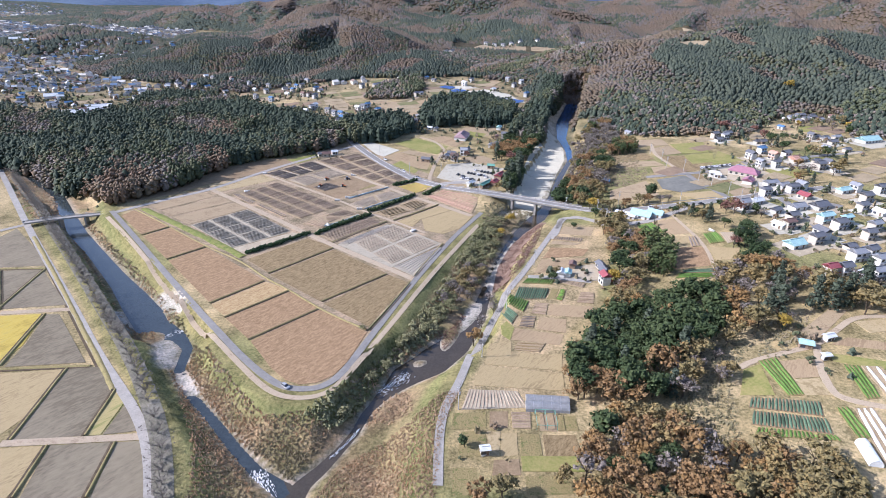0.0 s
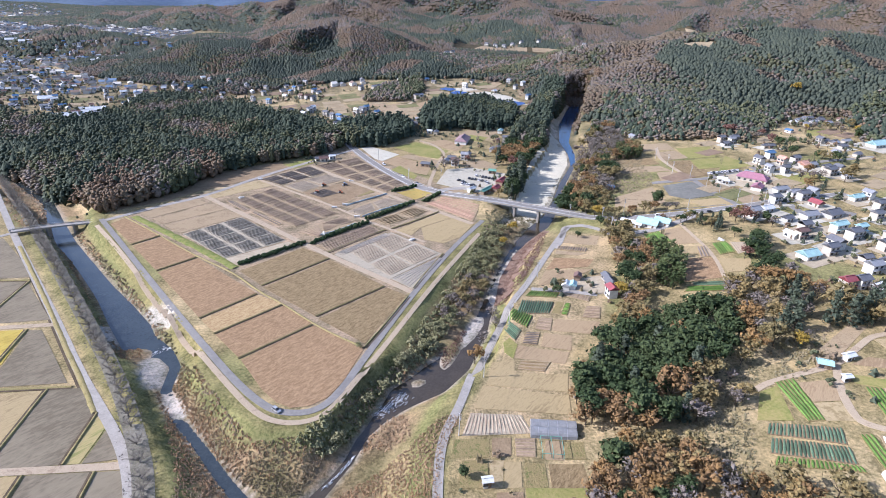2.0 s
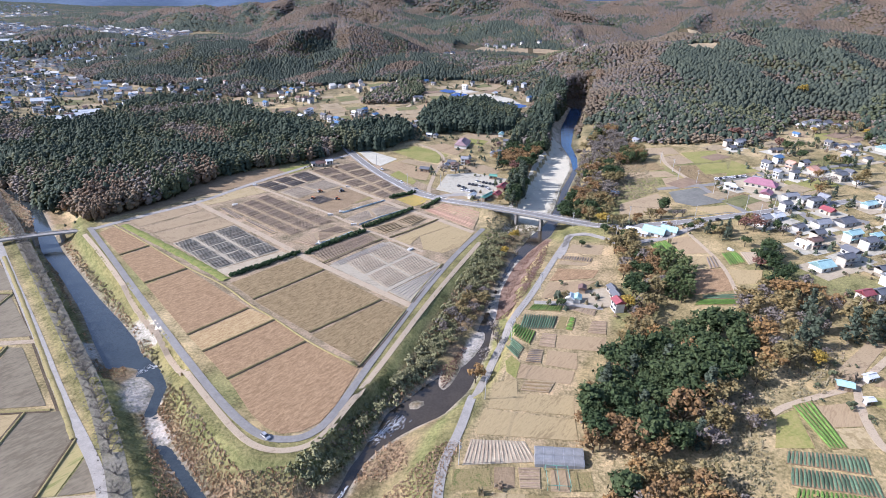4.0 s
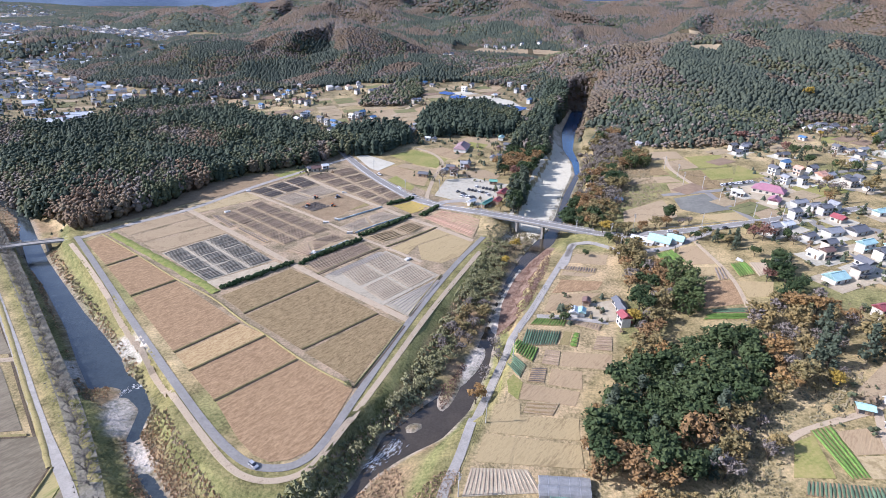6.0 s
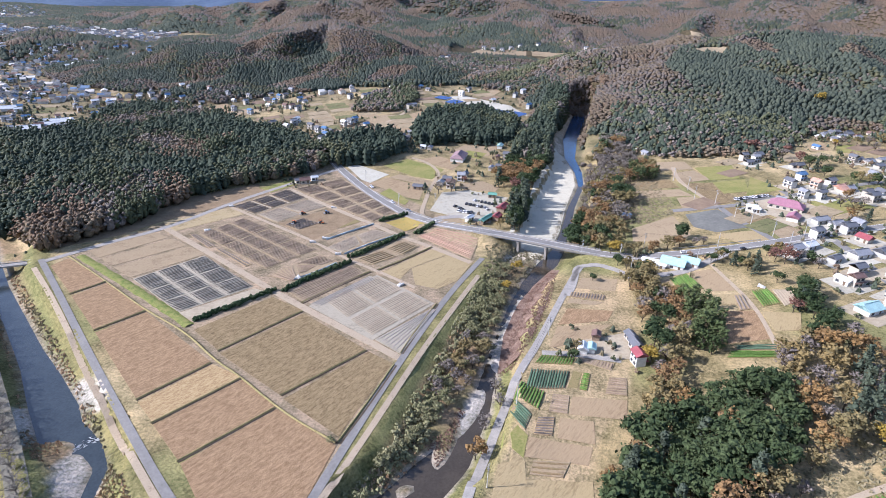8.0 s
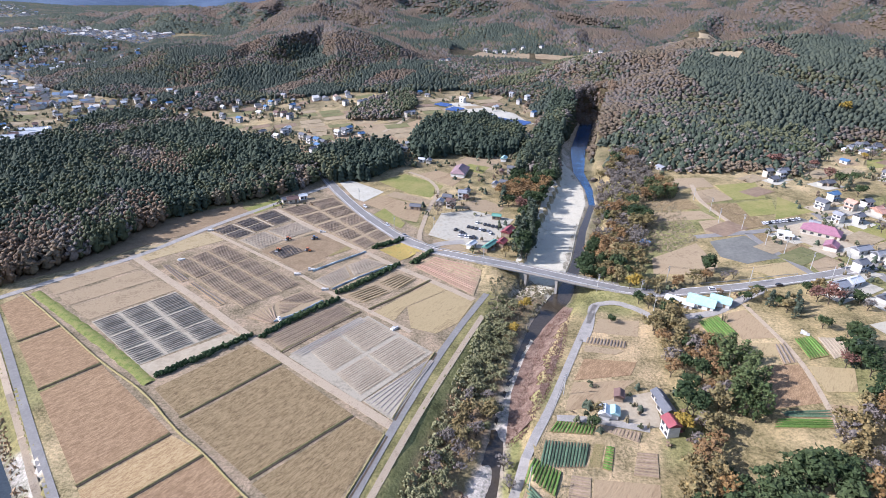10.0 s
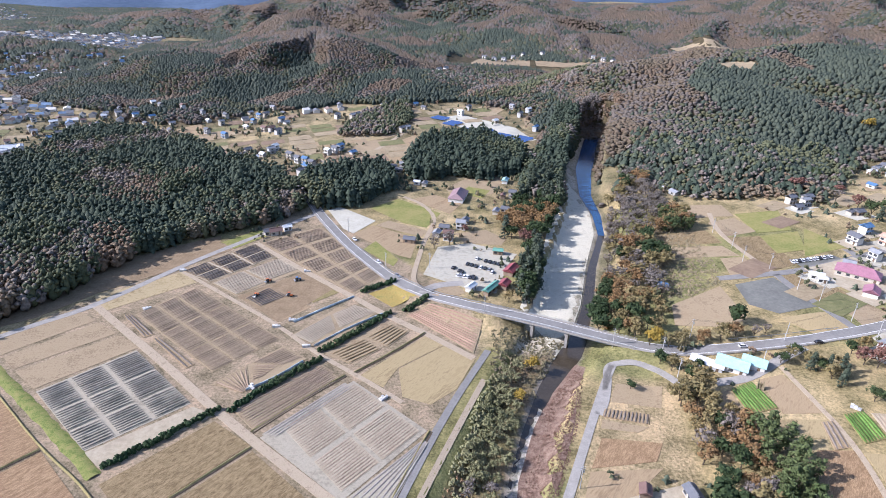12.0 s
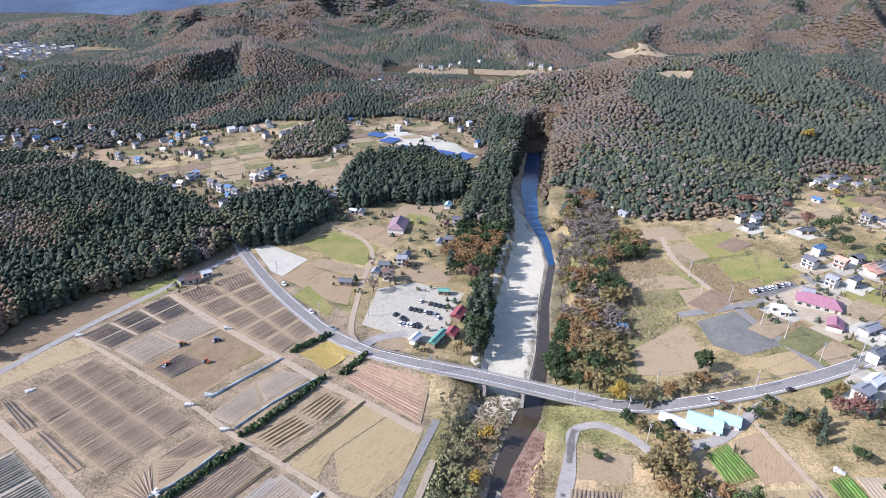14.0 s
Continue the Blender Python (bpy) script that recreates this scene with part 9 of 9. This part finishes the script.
def clearing(cx, cy, a, b):
    """A bare grassy slope on the hilltop."""
    n, rows = 18, 4
    verts = [(cx, cy, top(cx, cy) + 0.5)]
    for k in range(1, rows + 1):
        for q in range(n):
            w = math.tau * q / n
            reach = k / rows * (1 + 0.12 * math.sin(3 * w + 1))
            x, y = cx + a * reach * math.cos(w), cy + b * reach * math.sin(w)
            verts.append((x, y, top(x, y) + 0.5))
    faces = [(0, 1 + q, 1 + (q + 1) % n) for q in range(n)]
    for k in range(rows - 1):
        faces += [(1 + k * n + q, 1 + (k + 1) * n + q, 1 + (k + 1) * n + (q + 1) % n, 1 + k * n + (q + 1) % n) for q in range(n)]
    shaped("clearing", verts, faces, PLOTS["stubble"], None, "bare tan clearing on the wooded hilltop", "structure", False)


clearing(286, 730, 16, 21)
clearing(430, 1150, 55, 40)
clearing(520, 1800, 55, 100)


def far_range():
    """Mountains past the last hills, fold behind fold, their blue haze painted as base colour."""
    for far, lift, high in ((2600, 5, 45), (3200, 35, 75), (4200, 80, 130)):
        n, rows = 150, 7
        x = np.linspace(-1.1 * far, 1.1 * far, n)
        crest = lift + high * (0.55 + 0.3 * np.sin(x / 410 + far) + 0.22 * np.abs(np.sin(x / 173 + far / 7)) + 0.12 * np.sin(x / 71))
        verts = []
        for k in range(rows):
            u = k / (rows - 1)
            fold = 60 * np.sin(x / 95 + 2.5 * u + far) * math.sin(math.pi * u)
            verts += [(float(a), far - 420 * (1 - u) + float(b), -60 + (float(c) + 60) * u ** 0.8) for a, b, c in zip(x, fold, crest)]
        faces = [(r * n + k, r * n + k + 1, r * n + n + k + 1, r * n + n + k) for r in range(rows - 1) for k in range(n - 1)]
        shaped("backdrop", verts, faces, HAZE, None, "mountains at the horizon painted in haze blue", "structure", False)


far_range()
cherry_line, _ = along([(-308, 401), (-227, 313), (-147, 221), (-113.3, 182), (-87, 145), (-78, 127), (-70, 108), (-63, 90)], 5.5)
for spot in cherry_line:
    tree("cherry", spot.x - 1.3, spot.y - 1.2, 0.95)


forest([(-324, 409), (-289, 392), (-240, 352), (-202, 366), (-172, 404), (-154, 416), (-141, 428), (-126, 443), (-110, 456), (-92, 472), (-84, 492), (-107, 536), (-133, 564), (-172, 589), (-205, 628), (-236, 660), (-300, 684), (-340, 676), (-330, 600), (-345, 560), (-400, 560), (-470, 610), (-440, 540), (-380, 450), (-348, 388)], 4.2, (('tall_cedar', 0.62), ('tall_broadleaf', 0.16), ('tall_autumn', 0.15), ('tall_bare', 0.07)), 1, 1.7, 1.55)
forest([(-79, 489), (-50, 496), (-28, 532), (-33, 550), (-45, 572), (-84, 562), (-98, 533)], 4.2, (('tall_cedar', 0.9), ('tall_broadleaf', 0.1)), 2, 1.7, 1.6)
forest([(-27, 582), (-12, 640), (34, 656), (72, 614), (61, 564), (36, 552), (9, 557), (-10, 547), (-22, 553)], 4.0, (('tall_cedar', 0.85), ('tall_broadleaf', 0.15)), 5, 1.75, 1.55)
forest([(60, 545), (75, 600), (97, 643), (108, 700), (118, 738), (134, 716), (128, 668), (101, 588), (90, 545), (84, 500), (70, 502)], 4.2, (('tall_cedar', 0.6), ('tall_broadleaf', 0.25), ('tall_bare', 0.15)), 6, 1.75, 1.4)
forest([(-216, 341), (-235, 382), (-223, 432), (-183, 442), (-157, 414), (-169, 373), (-186, 347), (-198, 324)], 4.0, (('tall_autumn', 0.55), ('tall_bare', 0.25), ('tall_broadleaf', 0.2)), 9, 1.6, 1.9)
forest([(-212, 482), (-204, 524), (-169, 540), (-156, 508), (-177, 477)], 4.0, (('tall_autumn', 0.7), ('tall_broadleaf', 0.3)), 10, 1.6, 2.0)
forest([(124, 694), (130, 735), (174, 735), (170, 690), (158, 690), (150, 699), (140, 701)], 3.4, (('tall_bare', 0.5), ('tall_autumn', 0.5)), 12, 1.7, 1.1)
forest([(-93, 649), (-78, 745), (-34, 775), (-28, 708), (-46, 655)], 3.6, (('broadleaf', 0.5), ('autumn', 0.25), ('bare', 0.25)), 7)
forest([(20, 792), (108, 776), (150, 800), (120, 835), (40, 832)], 3.8, (('broadleaf', 0.4), ('autumn', 0.35), ('bare', 0.25)), 8)
grove([(48, 175), (58, 199), (73, 214), (90, 221), (110, 227), (118, 220), (115, 203), (100, 187), (86, 177), (77, 162), (65, 157), (53, 155), (46, 159)], 5.6, (('oak', 0.78), ('dark', 0.06), ('russet', 0.16)), 1.02, 11)
grove([(46, 180), (52, 194), (59, 202), (52, 180), (51, 160), (45, 160)], 5.5, (('russet', 0.7), ('bare', 0.3)), 0.75, 12)
grove([(119, 244), (144, 249), (167, 246), (157, 224), (136, 206), (119, 194), (99, 184), (84, 161), (78, 162), (86, 177), (114, 201), (121, 223)], 6.6, (('ochre', 0.4), ('russet', 0.2), ('bare', 0.25), ('dark', 0.15)), 0.95, 13, False)
grove([(44, 140), (56, 152), (71, 154), (79, 149), (77, 135), (93, 134), (113, 128), (112, 119), (105, 105), (53, 99), (39, 107)], 5.6, (('ochre', 0.44), ('russet', 0.44), ('bare', 0.06), ('oak', 0.06)), 0.95, 14)
grove([(84, 301), (101, 313), (103, 296), (108, 283), (97, 246), (84, 228), (73, 209), (70, 219), (81, 244), (86, 268)], 6, (('ochre', 0.45), ('russet', 0.25), ('bare', 0.15), ('oak', 0.15)), 0.85, 15, False)
grove([(104, 291), (112, 287), (115, 267), (108, 247), (96, 244), (101, 270)], 4.6, (('bamboo', 1.0),), 0.8, 16, False)
grove([(156, 222), (180, 228), (190, 225), (201, 217), (189, 200), (160, 203), (152, 211)], 6.4, (('ochre', 0.5), ('dark', 0.3), ('bare', 0.2)), 1.0, 17, False)
grove([(149, 274), (162, 283), (152, 254), (141, 247)], 6, (('oak', 0.7), ('dark', 0.3)), 0.95, 18, False)
grove([(74, 348), (72, 365), (86, 403), (100, 448), (115, 508), (138, 557), (152, 551), (143, 487), (149, 471), (147, 447), (121, 439), (119, 406), (108, 378), (99, 349), (82, 336)], 6.4, (('bare', 0.5), ('ochre', 0.2), ('russet', 0.16), ('oak', 0.14)), 0.9, 19, False)
grove([(136, 473), (150, 464), (148, 445), (127, 442)], 4.8, (('bamboo', 1.0),), 0.7, 20, False)
grove([(44, 371), (40, 382), (46, 416), (55, 439), (58, 426), (50, 385)], 3.8, (('dark', 0.55), ('oak', 0.45)), 0.9, 21, False)
grove([(39, 448), (40, 476), (56, 517), (76, 566), (89, 570), (87, 518), (75, 481), (60, 439), (57, 453)], 6, (('dark', 0.45), ('oak', 0.25), ('russet', 0.3)), 0.9, 22, False)
grove([(88, 340), (115, 341), (142, 342), (137, 337), (112, 334), (90, 334)], 5.5, (('ochre', 0.5), ('russet', 0.3), ('bare', 0.2)), 0.6, 23, False)
grove([(74, 328), (92, 326), (105, 321), (99, 310), (94, 317), (85, 326), (75, 326)], 4.6, (('oak', 0.5), ('ochre', 0.5)), 0.55, 24, False)
grove([(140, 318), (156, 324), (156, 312), (154, 304), (142, 304)], 5.5, (('ochre', 0.5), ('dark', 0.5)), 0.6, 25, False)
grove([(-33, 154), (-28, 169), (-19, 187), (-9, 208), (-0, 236), (9, 267), (19, 300), (29, 328), (36, 334), (30, 297), (19, 249), (5, 222), (-7, 206), (-15, 199), (-25, 179), (-29, 161)], 4.2, (('willow', 0.74), ('bare', 0.16), ('ochre', 0.1)), 0.6, 26, False)
for style, plot_ring in (('weeds', [(5.0, 153.3), (16.1, 154.1), (15.6, 146.3), (4.4, 145.4)]), ('dark_soil', [(17.1, 154.6), (23.2, 154.9), (22.5, 147.1), (16.6, 146.6)]),
                         ('weeds', [(39.8, 153.4), (45.4, 153.6), (45.0, 146.4), (38.6, 146.2)]), ('weeds', [(7.5, 144.5), (15.2, 145.4), (15.0, 134.7), (6.6, 134.1)]),
                         ('tan_grass', [(15.8, 145.2), (20.0, 145.1), (18.8, 134.8), (15.5, 134.4)]), ('straw', [(20.3, 144.7), (25.2, 144.9), (24.5, 135.1), (19.4, 134.6)]),
                         ('weeds', [(26.3, 144.5), (32.2, 144.5), (32.1, 135.4), (25.4, 134.6)]), ('olive_stubble', [(33.2, 144.3), (43.6, 144.5), (44.0, 135.6), (33.0, 135.2)]),
                         ('dark_soil', [(17.1, 133.0), (24.7, 133.6), (24.6, 127.4), (16.2, 126.8)]), ('weeds', [(25.8, 127.0), (42.8, 128.4), (42.2, 121.3), (25.5, 120.2)]),
                         ('weeds', [(4.8, 129.4), (11.9, 129.7), (11.5, 119.6), (4.7, 119.4)])):
    field(style, *plot_ring)
# wide gravel bed above the bridge
field('gravel', (40, 372), (49, 398), (60, 434), (69, 472), (84, 520), (97, 556), (101, 532), (101.5, 500), (96.5, 466), (82, 422), (71, 382), (61, 356), (50, 350))
field('rust', (24, 246), (28.5, 272), (36.5, 296), (44, 312), (50, 324), (58, 336), (62, 330), (54.5, 311), (50, 293), (40.4, 267.6), (33, 253))
# ploughed land and the solar ground of the far hamlet
field('dark_soil', (-127, 570), (-94, 582), (-87, 563), (-97, 541), (-111, 538))
field('pale_lot', (-4, 722), (18, 690), (26, 656), (55, 634), (86, 650), (72, 690), (22, 736))
thicket([(-105, 204), (-92, 191), (-70, 165), (-57, 152), (-40, 154), (-33, 152), (-38, 141), (-43, 129), (-62, 144), (-87, 170), (-100, 187)], 0.85, 'mixed', 31)
thicket([(-35, 125), (-27, 137), (-10, 152), (3, 165), (8, 165), (2, 148), (0, 122), (0, 109), (-32, 113)], 0.85, 'reed', 32)
thicket([(-44, 152), (-35, 165), (-25, 186), (-18, 196), (-2, 217), (-8, 201), (-19, 183), (-28, 160), (-34, 149)], 1.5, 'bushes', 33)
thicket([(24, 244), (30, 275), (40, 303), (48, 316), (58, 330), (60, 324), (51, 293), (41, 266), (31, 247)], 0.95, 'rust', 34)
thicket([(-26, 154), (-18, 170), (-11, 171), (-8, 158), (-14, 154)], 1.2, 'reed', 35)
thicket([(-129, 202), (-126, 209), (-117, 205), (-116, 200), (-122, 197)], 1.2, 'reed', 36)
thicket([(-113, 207), (-97, 189), (-97, 184), (-65, 148), (-60, 142), (-70, 151), (-93, 182), (-106, 201)], 1.05, 'reed', 37)
thicket([(-216, 308), (-190, 277), (-160, 243), (-142.8, 221.3), (-122, 200), (-103.2, 183), (-79.3, 145), (-72, 127.5), (-66, 108), (-47, 110), (-53, 126), (-64, 140), (-78, 154), (-91, 168), (-101, 181), (-113, 192), (-130, 204), (-141, 220), (-152, 233), (-170, 256), (-187, 276), (-214, 309)], 1.1, 'mixed', 38)
thicket([(-216, 327), (-137, 244), (-111, 215), (-103, 203), (-118, 217), (-148, 250), (-202, 307)], 1.5, 'mixed', 39)
thicket([(-323, 408), (-252, 363), (-230, 338), (-234, 308), (-292, 374)], 2.6, 'reed', 40)
thicket([(91, 181), (121, 195), (109, 178), (101, 163), (82, 157)], 2.4, 'brush', 41)
thicket([(81, 166), (100, 161), (93, 140), (76, 139)], 1.8, 'brush', 44)
grove([(84, 179), (109, 189), (103, 169), (89, 159), (77, 160)], 6.5, (('bare', 0.6), ('ochre', 0.4)), 0.7, 27, False)
thicket([(-0, 200), (-3, 210), (4, 213), (9, 227), (11, 224), (7, 211), (3, 200)], 0.9, 'rust', 45)
thicket([(-9, 190), (2, 222), (13, 259), (24, 300), (34, 332), (21, 316), (5, 266), (-10, 217), (-19, 191)], 1.5, 'bushes', 46)
grove([(121, 189), (133, 191), (143, 202), (154, 214), (141, 207), (125, 196)], 7, (('ochre', 0.6), ('bare', 0.4)), 0.45, 28, False)
thicket([(121, 195), (153, 212), (141, 189), (117, 177)], 2.4, 'brush', 47)
thicket([(26, 351), (44, 356), (58, 347), (50, 334), (41, 314), (22, 312)], 1.9, 'brush', 42)
thicket([(157, 553), (139, 386), (118, 372), (106, 375)], 2.4, 'brush', 43)
forest([(-324, 425), (-297, 411), (-269, 389), (-247, 364), (-229, 353), (-207, 346), (-189, 380), (-205, 417), (-236, 400), (-272, 409), (-356, 471)], 4, (('tall_autumn', 0.4), ('tall_broadleaf', 0.25), ('tall_bare', 0.2), ('tall_cedar', 0.15)), 54, 1.6, 1.3)
forest([(120, 518), (146, 537), (167, 493), (195, 492), (223, 497), (239, 480), (271, 511), (297, 539), (316, 556), (289, 574), (244, 564), (194, 569), (153, 601)], 4.4, (('broadleaf', 0.35), ('bare', 0.25), ('cedar', 0.25), ('autumn', 0.15)), 51, 1.5, 0.85)
forest([(352, 543), (346, 512), (323, 469), (348, 464), (404, 552), (386, 565)], 4.6, (('broadleaf', 0.35), ('bare', 0.2), ('cedar', 0.3), ('autumn', 0.15)), 52, 1.5, 0.85)
forest([(-19, 879), (21, 911), (108, 929), (166, 926), (177, 792), (143, 728), (128, 798), (69, 821), (20, 846), (-18, 856)], 5, (('broadleaf', 0.2), ('bare', 0.4), ('cedar', 0.1), ('autumn', 0.3)), 53, 1.5, 0.8)
tree('russet', 13.7, 202.7, 0.75)
tree('bare', 17.5, 216.3, 0.7)
tree('bare', 22.5, 235.1, 0.7)
tree('bare', 23.3, 225.6, 0.6)
tree('yellow', 88.5, 336.1, 0.75)
tree('yellow', 93.5, 341.6, 0.6)
tree('oak', 127.7, 349.4, 0.9)
tree('crimson', 50.1, 439.9, 1)
tree('bare', 7.3, 439.9, 0.9)
tree('bare', -1.3, 434.1, 0.9)
tree('yellow', 133.8, 197.5, 0.6)
tree('ochre', 35.1, 376.5, 0.6)
tree('yellow', 81.3, 245.9, 0.8)
tree('bare', 86.7, 245.3, 0.8)
tree('crimson', 16.9, 459.2, 0.5)
tree('crimson', 239.0, 508.3, 1.1)
tree('crimson', 257.2, 472.8, 0.9)
tree('yellow', 328.8, 586.4, 0.9)
tree('crimson', 146.0, 270.6, 0.7)
tree('yellow', 39.4, 327.2, 0.6)
tree('yellow', 33.6, 308.8, 0.6)
tree('oak', 74.2, 311.6, 0.4)
tree('oak', 52.1, 247.6, 0.45)
tree('ochre', 55.1, 254.3, 0.45)
tree('oak', 85.9, 225.7, 0.5)
tree('oak', 8.4, 137.9, 0.4)
tree('willow', -31.8, 201.5, 0.3)
tree('ochre', 35.9, 124.8, 0.6)
tree('ochre', 18.5, 119.3, 0.8)
tree('russet', 12.1, 116.2, 0.8)
tree('crimson', 160.6, 315.4, 0.7)
tree('ochre', 98.3, 313.4, 0.6)
tree('bamboo', 92.4, 302.2, 0.6)
tree('oak', 132.6, 319.6, 0.5)
tree('ochre', 136.5, 321.2, 0.55)
tree('oak', 140.4, 323.8, 0.5)
tree('ochre', 142.2, 319.2, 0.5)
tree('oak', 144.0, 313.3, 0.5)
tree('dark', 147.3, 314.5, 0.45)
tree('dark', 149.4, 308.1, 0.45)
tree('oak', 160.4, 322.4, 0.55)
tree('ochre', 166.1, 325.2, 0.6)
tree('crimson', 164.3, 313.4, 0.9)
tree('bare', 171.6, 314.8, 0.7)
tree('oak', 176.7, 312.6, 0.6)
tree('bare', 176.6, 307.3, 0.6)
tree('oak', 152.0, 295.6, 0.6)
tree('oak', 157.7, 289.0, 0.7)
tree('oak', 156.9, 282.6, 0.8)
tree('dark', 158.6, 278.4, 0.6)
tree('oak', 151.0, 278.9, 0.7)
tree('oak', 255.4, 458.3, 0.9)
tree('dark', 255.4, 450.6, 0.7)
tree('oak', 266.2, 463.2, 0.8)
tree('oak', 254.8, 439.1, 0.8)
tree('bare', 232.8, 384.2, 0.8)
tree('russet', 242.7, 395.2, 0.7)
tree('bare', 236.4, 378.9, 0.8)
tree('ochre', 233.8, 370.4, 0.7)
tree('russet', 227.3, 366.1, 0.7)
tree('bare', 246.4, 384.3, 0.7)
tree('ochre', 269.6, 425.4, 0.7)
tree('oak', 266.6, 429.6, 0.6)
tree('ochre', 272.6, 421.4, 0.7)
tree('oak', 276.9, 419.7, 0.8)
tree('dark', 277.0, 413.7, 0.6)
tree('ochre', 256.0, 376.1, 0.9)
tree('ochre', 265.4, 385.5, 0.9)
tree('dark', 278.8, 403.0, 0.7)
tree('dark', 235.3, 345.6, 0.5)
tree('dark', 235.4, 363.1, 0.5)
tree('yellow', 306.8, 515.4, 0.5)
tree('bare', 312.3, 515.2, 0.7)
tree('ochre', 321.6, 512.0, 0.7)
tree('bare', 330.8, 512.7, 0.8)
tree('ochre', 343.8, 515.8, 0.8)
tree('yellow', 343.6, 505.7, 0.6)
tree('oak', 331.8, 483.3, 0.8)
tree('bare', 325.9, 497.2, 0.8)
tree('bare', 250.7, 485.0, 0.9)
tree('crimson', 261.9, 498.5, 0.7)
tree('bare', 257.6, 512.7, 0.8)
tree('oak', 256.7, 520.5, 0.7)
